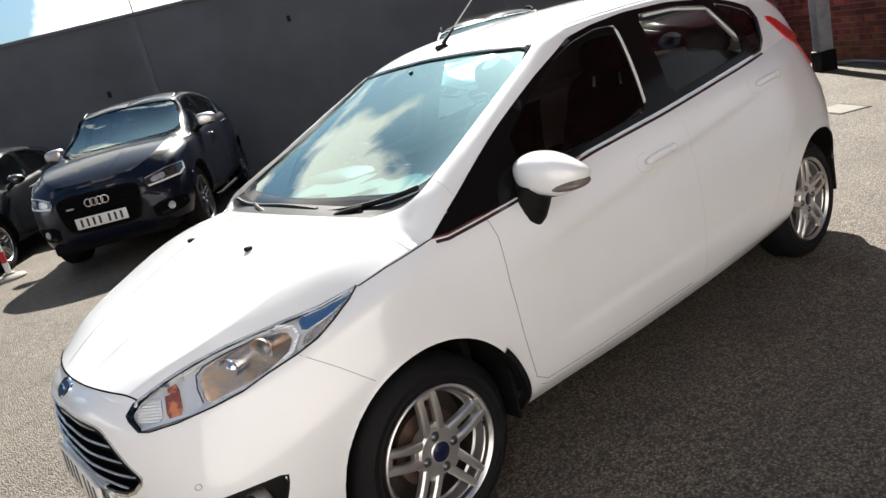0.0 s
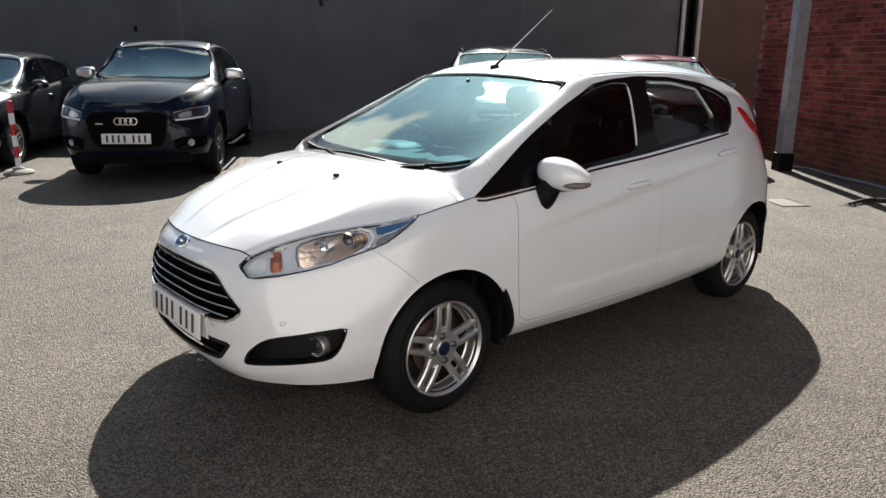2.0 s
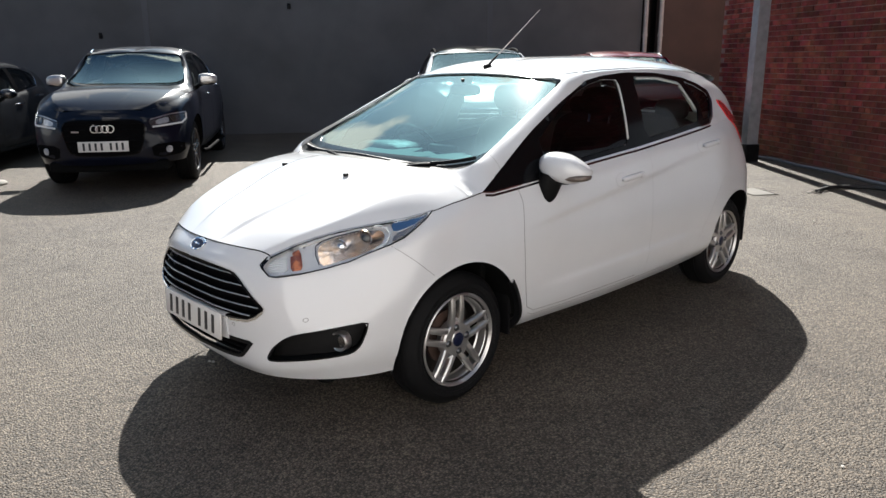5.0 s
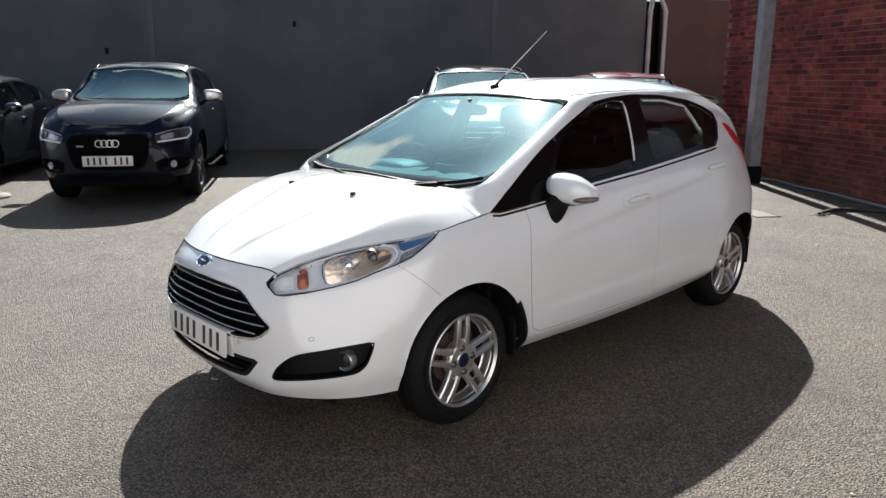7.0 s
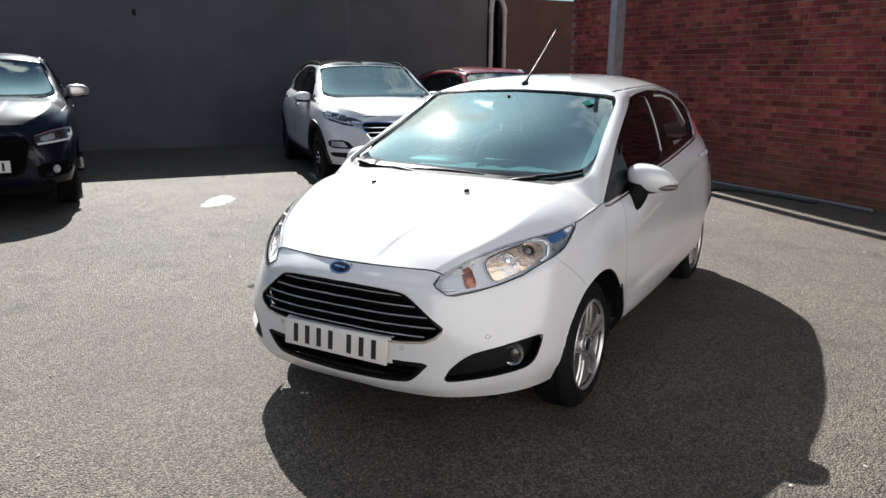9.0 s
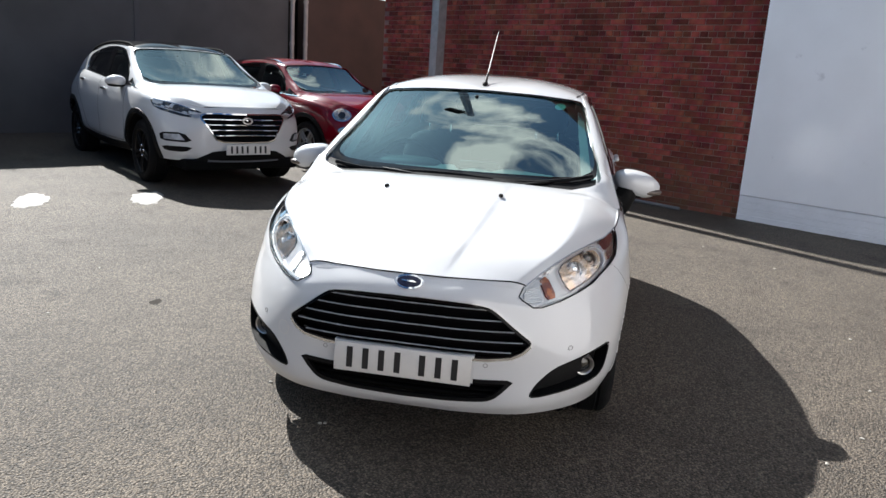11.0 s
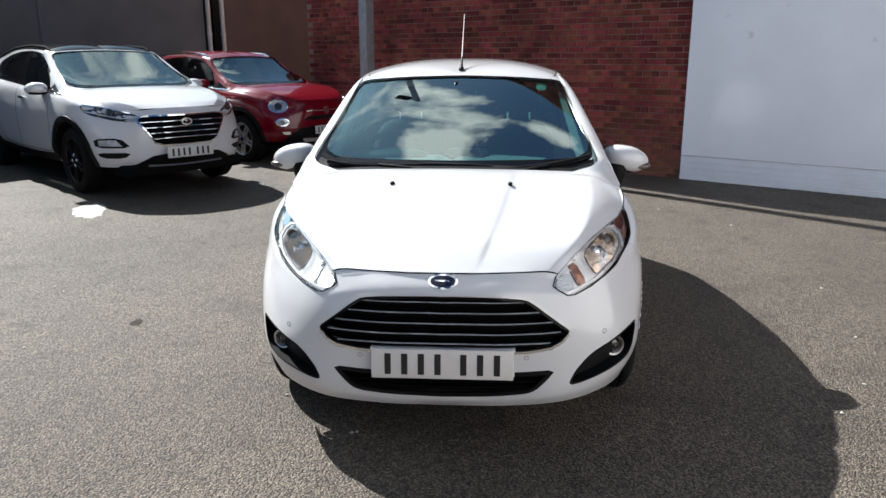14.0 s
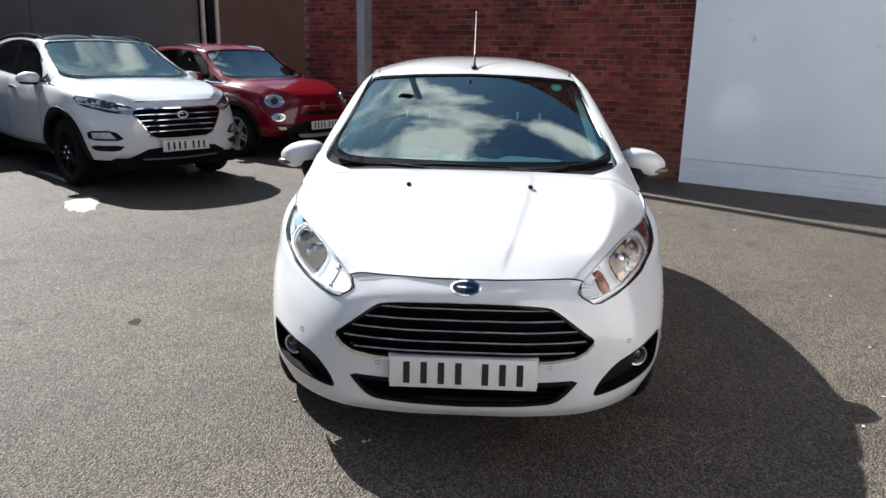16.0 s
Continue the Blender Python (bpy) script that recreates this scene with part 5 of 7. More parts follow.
for s, wl_, lp, wf_, fp in lamp_ways:
    # headlamp: a clear lens over a pale bowl with a ribbed corner, an indicator, a mirror pod with two lamps, and a chrome tip
    hl = part("headlight", FS.patch(wl_, lp, .002, .006, .03), M_LENS, hatch, "clear headlight with chrome bowls and an amber indicator")
    part("bowl", FS.patch(wl_, lp, -.022, 0, .03), M_BOWL, hl)
    side = (lambda p: p) if s < 0 else (lambda p: (p[0], -p[1], p[2]))

    def lamp_at(u, v):
        """A place inside the lamp: u from the nose to the tip, v from the lower to the upper edge; in the lamp's view."""
        ends = []
        for line in (LAMP_LOW, LAMP_HIGH):
            at = np.r_[0, np.cumsum(np.linalg.norm(np.diff(line, axis=0), axis=1))]
            ends.append([np.interp(u * at[-1], at, [p[k] for p in line]) for k in range(3)])
        return wl_.flat([side([float(e0 + (e1 - e0) * v) for e0, e1 in zip(*ends)])])[0]

    part("lamp_seal", FS.ribbon(wl_, wl_.flat([side(p) for p in [LAMP[1], LAMP[0]] + LAMP_LOW]), .0052, .003), M_BLACK, hl)

    part("lamp_brow", FS.ribbon(wl_, wl_.flat([side(p) for p in LAMP_HIGH[1:]]), .0065, .0015), M_LAMPSILVER, hl)

    def lamp_shape(pts):
        return chaikin([lamp_at(u, v) for u, v in pts], 1)

    def lens_at(u, v, r, depth, material, name, bright=M_CHROME):
        w = Way((-.84, .46 * s, .16))
        q, nor = FS.at(wl_, lamp_at(u, v))
        m = Matrix.Translation(q - w.d * depth) @ w.d.to_track_quat("Z", "Y").to_matrix().to_4x4()
        bm = bmesh.new()
        lathe(bm, [(r * 1.25, .016), (r * 1.18, .022), (r * 1.06, .018), (r * .98, .004), (r * .92, -.012)], m, 32)
        rim = part("reflector_ring", bm, bright, hl)
        bm = bmesh.new()
        lathe(bm, [(r * .98, -.004), (r * .9, .004), (r * .6, .011), (r * .3, .014), (0.0005, .015)], m, 32)
        part(name, bm, material, rim)

    part("corner_lens", FS.patch(wl_, lamp_shape([(.03, .16), (.15, .14), (.16, .84), (.055, .80)]), -.016, .005, .03), M_RIBBED, hl, "ribbed pale corner of the lamp")
    part("indicator", FS.patch(wl_, lamp_shape([(.170, .16), (.232, .15), (.240, .84), (.182, .84)]), -.014, .008, .02), M_AMBER if s < 0 else M_RIBBED, hl)
    pod = [(.318, .15), (.42, .12), (.55, .12), (.645, .20), (.690, .50), (.685, .78), (.59, .89), (.44, .88), (.33, .78)]
    house = part("reflector_housing", FS.patch(wl_, lamp_shape(pod), -.018, .004, .02), M_BOWLREFLECT, hl, "bright housing round the bulbs with warm reflections painted in")
    middle, ahead = sum((v.co for v in house.data.vertices), Vector()) / len(house.data.vertices), Vector((-.88, .47 * s, .02))
    house.data.normals_split_custom_set_from_vertices([(ahead + (middle - v.co) * 2.2).normalized() for v in house.data.vertices])
    part("housing_rim", FS.ribbon(wl_, [lamp_at(u, v) for u, v in ((.318, .18), (.312, .50), (.322, .76), (.36, .86), (.44, .89), (.59, .90))], .0045, -.010, sink=.012), M_BOWLDARK, hl)
    lens_at(.43, .52, .026, .034, M_CHROME, "main_reflector")
    lens_at(.565, .54, .030, .030, M_LENSDARK, "projector_lens", M_BOWLREFLECT)
    part("lamp_blade", FS.ribbon(wl_, [lamp_at(u, v) for u, v in ((.66, .97), (.712, .80), (.718, .50), (.672, .18), (.61, .09))], .011, -.008, sink=.016), M_RIBBED, hl)
    part("light_strip", FS.ribbon(wl_, [lamp_at(u, v) for u, v in ((.66, .06), (.50, .06), (.30, .06), (.06, .08))], .012, -.010, sink=.016), M_BOWL, hl)
    part("light_strip", FS.ribbon(wl_, [lamp_at(u, v) for u, v in ((.24, .92), (.40, .945), (.56, .95), (.66, .93))], .010, -.010, sink=.016), M_BOWL, hl)
    part("lamp_tip", FS.patch(wl_, lamp_shape([(.735, .46), (.84, .40), (.97, .44), (.985, .84), (.86, .93), (.745, .92)]), -.008, .018, .03), M_CHROME, hl, "chrome rear tip that mirrors the sky")
    part("tip_reflector", FS.patch(wl_, lamp_shape([(.70, .10), (.80, .09), (.92, .20), (.965, .38), (.84, .36), (.735, .40)]), -.010, .012, .03), M_BOWLREFLECT, hl)
    # fog lamp in its black surround
    fg = part("fog_surround", FS.patch(wf_, fp, -.050, 0, .03), M_BLACK, hatch, "black recessed fog lamp surround")
    part("surround_lip", FS.patch(wf_, fp, .001, .055, .03, holes=(inset(fp, .007),)), M_BLACK, fg)
    w = Way((-.95, .30 * s, .0))
    m = Matrix.Translation((-.546, .668 * s, .390)) @ w.d.to_track_quat("Z", "Y").to_matrix().to_4x4()
    bm = bmesh.new()
    lathe(bm, [(.043, -.02), (.042, .010), (.038, .015), (.033, .012), (.029, -.012)], m, 32)
    fr = part("fog_ring", bm, M_ALLOY, fg)
    bm = bmesh.new()
    lathe(bm, [(.033, -.006), (.024, .000), (.012, .004), (.0005, .005)], m, 28)
    part("fog_lens", bm, M_LENSDARK, fr)

# mirrors
for s in (-1, 1):
    base = Vector((.60, s * .895, .985))
    turn = Matrix.Rotation(radians(-12 * s), 3, "Z")
    bm = bmesh.new()
    blob(bm, base + Vector((-.006, -s * .008, 0)), (.080, .120, .067), turn, 2.5, 18)
    for v in bm.verts:
        if v.co.x > base.x + .050:
            v.co.x = base.x + .050 + (v.co.x - base.x - .050) * .3
        k = (v.co.y - base.y) * s / .108
        tip = max(0, ((v.co.x - base.x) * .6 + (v.co.y - base.y) * s * .8) / .11)
        v.co.z += -.004 * k - .012 * k
        v.co.z = base.z - .014 + (v.co.z - base.z + .014) * (1 - .50 * min(1, tip) ** 1.8)
        v.co.x += .022 * max(0, k) ** 2
    mir = part("door_mirror", bm, M_WHITE, hatch, "white door mirror with an indicator strip")
    bm = bmesh.new()
    blob(bm, base + Vector((.004, s * .044, -.036)), (.069, .078, .021), turn, 2.3, 14)
    part("mirror_indicator", bm, M_MIRRORLENS, mir, "smoky indicator lens")
    part("mirror_shell", blob(bmesh.new(), base + Vector((.004, -s * .030, -.050)), (.066, .080, .026), turn, 2.6, 12), M_BLACK, mir)
    bm = bmesh.new()
    blob(bm, base + Vector((.050, -s * .012, -.006)), (.007, .074, .042), turn, 2.6, 12)
    part("mirror_glass", bm, M_CHROME, mir)
    bm = bmesh.new()
    tube(bm, [base + Vector((-.03, -s * .060, -.030)), base + Vector((-.040, -s * .070, -.09)), base + Vector((-.042, -s * .076, -.135)), base + Vector((-.040, -s * .084, -.172))], [.062, .054, .040, .014], 16)
    part("mirror_foot", bm, M_BLACK, mir)

# aerial
bm = bmesh.new()
blob(bm, (1.02, 0, 1.436), (.035, .016, .016), None, 2.2, 10)
aer = part("aerial", bm, M_BLACK, hatch)
bm = bmesh.new()
tube(bm, [(1.10, -.001, 1.497), (1.25, -.002, 1.603), (1.47, -.003, 1.76)], [.0036, .003, .002], 8)
part("aerial_rod", bm, M_PIPE, aer)
part("aerial_foot", tube(bmesh.new(), [(1.02, 0, 1.437), (1.05, 0, 1.461), (1.11, -.001, 1.504)], [.013, .008, .005], 10), M_BLACK, aer)

# scuttle panel and wipers
bm = bmesh.new()
rows = []
for y in np.linspace(-.665, .665, 41):
    xr = .06 + .105 * (y / .774) ** 2
    p, nor = FS.at(ABOVE, (xr - .012, y))
    q = GLASS.above(xr + .10, y)
    rows.append([bm.verts.new(v) for v in (p - Vector((0, 0, .006)), Vector((xr + .02, y, p.z - .002)), Vector((xr + .05, y, max(p.z + .002, q.z - .02))), q + Vector((0, 0, .003)))])
for r0, r1 in zip(rows, rows[1:]):
    for k in range(3):
        bm.faces.new((r0[k], r0[k + 1], r1[k + 1], r1[k]))
bmesh.ops.recalc_face_normals(bm, faces=bm.faces)
for s in (-1, 1):
    pillar_skin(s, FS, GLASS, body, M_WHITE)
part("bulkhead", box(bmesh.new(), (.20, -.735, .22), (.235, .735, .925), None, .01), M_DARKWELL, hatch)
part("scuttle_panel", bm, M_BLACK, hatch, "black plastic scuttle below the windscreen")


def on_glass(y, up, lift):
    """A place over the foot of the windscreen: up metres above the bonnet's rear edge, and lift off the surface."""
    x = .06 + .105 * (y / .774) ** 2 + up
    p = GLASS.above(x, y)
    return p + GLASS.normal(p.y, p.z) * lift


for pivot, joint, ends in ((.14, .36, ((.62, .07), (.36, .085), (.10, .085), (-.18, .075))), (-.30, -.44, ((-.10, .05), (-.30, .075), (-.46, .10), (-.65, .12)))):
    wp = part("wiper", tube(bmesh.new(), [on_glass(pivot, .035, .012), on_glass((pivot * 2 + joint) / 3, .05, .028), on_glass((pivot + 2 * joint) / 3, .065, .030), on_glass(joint, .08, .024)], [.016, .012, .009, .008], 8), M_BLACK, hatch)
    part("wiper_hub", blob(bmesh.new(), on_glass(pivot, .035, .012), (.024, .028, .018), None, 2.4, 8), M_BLACK, wp)
    ys = np.linspace(ends[0][0], ends[-1][0], 12)
    part("wiper_blade", tube(bmesh.new(), [on_glass(y, float(np.interp(-y, [-e[0] for e in ends], [e[1] for e in ends])), .014) for y in ys], .0095, 6), M_BLACK, wp)

# tailgate, lamps and spoiler
for s in (-1, 1):
    w = Way((.45, .85 * s, .15))
    tl = [(2.46, s * .665, 1.215), (2.54, s * .66, 1.20), (2.66, s * .665, 1.10), (2.82, s * .63, .98), (2.86, s * .63, .92), (2.76, s * .74, .91), (2.66, s * .745, .98), (2.56, s * .70, 1.09)]
    part("tail_light", FS.patch(w, chaikin(w.flat(tl), 1), .006, .012, .03), M_TAIL, hatch, "red wrap-round tail light")
bm = bmesh.new()
rows = []
for i in range(25):
    y = -.52 + 1.04 * i / 24
    k = (y / .52) ** 2
    x0, z0 = 2.60 - .12 * k, 1.432 - .050 * k
    rows.append([bm.verts.new(q) for q in ((x0, y, z0), (2.78 - .12 * k, y, 1.405 - .045 * k), (2.90 - .20 * k, y, 1.375 - .03 * k), (2.90 - .20 * k, y, 1.360 - .03 * k), (2.76 - .12 * k, y, 1.345 - .03 * k))])
for r0, r1 in zip(rows, rows[1:]):
    for j in range(4):
        bm.faces.new((r0[j], r0[j + 1], r1[j + 1], r1[j]))
bmesh.ops.recalc_face_normals(bm, faces=bm.faces)
part("roof_spoiler", bm, M_WHITE, hatch)

# cabin
part("cabin_floor", box(bmesh.new(), (.30, -.68, .25), (2.75, .68, .34), None, .02), M_DARKWELL, hatch)
bm = bmesh.new()
prof = [(.22, .90), (.30, .975), (.48, .985), (.60, .975), (.70, .93), (.74, .80), (.68, .60), (.60, .40)]
rows = [[bm.verts.new((x, y, z - .015 * (abs(y) / .66) ** 3)) for x, z in prof] for y in np.linspace(-.66, .66, 25)]
for r0, r1 in zip(rows, rows[1:]):
    for j in range(len(prof) - 1):
        bm.faces.new((r0[j], r0[j + 1], r1[j + 1], r1[j]))
blob(bm, (.58, .36, .985), (.13, .21, .045), None, 3, 10)
bmesh.ops.recalc_face_normals(bm, faces=bm.faces)
dash = part("dashboard", bm, M_DASH, hatch, "dark grey moulded dashboard")
bm = bmesh.new()
box(bm, (.60, -.16, .985), (.64, .06, 1.03), Matrix.Identity(4), .015)
part("display_hood", bm, M_DASH, dash)
for px, py, tw, sz in ((.44, .20, 20, (.11, .16)), (.46, -.28, -30, (.10, .15)), (.40, -.05, 70, (.07, .12))):
    mm = Matrix.Translation((px, py, .993)) @ Matrix.Rotation(radians(tw), 4, "Z") @ Matrix.Rotation(radians(-3), 4, "Y")
    part("paper", box(bmesh.new(), (-sz[0], -sz[1], 0), (sz[0], sz[1], .003), mm), M_PAPER, dash, "pale sheet lying on the dashboard", smooth=False)
m = Matrix.Translation((.80, .36, .93)) @ Matrix.Rotation(radians(66), 4, "Y")
bm = bmesh.new()
lathe(bm, [(.185 + .015 * math.cos(a), .015 * math.sin(a)) for a in np.linspace(0, 2 * math.pi, 11)[:-1]], m, 40, True)
for a in (0, 120, 240):
    tube(bm, [m @ Vector((0, 0, 0)), m @ Vector((.18 * math.cos(radians(a)), .18 * math.sin(radians(a)), 0))], .016, 8)
blob(bm, m @ Vector((0, 0, .0)), (.045, .07, .06), None, 3, 8)
part("steering_wheel", bm, M_BLACK, hatch)
for y in (-.36, .36):
    seat(hatch, 1.20, y, .355)
bm = bmesh.new()
blob(bm, (2.10, 0, .58), (.26, .60, .13), None, 4, 12)
rb = part("rear_bench", bm, M_SEAT, hatch)
bm = bmesh.new()
blob(bm, (2.42, 0, .82), (.10, .60, .30), Matrix.Rotation(radians(12), 3, "Y"), 4, 12)
part("rear_backrest", bm, M_SEAT, rb)
for y in (-.36, .36):
    bm = bmesh.new()
    blob(bm, (2.46, y, 1.14), (.05, .12, .07), None, 3, 8)
    part("rear_headrest", bm, M_SEAT, rb)
bm = bmesh.new()
box(bm, (2.45, -.58, 1.02), (2.85, .58, 1.035), None, .004)
part("parcel_shelf", bm, M_SEAT, hatch)
for way, s in sides():
    part("door_card", FS.patch(way, [(.32, .36), (2.35, .36), (2.35, 1.03), (1.4, .985), (.9, .945), (.40, .90)], -.07, .0, .12), M_DASH, hatch)
    part("door_pillar_trim", FS.patch(way, [(1.345, 1.0), (1.475, 1.0), (1.52, 1.37), (1.40, 1.375)], -.03, .0, .05), M_LINING, hatch, "pale pillar trim")
    part("rear_pillar_trim", FS.patch(way, [(2.07, 1.32), (2.12, 1.33), (2.20, 1.16), (2.145, 1.16)], -.03, .0, .05), M_LINING, hatch, "pale pillar trim")
    part("screen_pillar_trim", FS.patch(FRONT, [(s * .600, 1.05), (s * .655, 1.05), (s * .60, 1.30), (s * .575, 1.345), (s * .555, 1.345), (s * .575, 1.20)], -.035, .0, .04), M_LINING, hatch, "pale windscreen pillar trim")
bm = bmesh.new()
rows = [[bm.verts.new((x, y, np.interp(x, [.98, 1.2, 1.7, 2.2, 2.6], [1.385, 1.42, 1.445, 1.43, 1.39]) - .055 * (abs(y) / .53) ** 2.5)) for x in np.linspace(.98, 2.6, 14)] for y in np.linspace(-.53, .53, 13)]
for r0, r1 in zip(rows, rows[1:]):
    for j in range(len(r0) - 1):
        bm.faces.new((r0[j], r0[j + 1], r1[j + 1], r1[j]))
part("headliner", bm, M_LINING, hatch)
bm = bmesh.new()
blob(bm, (.86, .02, 1.31), (.022, .115, .034), None, 3, 10)
rv = part("rear_view_mirror", bm, M_BLACK, hatch)
bm = bmesh.new()
tube(bm, [(.85, .02, 1.33), (.84, .02, 1.372)], .01, 8)
part("mirror_stalk", bm, M_BLACK, rv)
part("tax_disc", FS.patch(FRONT, ellipse(-.449, 1.347, .030, .017), -.0055, 0, .02), M_STICKER, ws, "pale green round sticker")


# ---- the other cars ----
def warp_for(nose, wb, tail, width, cowl_x, screen_x, z):
    """Stretches the hatchback's net to another car: key stations along x, heights, and half width."""
    xs0, zs0 = [-.84, 0.0, .15, .98, 2.489, 3.15], [0, .20, .74, 1.0, 1.476]
    xs1, k = [-nose, 0.0, cowl_x, screen_x, wb, wb + tail], width / 2 / .868

    def warp(p):
        return (float(hermite(xs1, xs0, [p[0]])[0]), p[1] * k, float(hermite(z, zs0, [p[2]])[0]))
    return warp


def simple_car(name, label, paint, place, turn, warp, wb, r, width, rims="silver", roof_paint=None, privacy=False, strip=M_CHROME, rails=None, seats=True):
    """A parked car in the hatchback's manner: shell, glazing, wheels, cabin. Front details are added by its own code."""
    car = tagged(new(name), label, "car")
    body, hood, top, roof = car_shell(warp, 200, 44, 0.25)
    skin = Skin(merge(body, hood, top, roof))

    def side2(poly):
        return [(lambda q: (q[0], q[2]))(warp((p[0], .7, p[1]))) for p in poly]

    def front2(poly):
        return [(lambda q: (q[1], q[2]))(warp((.5, p[0], p[1]))) for p in poly]

    for x in (0, wb):
        arch(body, x, r + .01, r + .055)
        arch_liner(car, x, r + .01, r + .055, width / 2 - .02, skin=skin)
    panes = {k: side2(v) for k, v in PANES.items()}
    screen, clear, back = front2(SCREEN), front2(CLEAR), front2(BACKLIGHT)
    for way, s in sides():
        for poly in panes.values():
            skin.hole(top, way, poly, 0.3)
            skin.hole(body, way, poly, 0.3)
    foot = warp((.2, 0, 1.04))[2]
    skin.hole(top, FRONT, [(p[0], p[1] - (.08 if p[1] < foot else 0)) for p in clear], -2.2)
    skin.hole(top, REAR, back, 2.0)
    b_ob = part("body", body, paint, car, sharp=55)
    h_ob = part("bonnet", hood, paint, car, sharp=55)
    part("pillar_frame", top, paint, car, sharp=55)
    part("roof", roof, roof_paint or paint, car, "black glazed roof" if roof_paint else "", sharp=55)
    zl, zh = warp((.2, 0, 1.05))[2], warp((.9, 0, 1.36))[2]
    pane = Screen(skin, .58 * width / 1.736, zl, zh)
    w_ob = new("windscreen", pane.pane(skin, screen, .07, M_CARGLASS))
    w_ob.parent = car
    part("screen_border", pane.border(skin, screen, clear, .07), M_GLOSSBLACK, w_ob)
    part("tailgate_window", skin.patch(REAR, back, .001, 0, .08), M_PRIVACY, car)
    for s in (-1, 1):
        pillar_skin(s, skin, pane, b_ob, paint, warp)
    for way, s in sides():
        tr = part("window_surround", skin.patch(way, chaikin(side2(DLO), 1, .1), .002, .006, .07, holes=tuple(panes.values())), M_GLOSSBLACK, car)
        for nm, poly in panes.items():
            even_shade(part(nm, skin.patch(way, poly, -.003, 0, .08), M_PRIVACY if privacy and nm != "front_window" else M_SIDEGLASS, tr))
        if strip:
            part("chrome_strip", skin.ribbon(way, side2([(.155, .913), (.494, .928), (1.359, 1.002), (2.23, 1.079), (2.385, 1.222)]), .018, .006), strip, tr)
        if rails:
            pts = []
            for x, y in side2([(1.05, 1.4), (1.15, 1.4), (1.6, 1.4), (2.1, 1.4), (2.5, 1.4), (2.58, 1.4)]):
                q, nor = skin.at(ABOVE, (x, s * width * .318))
                pts.append(q)
            for i in range(1, 5):
                pts[i] = pts[i] + Vector((0, 0, .030))
            part("roof_rail", tube(bmesh.new(), chaikin(pts, 2, .2, False), .015, 8), rails, car)
        part("door_gap", skin.ribbon(way, side2([(.38, .91), (.376, .70), (.385, .345), (.435, .303), (1.40, .30), (1.45, .55), (1.44, 1.0)]), .007, .0008), M_GAP, b_ob)
        part("rear_door_gap", skin.ribbon(way, side2([(1.42, .30), (1.85, .315), (1.96, .37), (2.06, .52), (2.20, .70), (2.34, .84), (2.335, 1.05)]), .007, .0008), M_GAP, b_ob)
        part("wing_gap", skin.ribbon(way, side2([(-.11, .868), (.02, .895), (.155, .914)]), .006, .001), M_GAP, h_ob)
        for hx, hz in side2([(1.225, .868), (2.068, .972)]):
            q, nor = skin.at(way, (hx, hz - .03))
            part("door_handle", blob(bmesh.new(), q + nor * .016, (.10, .016, .016), None, 3, 10), M_CHROME if strip else paint, b_ob)
    for x in (0, wb):
        for s in (-1, 1):
            wheel_at(car, x, s * (width / 2 - .045), r, .23, 5, r - .11, rims)
    underside(car, -.78, wb + .78, width / 2 - .25, .22)
    cx, _, cz = warp((.6, 0, .95))
    part("dashboard", blob(bmesh.new(), (cx - .12, 0, cz - .12), (.28, width * .37, .14), None, 4, 12), M_DASH, car)
    part("cabin_floor", box(bmesh.new(), (.3, -width * .38, .32), (wb + .2, width * .38, .42), None, .02), M_DARKWELL, car)
    for y in (-.38, .38):
        seat(car, cx + .62, y, cz - .50)
    part("rear_bench", blob(bmesh.new(), (wb - .12, 0, cz - .05), (.14, width * .34, .38), None, 4, 12), M_SEAT, car)
    car.matrix_basis = Matrix.Translation(place) @ Matrix.Rotation(radians(turn), 4, "Z")
    return car, skin


def add_mirrors(car, place, size, cap, lower=None, power=2.5):
    for s in (-1, 1):
        c = Vector((place[0], s * place[1], place[2]))
        bm = bmesh.new()
        blob(bm, c, size, Matrix.Rotation(radians(-8 * s), 3, "Z"), power, 16)
        for v in bm.verts:
            k = max(0, (v.co.y - c.y) * s / size[1])
            v.co.z = c.z + (v.co.z - c.z) * (1 - .28 * k * k) - .10 * size[2] * k
            v.co.x += size[0] * .35 * k * k
        mi = part("door_mirror", bm, cap, car)
        part("mirror_foot", tube(bmesh.new(), [c + Vector((.02, -s * size[1] * .6, -size[2] * .7)), c + Vector((.05, -s * (size[1] + .08), -size[2] - .05))], [.03, .025], 8), M_BLACK, mi)
        part("mirror_glass", blob(bmesh.new(), c + Vector((size[0] * .75, 0, 0)), (.02, size[1] * .82, size[2] * .8), None, 3, 8), M_CHROME, mi)
        if lower:
            part("mirror_base", blob(bmesh.new(), c + Vector((.004, -s * size[1] * .08, -size[2] * .72)), (size[0] * .92, size[1] * .88, size[2] * .36), None, 2.5, 12), lower, mi)


def cladding(car, skin, wb, r, z):
    for way, s in sides():
        for x in (0, wb):
            pts = [(x + (r + .085) * math.cos(a), r + .01 + (r + .085) * math.sin(a)) for a in np.linspace(math.pi * 1.04, -math.pi * .04, 26)]
            part("arch_cladding", skin.ribbon(way, pts, .065, .012, sink=.02), M_BLACK, car)
        part("sill_cladding", skin.ribbon(way, [(r + .10, z), (wb - r - .10, z + .01)], .13, .012, sink=.02), M_BLACK, car)


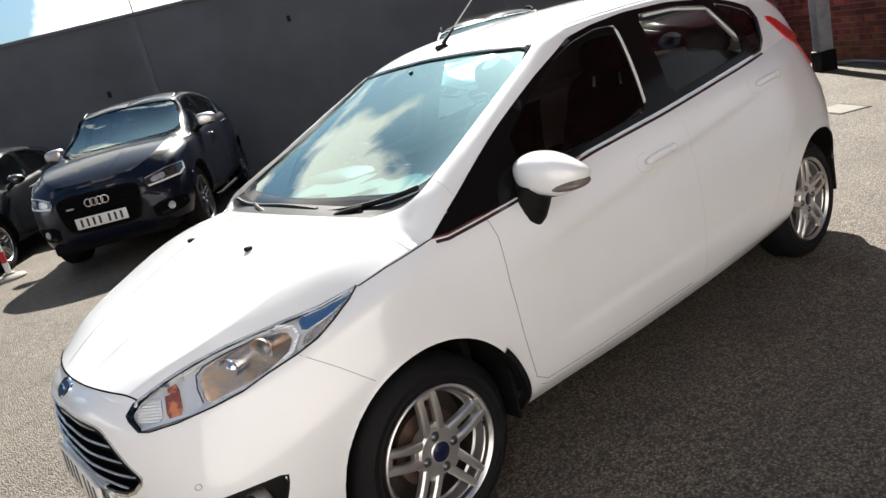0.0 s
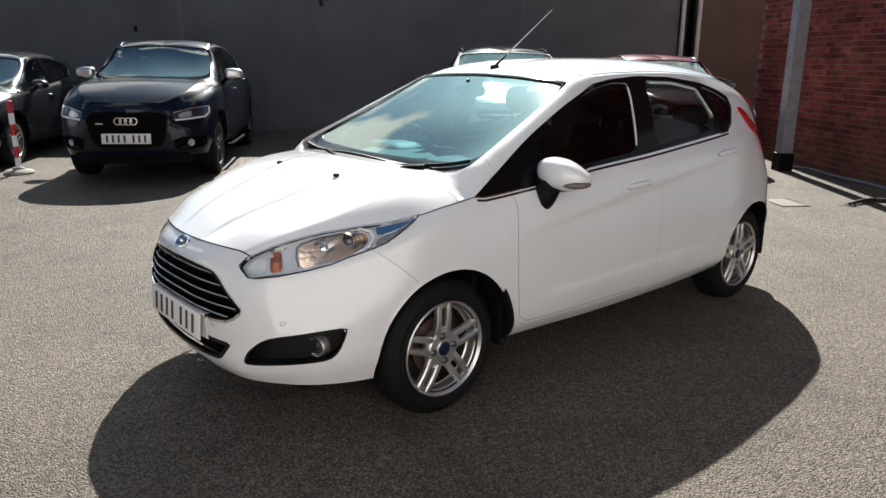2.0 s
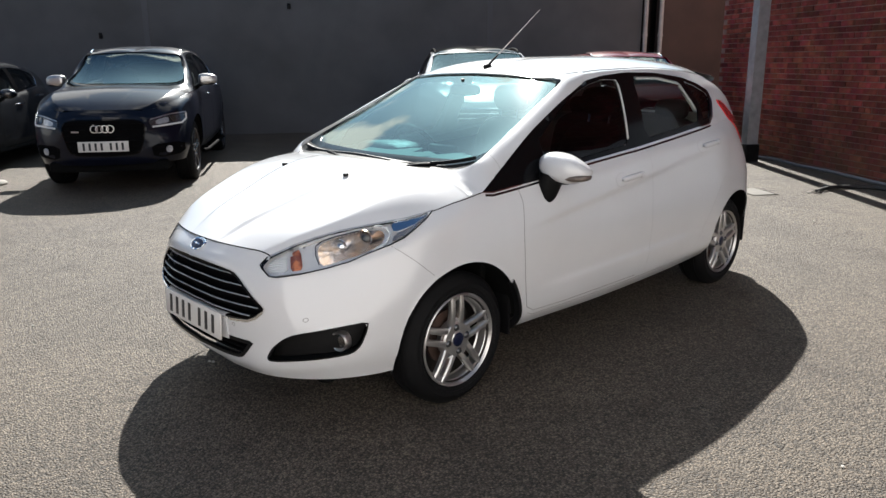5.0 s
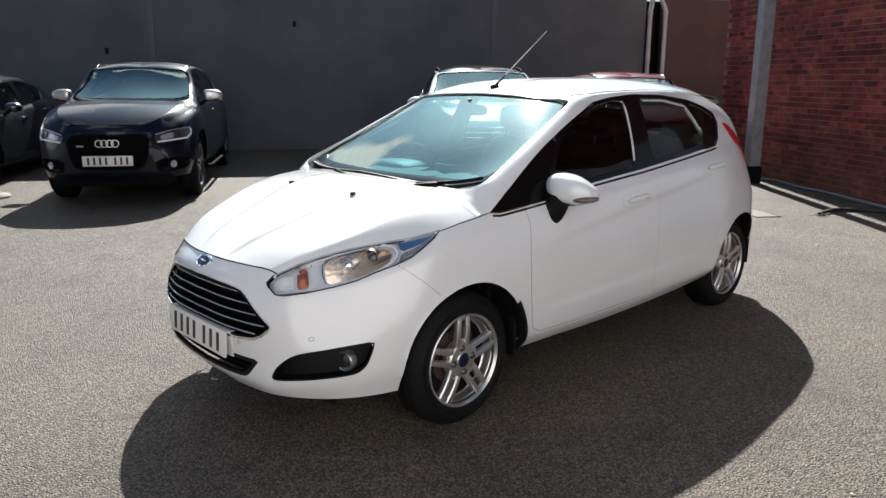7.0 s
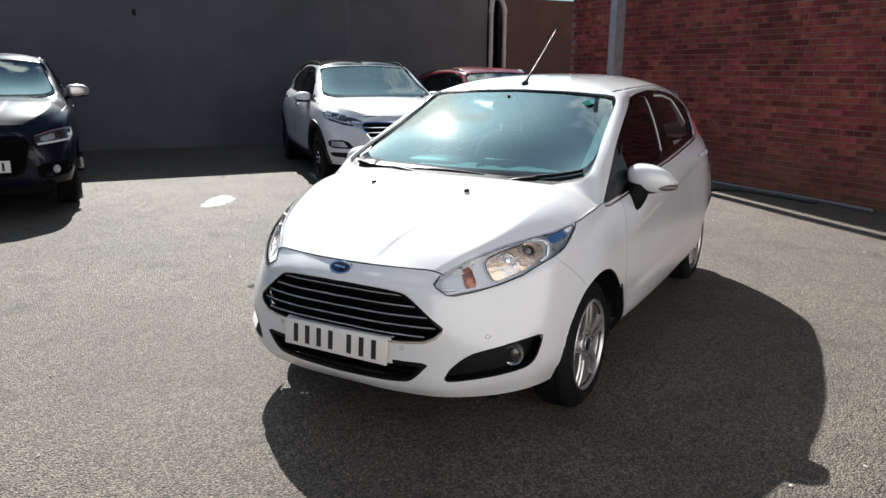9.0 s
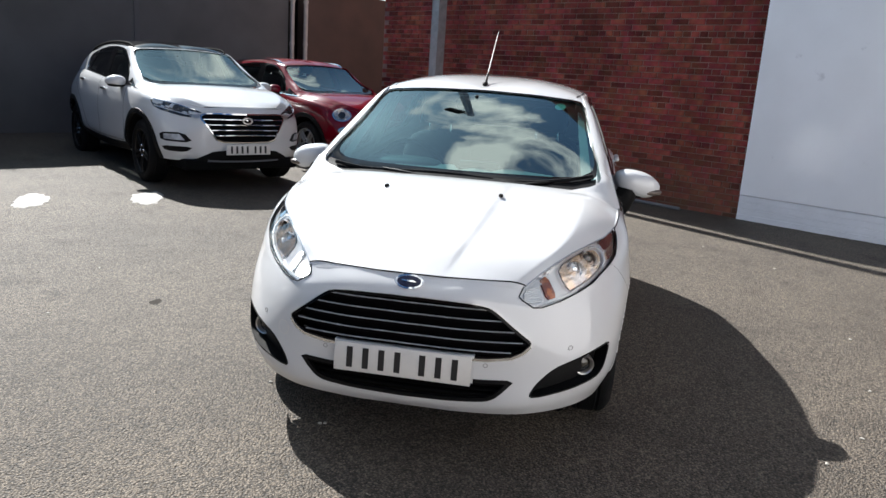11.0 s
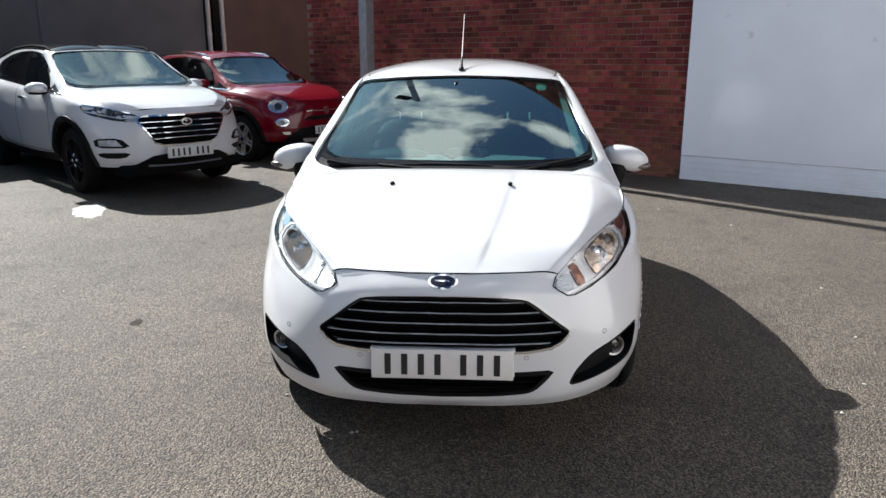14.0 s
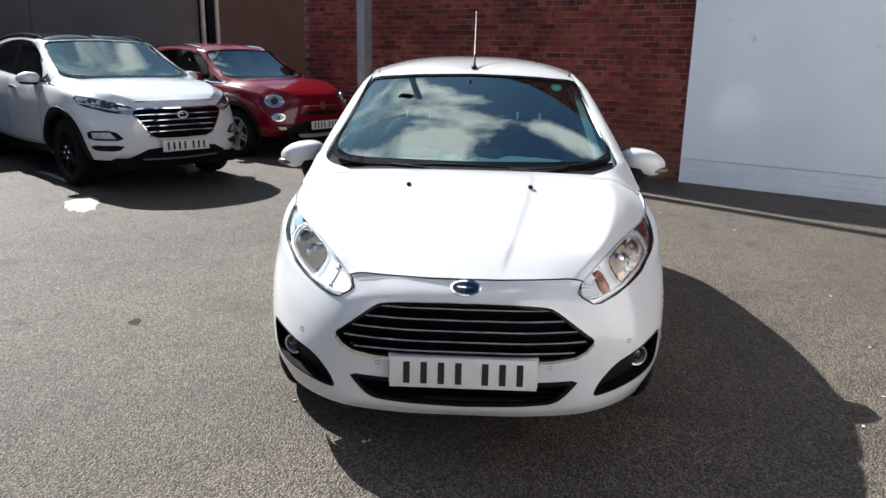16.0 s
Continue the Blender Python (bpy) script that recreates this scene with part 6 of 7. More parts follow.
def lamp_pair(car, skin, pts, bowl, label, d=(-.75, .62, .2), depth=.03, seal=.008):
    """Two mirrored lamps whose right-hand outline is pts."""
    out = []
    for s in (1, -1):
        w = Way((d[0], d[1] * s, d[2]))
        poly = chaikin(w.flat([(p[0], p[1] * s, p[2]) for p in pts]), 1)
        lens = part("headlight", skin.patch(w, poly, .006, .03, .05), M_LENS, car, label)
        part("lamp_bowl", skin.patch(w, poly, .002, 0, .05), bowl, lens)
        part("lamp_seal", skin.ribbon(w, poly, seal, .005, True), M_BLACK, lens)
        c = Vector((0, 0, 0))
        for p in pts:
            c += Vector((p[0], p[1] * s, p[2])) / len(pts)
        q, nor = skin.at(w, w.flat([c])[0])
        m = Matrix.Translation(q + nor * .004) @ nor.to_track_quat("Z", "Y").to_matrix().to_4x4()
        part("lamp_lens", lathe(bmesh.new(), [(.042, 0), (.04, .006), (.03, .004), (.0005, .006)], m, 24), M_LENSDARK, lens)
        out.append(lens)
    return out


def grille_on(car, skin, poly, bars, chrome, label, bar_mat=M_GLOSSBLACK, rim=.018, bar=.018):
    gr = part("grille", skin.patch(FRONT, poly, .003, .004, .06), M_GRILLE, car, label)
    part("grille_frame", skin.ribbon(FRONT, poly, rim, .010, True), chrome, gr)
    for z in bars:
        a, b = span_at(poly, z)
        part("grille_bar", slat_mesh(skin, a + .012, b - .012, z, .004, -.014, bar, .02), bar_mat, gr)
    return gr


def both(half):
    """A closed outline across the front from its right half, given from top middle to bottom middle."""
    return half + [(-y, z) for y, z in reversed(half) if y > 0]


HEAD_U = math.degrees(math.atan2(U.y, U.x))


def stand(nose_xy, nose, turn):
    """A car's place, its front axle on the ground, from where its nose is."""
    d = Vector((math.cos(radians(turn)), math.sin(radians(turn)), 0))
    p = Vector((*nose_xy, 0)) + d * nose
    p.z = ground_z(p.x, p.y)
    return p


# navy SUV
n0 = uv(4.92, -2.45) + Vector((.04, -.03, 0))
navy_suv, NAVY_SKIN = simple_car("suv", "dark navy SUV with silver mirrors parked before the grey wall", M_NAVY, stand((n0.x, n0.y), .89, HEAD_U), HEAD_U,
                             warp_for(.89, 2.807, .93, 1.75, .32, 1.05, [0, .27, .90, 1.13, 1.60]), 2.807, .365, 1.75, "dark", rails=M_CHROME)
add_mirrors(navy_suv, (.80, .925, 1.185), (.066, .118, .070), M_ALLOY, M_BLACK, 4.0)
ag = grille_on(navy_suv, NAVY_SKIN, chaikin(both([(0, .795), (.30, .795), (.40, .765), (.43, .70), (.39, .52), (.34, .42), (0, .41)]), 1), (.74, .68, .62, .56, .50, .45), M_GLOSSBLACK, "black single-frame grille", M_GRILLE)
for k in range(4):
    c = (-.0825 + .055 * k, .70)
    part("ring", ring_mesh(NAVY_SKIN, FRONT, c, .033, .0405, .020, 28), M_ALLOY, ag)
part("grille_script", NAVY_SKIN.patch(FRONT, [(.24, .665), (.32, .665), (.32, .68), (.24, .68)], .018, .004, .05), M_ALLOY, ag)
for s, lens in zip((1, -1), lamp_pair(navy_suv, NAVY_SKIN, [(-.79, .47, .795), (-.62, .63, .835), (-.36, .79, .845), (-.40, .785, .76), (-.50, .75, .710), (-.80, .48, .690)], M_BOWLDARK, "bright narrow headlight with a pale light strip")):
    w = Way((-.75, .62 * s, .2))
    part("light_strip", NAVY_SKIN.ribbon(w, w.flat([(-.39, .78 * s, .825), (-.41, .78 * s, .765), (-.505, .745 * s, .722), (-.66, .62 * s, .712), (-.78, .49 * s, .704)]), .022, .009), M_WHITEPLASTIC, lens)
    part("lamp_brow", NAVY_SKIN.ribbon(w, w.flat([(-.78, .48 * s, .787), (-.62, .63 * s, .825), (-.38, .78 * s, .836)]), .012, .009), M_ALLOY, lens)
    part("reflector", NAVY_SKIN.patch(w, chaikin(w.flat([(-.74, .52 * s, .775), (-.62, .63 * s, .80), (-.64, .63 * s, .73), (-.75, .52 * s, .725)]), 1), .005, .003, .04), M_LAMPSILVER, lens)
plate(navy_suv, -.925, .515, (4, 3), lean=2)
for s in (-1, 1):
    w = Way((-.85, .5 * s, 0))
    q, nor = NAVY_SKIN.at(w, w.flat([(-.70, .63 * s, .455)])[0])
    m = Matrix.Translation(q + nor * .002) @ nor.to_track_quat("Z", "Y").to_matrix().to_4x4()
    fg = part("fog_lamp", lathe(bmesh.new(), [(.04, 0), (.038, .008), (.030, .006), (.0005, .008)], m, 24), M_LAMPSILVER, navy_suv)
    part("bumper_intake", NAVY_SKIN.patch(w, chaikin(w.flat([(-.84, .48 * s, .52), (-.55, .78 * s, .53), (-.55, .80 * s, .40), (-.82, .50 * s, .36)]), 1), .002, .004, .05), M_GRILLE, navy_suv)
    part("running_board", tube(bmesh.new(), [(.45, s * .85, .30), (.55, s * .89, .30), (2.3, s * .89, .30), (2.4, s * .85, .30)], .022, 10), M_GRILLE, navy_suv)

# white SUV
white_suv, PALE_SKIN = simple_car("suv", "white SUV with a black glass roof, part in shade", M_WHITE, stand((4.40, 3.04), .86, 50), 50,
                                 warp_for(.86, 2.67, .95, 1.85, .22, 1.02, [0, .28, .91, 1.105, 1.58]), 2.67, .355, 1.85, "black", roof_paint=M_GLOSSBLACK, privacy=True, rails=M_GRILLE)
add_mirrors(white_suv, (.64, .94, 1.095), (.085, .112, .066), M_WHITE, M_BLACK)
cladding(white_suv, PALE_SKIN, 2.67, .355, .33)
hg = grille_on(white_suv, PALE_SKIN, chaikin(both([(0, .835), (.42, .838), (.50, .80), (.40, .66), (.33, .535), (0, .525)]), 1), (.775, .718, .661, .604), M_CHROME, "cascading grille with chrome bars", M_CHROME, .018, .011)
part("badge", PALE_SKIN.patch(FRONT, ellipse(0, .765, .058, .036), .026, .012, .02, holes=(ellipse(0, .765, .046, .026),)), M_ALLOY, hg)
part("badge_bar", PALE_SKIN.patch(FRONT, [(-.018, .75), (-.008, .75), (.018, .78), (.008, .78)], .026, .004, .03), M_CHROME, hg)
lamp_pair(white_suv, PALE_SKIN, [(-.24, .85, .955), (-.36, .83, .856), (-.66, .60, .778), (-.79, .43, .815), (-.70, .52, .865), (-.50, .70, .925)], M_LENSDARK, "slim dark headlight with a light bar")
for s in (1, -1):
    w = Way((-.75, .62 * s, .2))
    part("light_bar", PALE_SKIN.ribbon(w, w.flat([(-.34, .832 * s, .884), (-.50, .725 * s, .848), (-.66, .60 * s, .812), (-.75, .48 * s, .832)]), .009, .010), M_BOWL, white_suv, "pale running light bar")
    part("lamp_brow", PALE_SKIN.ribbon(w, w.flat([(-.27, .845 * s, .945), (-.50, .70 * s, .918), (-.70, .52 * s, .862)]), .012, .010), M_CHROME, white_suv)
    part("grille_wing", PALE_SKIN.patch(FRONT, [(s * .44, .842), (s * .585, .800), (s * .53, .775), (s * .485, .79)], .010, .008, .03), M_ALLOY, hg, "bright wedge between grille and headlight")
plate(white_suv, -.905, .455, (4, 3), lean=2)
for s in (-1, 1):
    w = Way((-.62, .78 * s, 0))
    fl = part("fog_surround", PALE_SKIN.patch(w, chaikin(w.flat([(-.45, .80 * s, .615), (-.67, .62 * s, .625), (-.74, .54 * s, .52), (-.48, .80 * s, .525)]), 1), .003, .004, .05), M_BLACK, white_suv)
    part("fog_lamp", PALE_SKIN.patch(w, w.flat([(-.50, .77 * s, .60), (-.64, .65 * s, .605), (-.68, .60 * s, .54), (-.51, .77 * s, .545)]), .006, .006, .05), M_LAMPSILVER, fl)
    part("bumper_slot", PALE_SKIN.patch(w, chaikin(w.flat([(-.48, .80 * s, .475), (-.74, .54 * s, .475), (-.69, .60 * s, .415), (-.52, .77 * s, .42)]), 1), .003, .004, .05), M_BLACK, white_suv)
part("chin", PALE_SKIN.patch(FRONT, chaikin([(-.62, .29), (.62, .29), (.52, .36), (.34, .445), (-.34, .445), (-.52, .36)], 1), .006, .01, .06), M_BLACK, white_suv, "black lower bumper")
part("skid_strip", slat_mesh(PALE_SKIN, -.42, .42, .325, -.01, -.012, .022, .02), M_CLADTRIM, white_suv)

# red crossover
red_suv, RED_SKIN = simple_car("crossover", "glossy red crossover parked beside the brick wall", M_RED, stand((7.14, 2.13), .83, HEAD_U), HEAD_U,
                              warp_for(.83, 2.57, .87, 1.80, .25, .95, [0, .28, .87, 1.07, 1.53]), 2.57, .335, 1.80, rails=M_CHROME)
add_mirrors(red_suv, (.70, .93, 1.08), (.07, .10, .065), M_RED, M_BLACK)
cladding(red_suv, RED_SKIN, 2.57, .335, .33)
for s in (1, -1):
    w = Way((-.86, .5 * s, .12))
    for nm, c, rx, rz, bowl in (("headlight", (-.62, .68 * s, .80), .125, .085, M_BOWLREFLECT), ("running_lamp", (-.66, .66 * s, .585), .085, .048, M_LAMPSILVER)):
        f = w.flat([c])[0]
        le = part(nm, RED_SKIN.patch(w, ellipse(f[0], f[1], rx, rz), .012, .03, .05), M_LENS, red_suv, "oval clear lamp with a chrome rim")
        part("lamp_bowl", RED_SKIN.patch(w, ellipse(f[0], f[1], rx, rz), .004, 0, .05), bowl, le)
        part("lamp_rim", RED_SKIN.ribbon(w, ellipse(f[0], f[1], rx, rz), .013, .014, True), M_CHROME, le)
        q, nor = RED_SKIN.at(w, f)
        m = Matrix.Translation(q + nor * .006) @ nor.to_track_quat("Z", "Y").to_matrix().to_4x4()
        part("lamp_lens", lathe(bmesh.new(), [(rz * .62, 0), (rz * .58, .006), (rz * .45, .004), (.0005, .007)], m, 24), M_LENSDARK, le)
    part("lower_lamp", RED_SKIN.patch(w, w.flat([(-.72, .58 * s, .455), (-.64, .66 * s, .455), (-.66, .64 * s, .42), (-.72, .58 * s, .42)]), .012, .01, .04), M_BOWL, red_suv)
    part("moustache_bar", slat_mesh(RED_SKIN, .07 if s > 0 else -.33, .33 if s > 0 else -.07, .725, .004, -.012, .016, .02), M_CHROME, red_suv)
part("nose_slot", RED_SKIN.patch(FRONT, chaikin([(-.36, .60), (.36, .60), (.34, .66), (-.34, .66)], 1), .003, .004, .05), M_BLACK, red_suv)
part("badge", ring_mesh(RED_SKIN, FRONT, (0, .725), .0, .055, .018, 28), M_CHROME, red_suv)
part("chin", RED_SKIN.patch(FRONT, chaikin([(-.66, .28), (.66, .28), (.60, .40), (.42, .52), (-.42, .52), (-.60, .40)], 1), .006, .01, .06), M_BLACK, red_suv, "black lower bumper")
part("skid_strip", slat_mesh(RED_SKIN, -.40, .40, .33, -.01, -.02, .05, .02), M_ALLOY, red_suv)
plate(red_suv, -.875, .465, (4, 3), lean=2)

# black estate beside it
n1 = uv(5.6, -5.05)
dark_car, BLACK_SKIN = simple_car("estate_car", "glossy black estate car with silver window trim in shade", M_BLACKCAR, stand((n1.x, n1.y), .85, HEAD_U), HEAD_U,
                                warp_for(.85, 2.60, .85, 1.79, .25, 1.05, [0, .20, .76, .98, 1.42]), 2.6, .32, 1.79)
add_mirrors(dark_car, (.66, .96, 1.0), (.075, .10, .065), M_BLACKCAR)
grille_on(dark_car, BLACK_SKIN, chaikin(both([(0, .70), (.36, .70), (.42, .60), (.30, .40), (0, .39)]), 1), (.64, .58, .52, .46), M_CHROME, "black grille")
lamp_pair(dark_car, BLACK_SKIN, [(-.74, .46, .70), (-.50, .68, .735), (-.32, .78, .745), (-.40, .77, .66), (-.70, .52, .60)], M_BOWL, "clear headlight")
for way, s in sides():
    part("window_chrome", BLACK_SKIN.ribbon(way, [(.33, .95), (.60, 1.06), (.90, 1.21), (1.15, 1.30), (1.5, 1.335), (2.0, 1.33), (2.35, 1.26)], .02, .006), M_CHROME, dark_car)


# ---- the brick wall ----
wall_brick = flat_block("wall_east", [(-16, BRICK_V), (BRICK_END, BRICK_V), (BRICK_END, BRICK_V + 6), (-16, BRICK_V + 6)], -0.2, 7.4, M_MORTAR, "weathered red brick gable wall in shade", category="wall")

PANEL_END, PANEL_FAR = 1.22, -3.2
BRICK_L, BRICK_H, JOINT = 0.215, 0.065, 0.010


def brick_mesh(length):
    bm = bmesh.new()
    box(bm, (0, -.009, 0), (length, .02, BRICK_H))
    bmesh.ops.bevel(bm, geom=[e for e in bm.edges if all(v.co.y < 0 for v in e.verts)], offset=.0035, segments=1, affect="EDGES")
    return mesh_from("brick", bm, M_BRICK, False)


def build_bricks():
    """Stretcher courses with every sixth a header course; the nearest three hundred are single parts, the rest is joined."""
    whole = brick_mesh(BRICK_L)
    rng = random.Random(4)
    face = Matrix((( -U.x, V.x, 0, 0), (-U.y, V.y, 0, 0), (0, 0, 1, 0), (0, 0, 0, 1)))
    verts, faces = [], []
    single = 0
    course = 0
    z = -0.02
    while z < 7.3:
        header = course % 6 == 5
        length = 0.1025 if header else BRICK_L
        u = -15.9 + (0.056 if header else (0.1125 if course % 2 else 0.0))
        while u + length < BRICK_END + .001:
            seen = u > PANEL_END - 0.24 or (u > -9 and (z > 2.56 or u < PANEL_FAR + .1))
            if seen:
                jit = rng.uniform(-.003, .003)
                p = uv(u + length, BRICK_V + jit, z)
                m = Matrix.Translation(p) @ face
                if single < 300 and 1.2 < u < 4.9 and z < 1.35 and not header:
                    ob = new("brick", whole)
                    ob.parent = wall_brick
                    ob.matrix_basis = m
                    single += 1
                else:
                    n0 = len(verts)
                    c = .0035
                    for x, y, zz in ((0, 0, 0), (length, 0, 0), (length, 0, BRICK_H), (0, 0, BRICK_H), (c, -.009, c), (length - c, -.009, c), (length - c, -.009, BRICK_H - c), (c, -.009, BRICK_H - c)):
                        verts.append(m @ Vector((x, y, zz)))
                    faces += [tuple(n0 + i for i in q) for q in ((4, 5, 6, 7), (0, 1, 5, 4), (1, 2, 6, 5), (2, 3, 7, 6), (3, 0, 4, 7))]
            u += length + JOINT
        z += BRICK_H + JOINT
        course += 1
    me = bpy.data.meshes.new("brickwork")
    me.from_pydata([tuple(v) for v in verts], [], faces)
    me.materials.append(M_BRICKS)
    ob = new("brickwork", me)
    ob.parent = wall_brick
    tagged(ob, "rest of the red brick courses", kind="stuff")


panel = flat_block("wall_panel", [(PANEL_FAR, BRICK_V - .045), (PANEL_END, BRICK_V - .045), (PANEL_END, BRICK_V - .012), (PANEL_FAR, BRICK_V - .012)], 0.303, 2.62, M_PANEL, "smooth white painted panel on the brick wall", category="wall panel")
base = flat_block("wall_plinth", [(PANEL_FAR, BRICK_V - .034), (PANEL_END, BRICK_V - .034), (PANEL_END, BRICK_V - .012), (PANEL_FAR, BRICK_V - .012)], -0.05, 0.296, M_PAINTEDBRICK, "white painted brick courses below the panel", category="wall base")
rng = random.Random(21)
for k in range(4):
    # painted courses, the lowest with a ragged foot
    bm = bmesh.new()
    proud = (.012, .009, .011, .007)[k]
    rows = []
    for i in range(89):
        u1 = PANEL_END - i * .05
        low = .004 + k * .0745 + (rng.uniform(-.030, .010) if k == 0 else 0.0)
        top = .068 + k * .0745 + rng.uniform(-.0015, .0015)
        rows.append([bm.verts.new(uv(u1, BRICK_V - .034 - d, z)) for d, z in ((0, low), (proud, low + .003), (proud + rng.uniform(-.001, .001), top - .004), (0, top))])
    for r0, r1 in zip(rows, rows[1:]):
        for j in range(3):
            bm.faces.new((r0[j], r0[j + 1], r1[j + 1], r1[j]))
    bm.faces.new(rows[0])
    bm.faces.new(rows[-1])
    bmesh.ops.recalc_face_normals(bm, faces=bm.faces)
    part("course", bm, M_PAINTEDBRICK, base, smooth=False)

# post in front of the wall
def yard_part(name, lo, hi, material, parent, bevel=0.0, label=""):
    bm = bmesh.new()
    box(bm, lo, hi, None, bevel)
    for v in bm.verts:
        v.co = uv(v.co.x, v.co.y, v.co.z)
    bmesh.ops.recalc_face_normals(bm, faces=bm.faces)
    return part(name, bm, material, parent, label, smooth=False)


post = tagged(new("lamp_post"), "tall galvanised lamp post standing against the brick wall", "lamp post")
post_z = ground_z(*uv(6.5, 6.45).xy)
yard_part("web", (6.025, 6.03, post_z + .25), (6.155, 6.043, 10.3), M_GALV, post)
yard_part("flange", (6.015, 5.945, post_z + .25), (6.027, 6.115, 10.3), M_GALV, post)
yard_part("flange", (6.155, 5.945, post_z + .25), (6.167, 6.115, 10.3), M_GALV, post)
yard_part("cover_strip", (6.029, 5.950, post_z + .25), (6.153, 5.965, 10.3), M_GALV, post)
yard_part("lamp_arm", (6.09, 5.99, 10.2), (6.55, 6.05, 10.26), M_GALV, post)
yard_part("lantern", (6.40, 5.86, 10.16), (7.05, 6.18, 10.28), M_BLACK, post, .03, "dark floodlight head")
yard_part("post_shoe", (5.99, 5.925, post_z - .02), (6.19, 6.135, post_z + .25), M_BLACK, post, .01, "black painted foot of the post")

# grey wall's joints, fixings and coping
for v in (-2.95, 3.25, -9.0):
    yard_part("wall_batten", (WALL_U - .018, v - .045, -.1), (WALL_U - .002, v + .045, 3.05), M_CLADTRIM, wall_grey)
for v, z in ((-3.72, 1.94), (-.47, 2.44)):
    yard_part("wall_fixing", (WALL_U - .03, v - .03, z - .05), (WALL_U - .001, v + .03, z + .05), M_BLACK, wall_grey, .01)
tagged(yard_part("coping", (WALL_U - .04, -29.9, 3.062), (WALL_U + .34, 6.28, 3.11), M_COPING, None), "thin dark coping along the grey wall", "coping", kind="structure")
for v in (-2.95, -2.1, -6.2, .8):
    bm = tube(bmesh.new(), [uv(WALL_U + .15, v, 3.10), uv(WALL_U + .15, v, 3.42)], .012, 6)
    tagged(part("spike_post", bm, M_GALV), "thin steel upright on top of the wall", "wall post", group="wall uprights")

# rainwater pipes in the recess
for v in (6.36, 6.68):
    dp = tagged(new("downpipe"), "pale painted rainwater downpipe fixed to the dark wall", "pipe", group="downpipes")
    sgn = -1 if v < 6.5 else 1
    part("pipe", tube(bmesh.new(), [uv(WALL_U - .06, v, .05), uv(WALL_U - .06, v, 2.80)], .042, 14), M_PIPE, dp)
    part("swan_neck", tube(bmesh.new(), [uv(WALL_U - .06, v, 2.78), uv(WALL_U - .04, v + .03 * -sgn, 2.88), uv(WALL_U + .0, v - .06 * sgn, 2.98), uv(WALL_U + .06, v - .09 * sgn, 3.10)], .045, 14), M_PIPE, dp)
    for z in (.9, 1.9, 2.72):
        part("pipe_bracket", tube(bmesh.new(), [uv(WALL_U - .06, v, z), uv(WALL_U - .06, v, z + .05)], .052, 14), M_PIPE, dp)
part_gutter = yard_part("hopper", (WALL_U - .14, 6.36, 3.06), (WALL_U + .06, 6.68, 3.17), M_PIPE, None, .02)
tagged(part_gutter, "pale hopper head above the downpipes", "gutter")

# hoses along the foot of the brick wall
def lay(name, pts, r, material, label):
    line = chaikin([Vector((u, v, z)) for u, v, z in pts], 3, .25, False)
    bm = tube(bmesh.new(), [uv(p.x, p.y, ground_z(*uv(p.x, p.y).xy) + r + p.z) for p in line], r, 10)
    return tagged(part(name, bm, material), label, "hose")


lay("hose", [(6.33, 6.30, 0), (6.15, 6.47, 0), (5.45, 6.36, 0), (4.96, 6.44, 0), (4.39, 6.40, 0), (3.89, 6.36, 0), (2.9, 6.42, 0), (1.9, 6.36, 0)], .022, M_GREYHOSE, "grey conduit lying along the foot of the brick wall")
lay("hose", [(3.57, 5.30, 0), (3.72, 5.55, .01), (3.78, 5.82, .0), (3.70, 6.1, .0), (3.3, 6.24, 0), (2.5, 6.22, 0)], .022, M_HOSE, "black rubber hose lying across the tarmac")

# red and white post on a round base
pole = tagged(new("barrier_post"), "red and white striped barrier post on a round base", "barrier post")
pp = Vector((-.05, 7.05, 0))
pp.z = ground_z(pp.x, pp.y)
part("base", lathe(bmesh.new(), [(.0005, .075), (.06, .075), (.07, .055), (.15, .040), (.168, .02), (.168, 0)], Matrix.Translation(pp), 36), M_CONCRETE, pole)
for k in range(6):
    za, zb = .065 + k * .131, .065 + (k + 1) * .131
    lean = Vector((-.015, .005, 0))
    part("band", tube(bmesh.new(), [pp + lean * za + Vector((0, 0, za)), pp + lean * zb + Vector((0, 0, zb))], .031, 16), M_WHITEPLASTIC if k % 2 == 0 else M_REDPLASTIC, pole)
part("cap", blob(bmesh.new(), pp + Vector((-.013, .004, .851)), (.033, .033, .02), None, 2.4, 8), M_REDPLASTIC, pole)

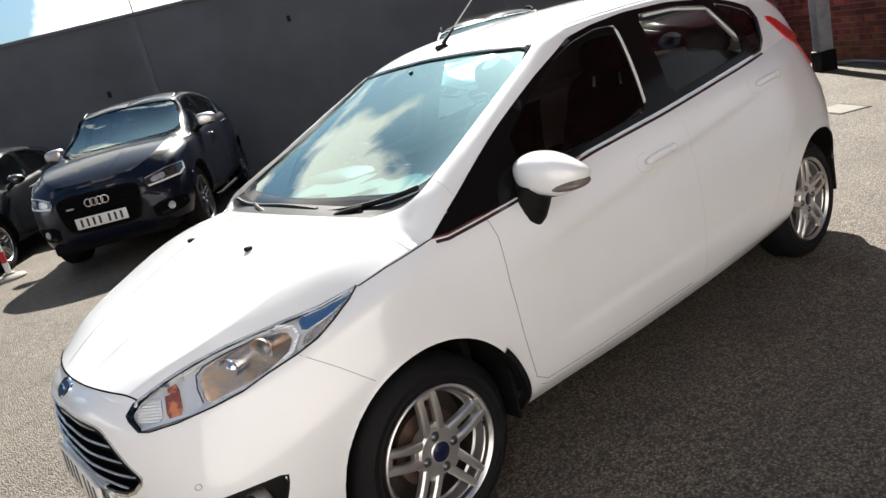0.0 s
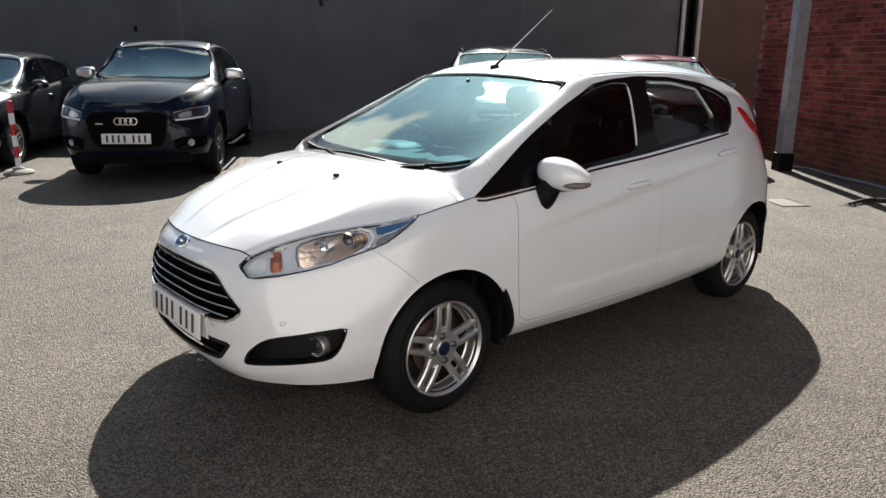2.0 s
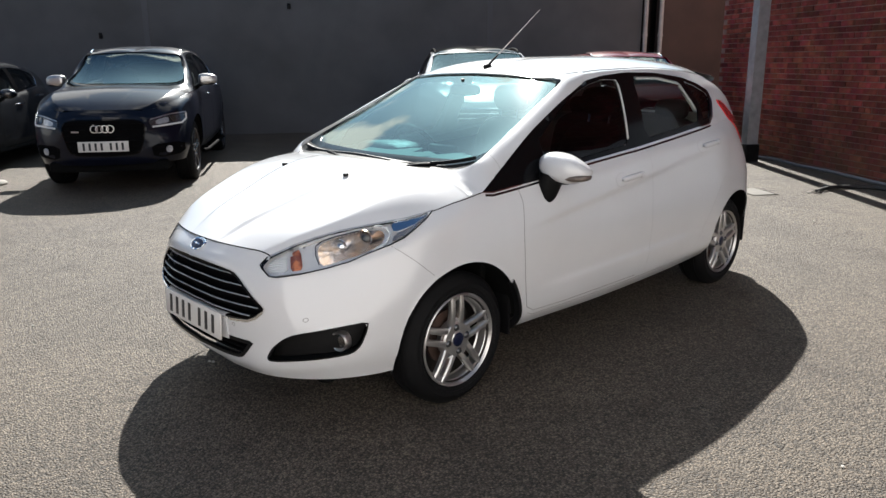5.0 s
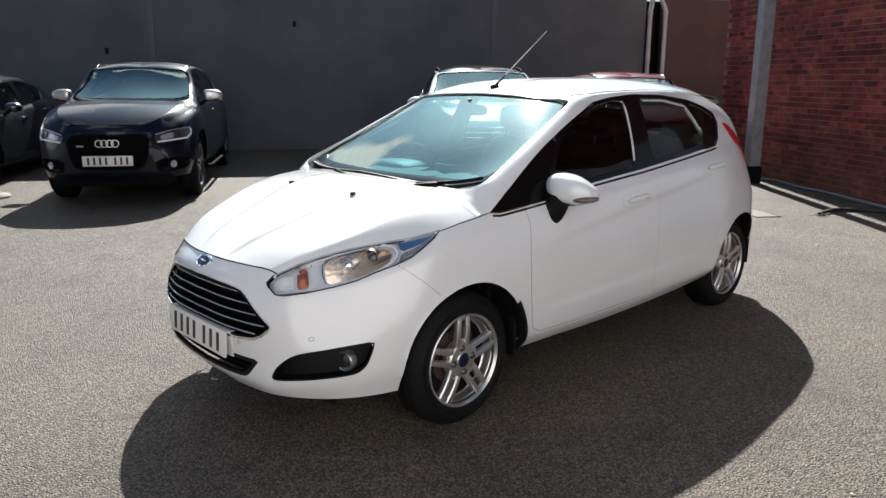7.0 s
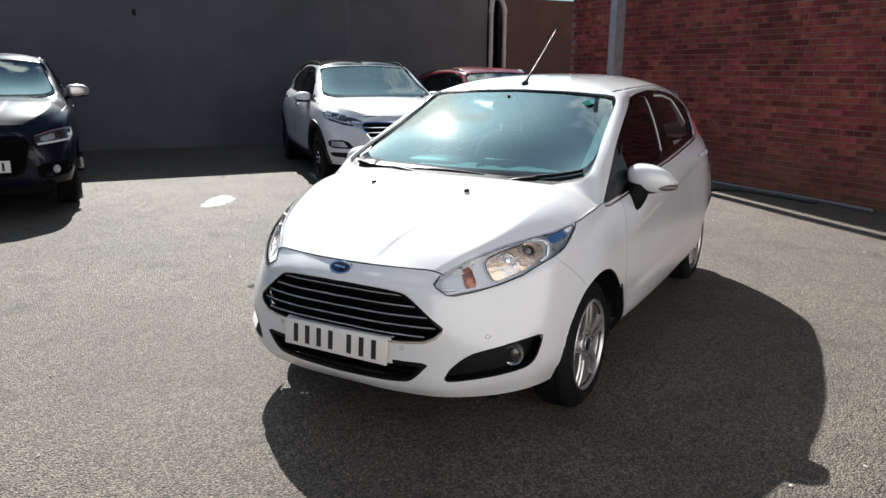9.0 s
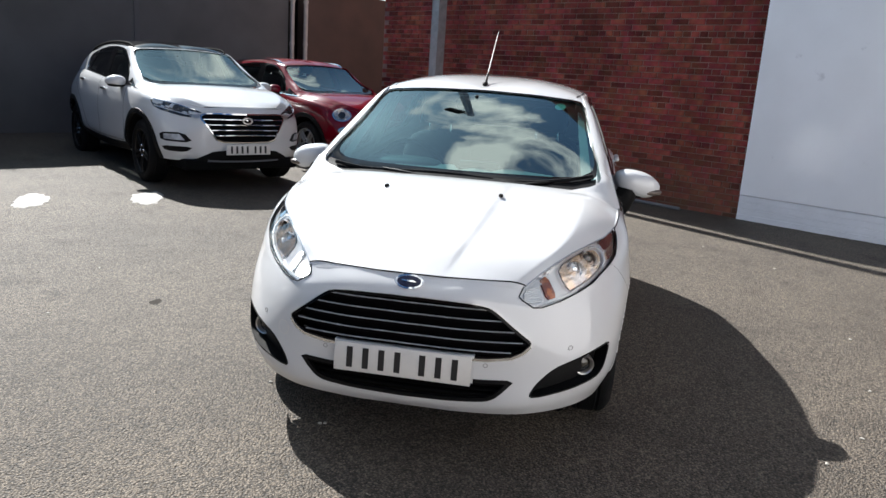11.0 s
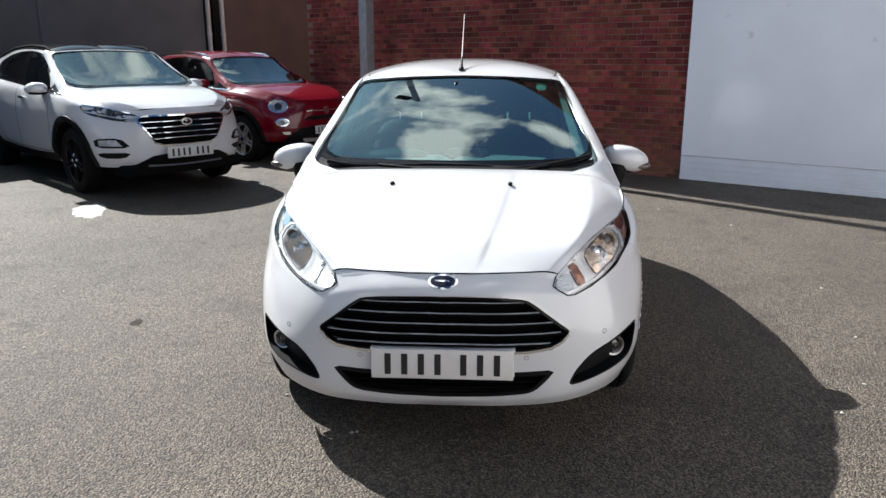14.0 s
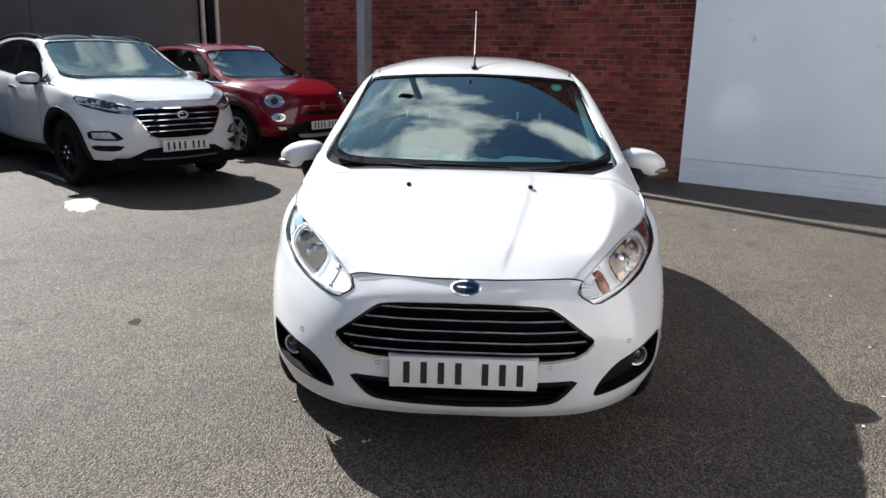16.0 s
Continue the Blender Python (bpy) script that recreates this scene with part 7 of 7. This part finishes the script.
# pale patches and crumbs on the tarmac
def splash(name, x, y, rx, ry, turn, seed, material, label, thick=.004):
    rng = random.Random(seed)
    n = 72
    ph = [rng.uniform(0, 6.28) for _ in range(5)]
    bm = bmesh.new()
    ring, top = [], []
    c, s = math.cos(radians(turn)), math.sin(radians(turn))
    for k in range(n):
        a = 2 * math.pi * k / n
        r = rng.uniform(.96, 1.04) + .08 * math.sin(2 * a + ph[0]) + .07 * math.sin(3 * a + ph[1]) + .04 * math.sin(5 * a + ph[2]) + .04 * math.sin(9 * a + ph[3]) + .05 * math.sin(14 * a + ph[4])
        px, py = rx * r * math.cos(a), ry * r * math.sin(a)
        q = Vector((x + c * px - s * py, y + s * px + c * py, 0))
        q.z = ground_z(q.x, q.y)
        ring.append(bm.verts.new(q + Vector((0, 0, -.004))))
        top.append(bm.verts.new(q.lerp(Vector((x, y, q.z)), .04) + Vector((0, 0, thick))))
    for k in range(n):
        bm.faces.new((ring[k], ring[(k + 1) % n], top[(k + 1) % n], top[k]))
    bm.faces.new(top)
    return tagged(part(name, bm, material, smooth=False), label, "stain")


splash("pale_stain", 3.46, 3.69, .33, .165, 24, 3, M_PALEPATCH, "dried white patch on the tarmac")
splash("pale_stain", 2.76, 4.46, .33, .16, 28, 8, M_PALEPATCH, "dried white patch on the tarmac")
splash("tar_mark", .61, 1.88, .055, .035, 20, 9, M_PATCH, "small dark spot on the tarmac")
gz = ground_z(*uv(3.78, 4.68).xy)
drain = tagged(yard_part("drain_cover", (3.58, 4.55, gz - .03), (3.98, 4.81, gz + .005), M_SLAB, None, .006), "pale concrete drain cover let into the tarmac", "drain cover")
yard_part("cover_frame", (3.555, 4.525, gz - .03), (4.005, 4.835, gz + .0015), M_PATCH, drain)
straw = bmesh.new()
rng = random.Random(5)
for k in range(26):
    a, r = rng.uniform(0, 6.28), rng.uniform(.0, .07)
    c = uv(3.56 + r * math.cos(a), 5.29 + r * math.sin(a))
    d = Vector((math.cos(a * 3), math.sin(a * 3), rng.uniform(.1, .8))) * rng.uniform(.02, .05)
    c.z = ground_z(c.x, c.y) + .004
    tube(straw, [c, c + d], .003, 4)
tagged(part("straw_scrap", straw, M_GRIT), "frayed straw-coloured scrap at the end of the hose", "litter")
rng = random.Random(11)
for x, y in ((-.32, -1.71), (-.61, .39), (-.60, .37), (-.02, -1.95), (.6, -2.2), (-.28, .75), (1.5, -2.4), (-1.1, 1.6), (-1.6, .9), (.2, 2.3), (4.1, -1.9), (3.4, -2.4), (-2.1, -.6), (1.1, 2.6), (4.9, -.5), (-1.3, -1.9)):
    bm = bmesh.new()
    blob(bm, (x, y, ground_z(x, y) + .004), (rng.uniform(.006, .013), rng.uniform(.005, .009), .005), Matrix.Rotation(rng.uniform(0, 3), 3, "Z"), 2.4, 5)
    tagged(part("pebble", bm, M_GRIT), "small pale stone chip lying on the tarmac", "stone", group="stone chips")

build_bricks()
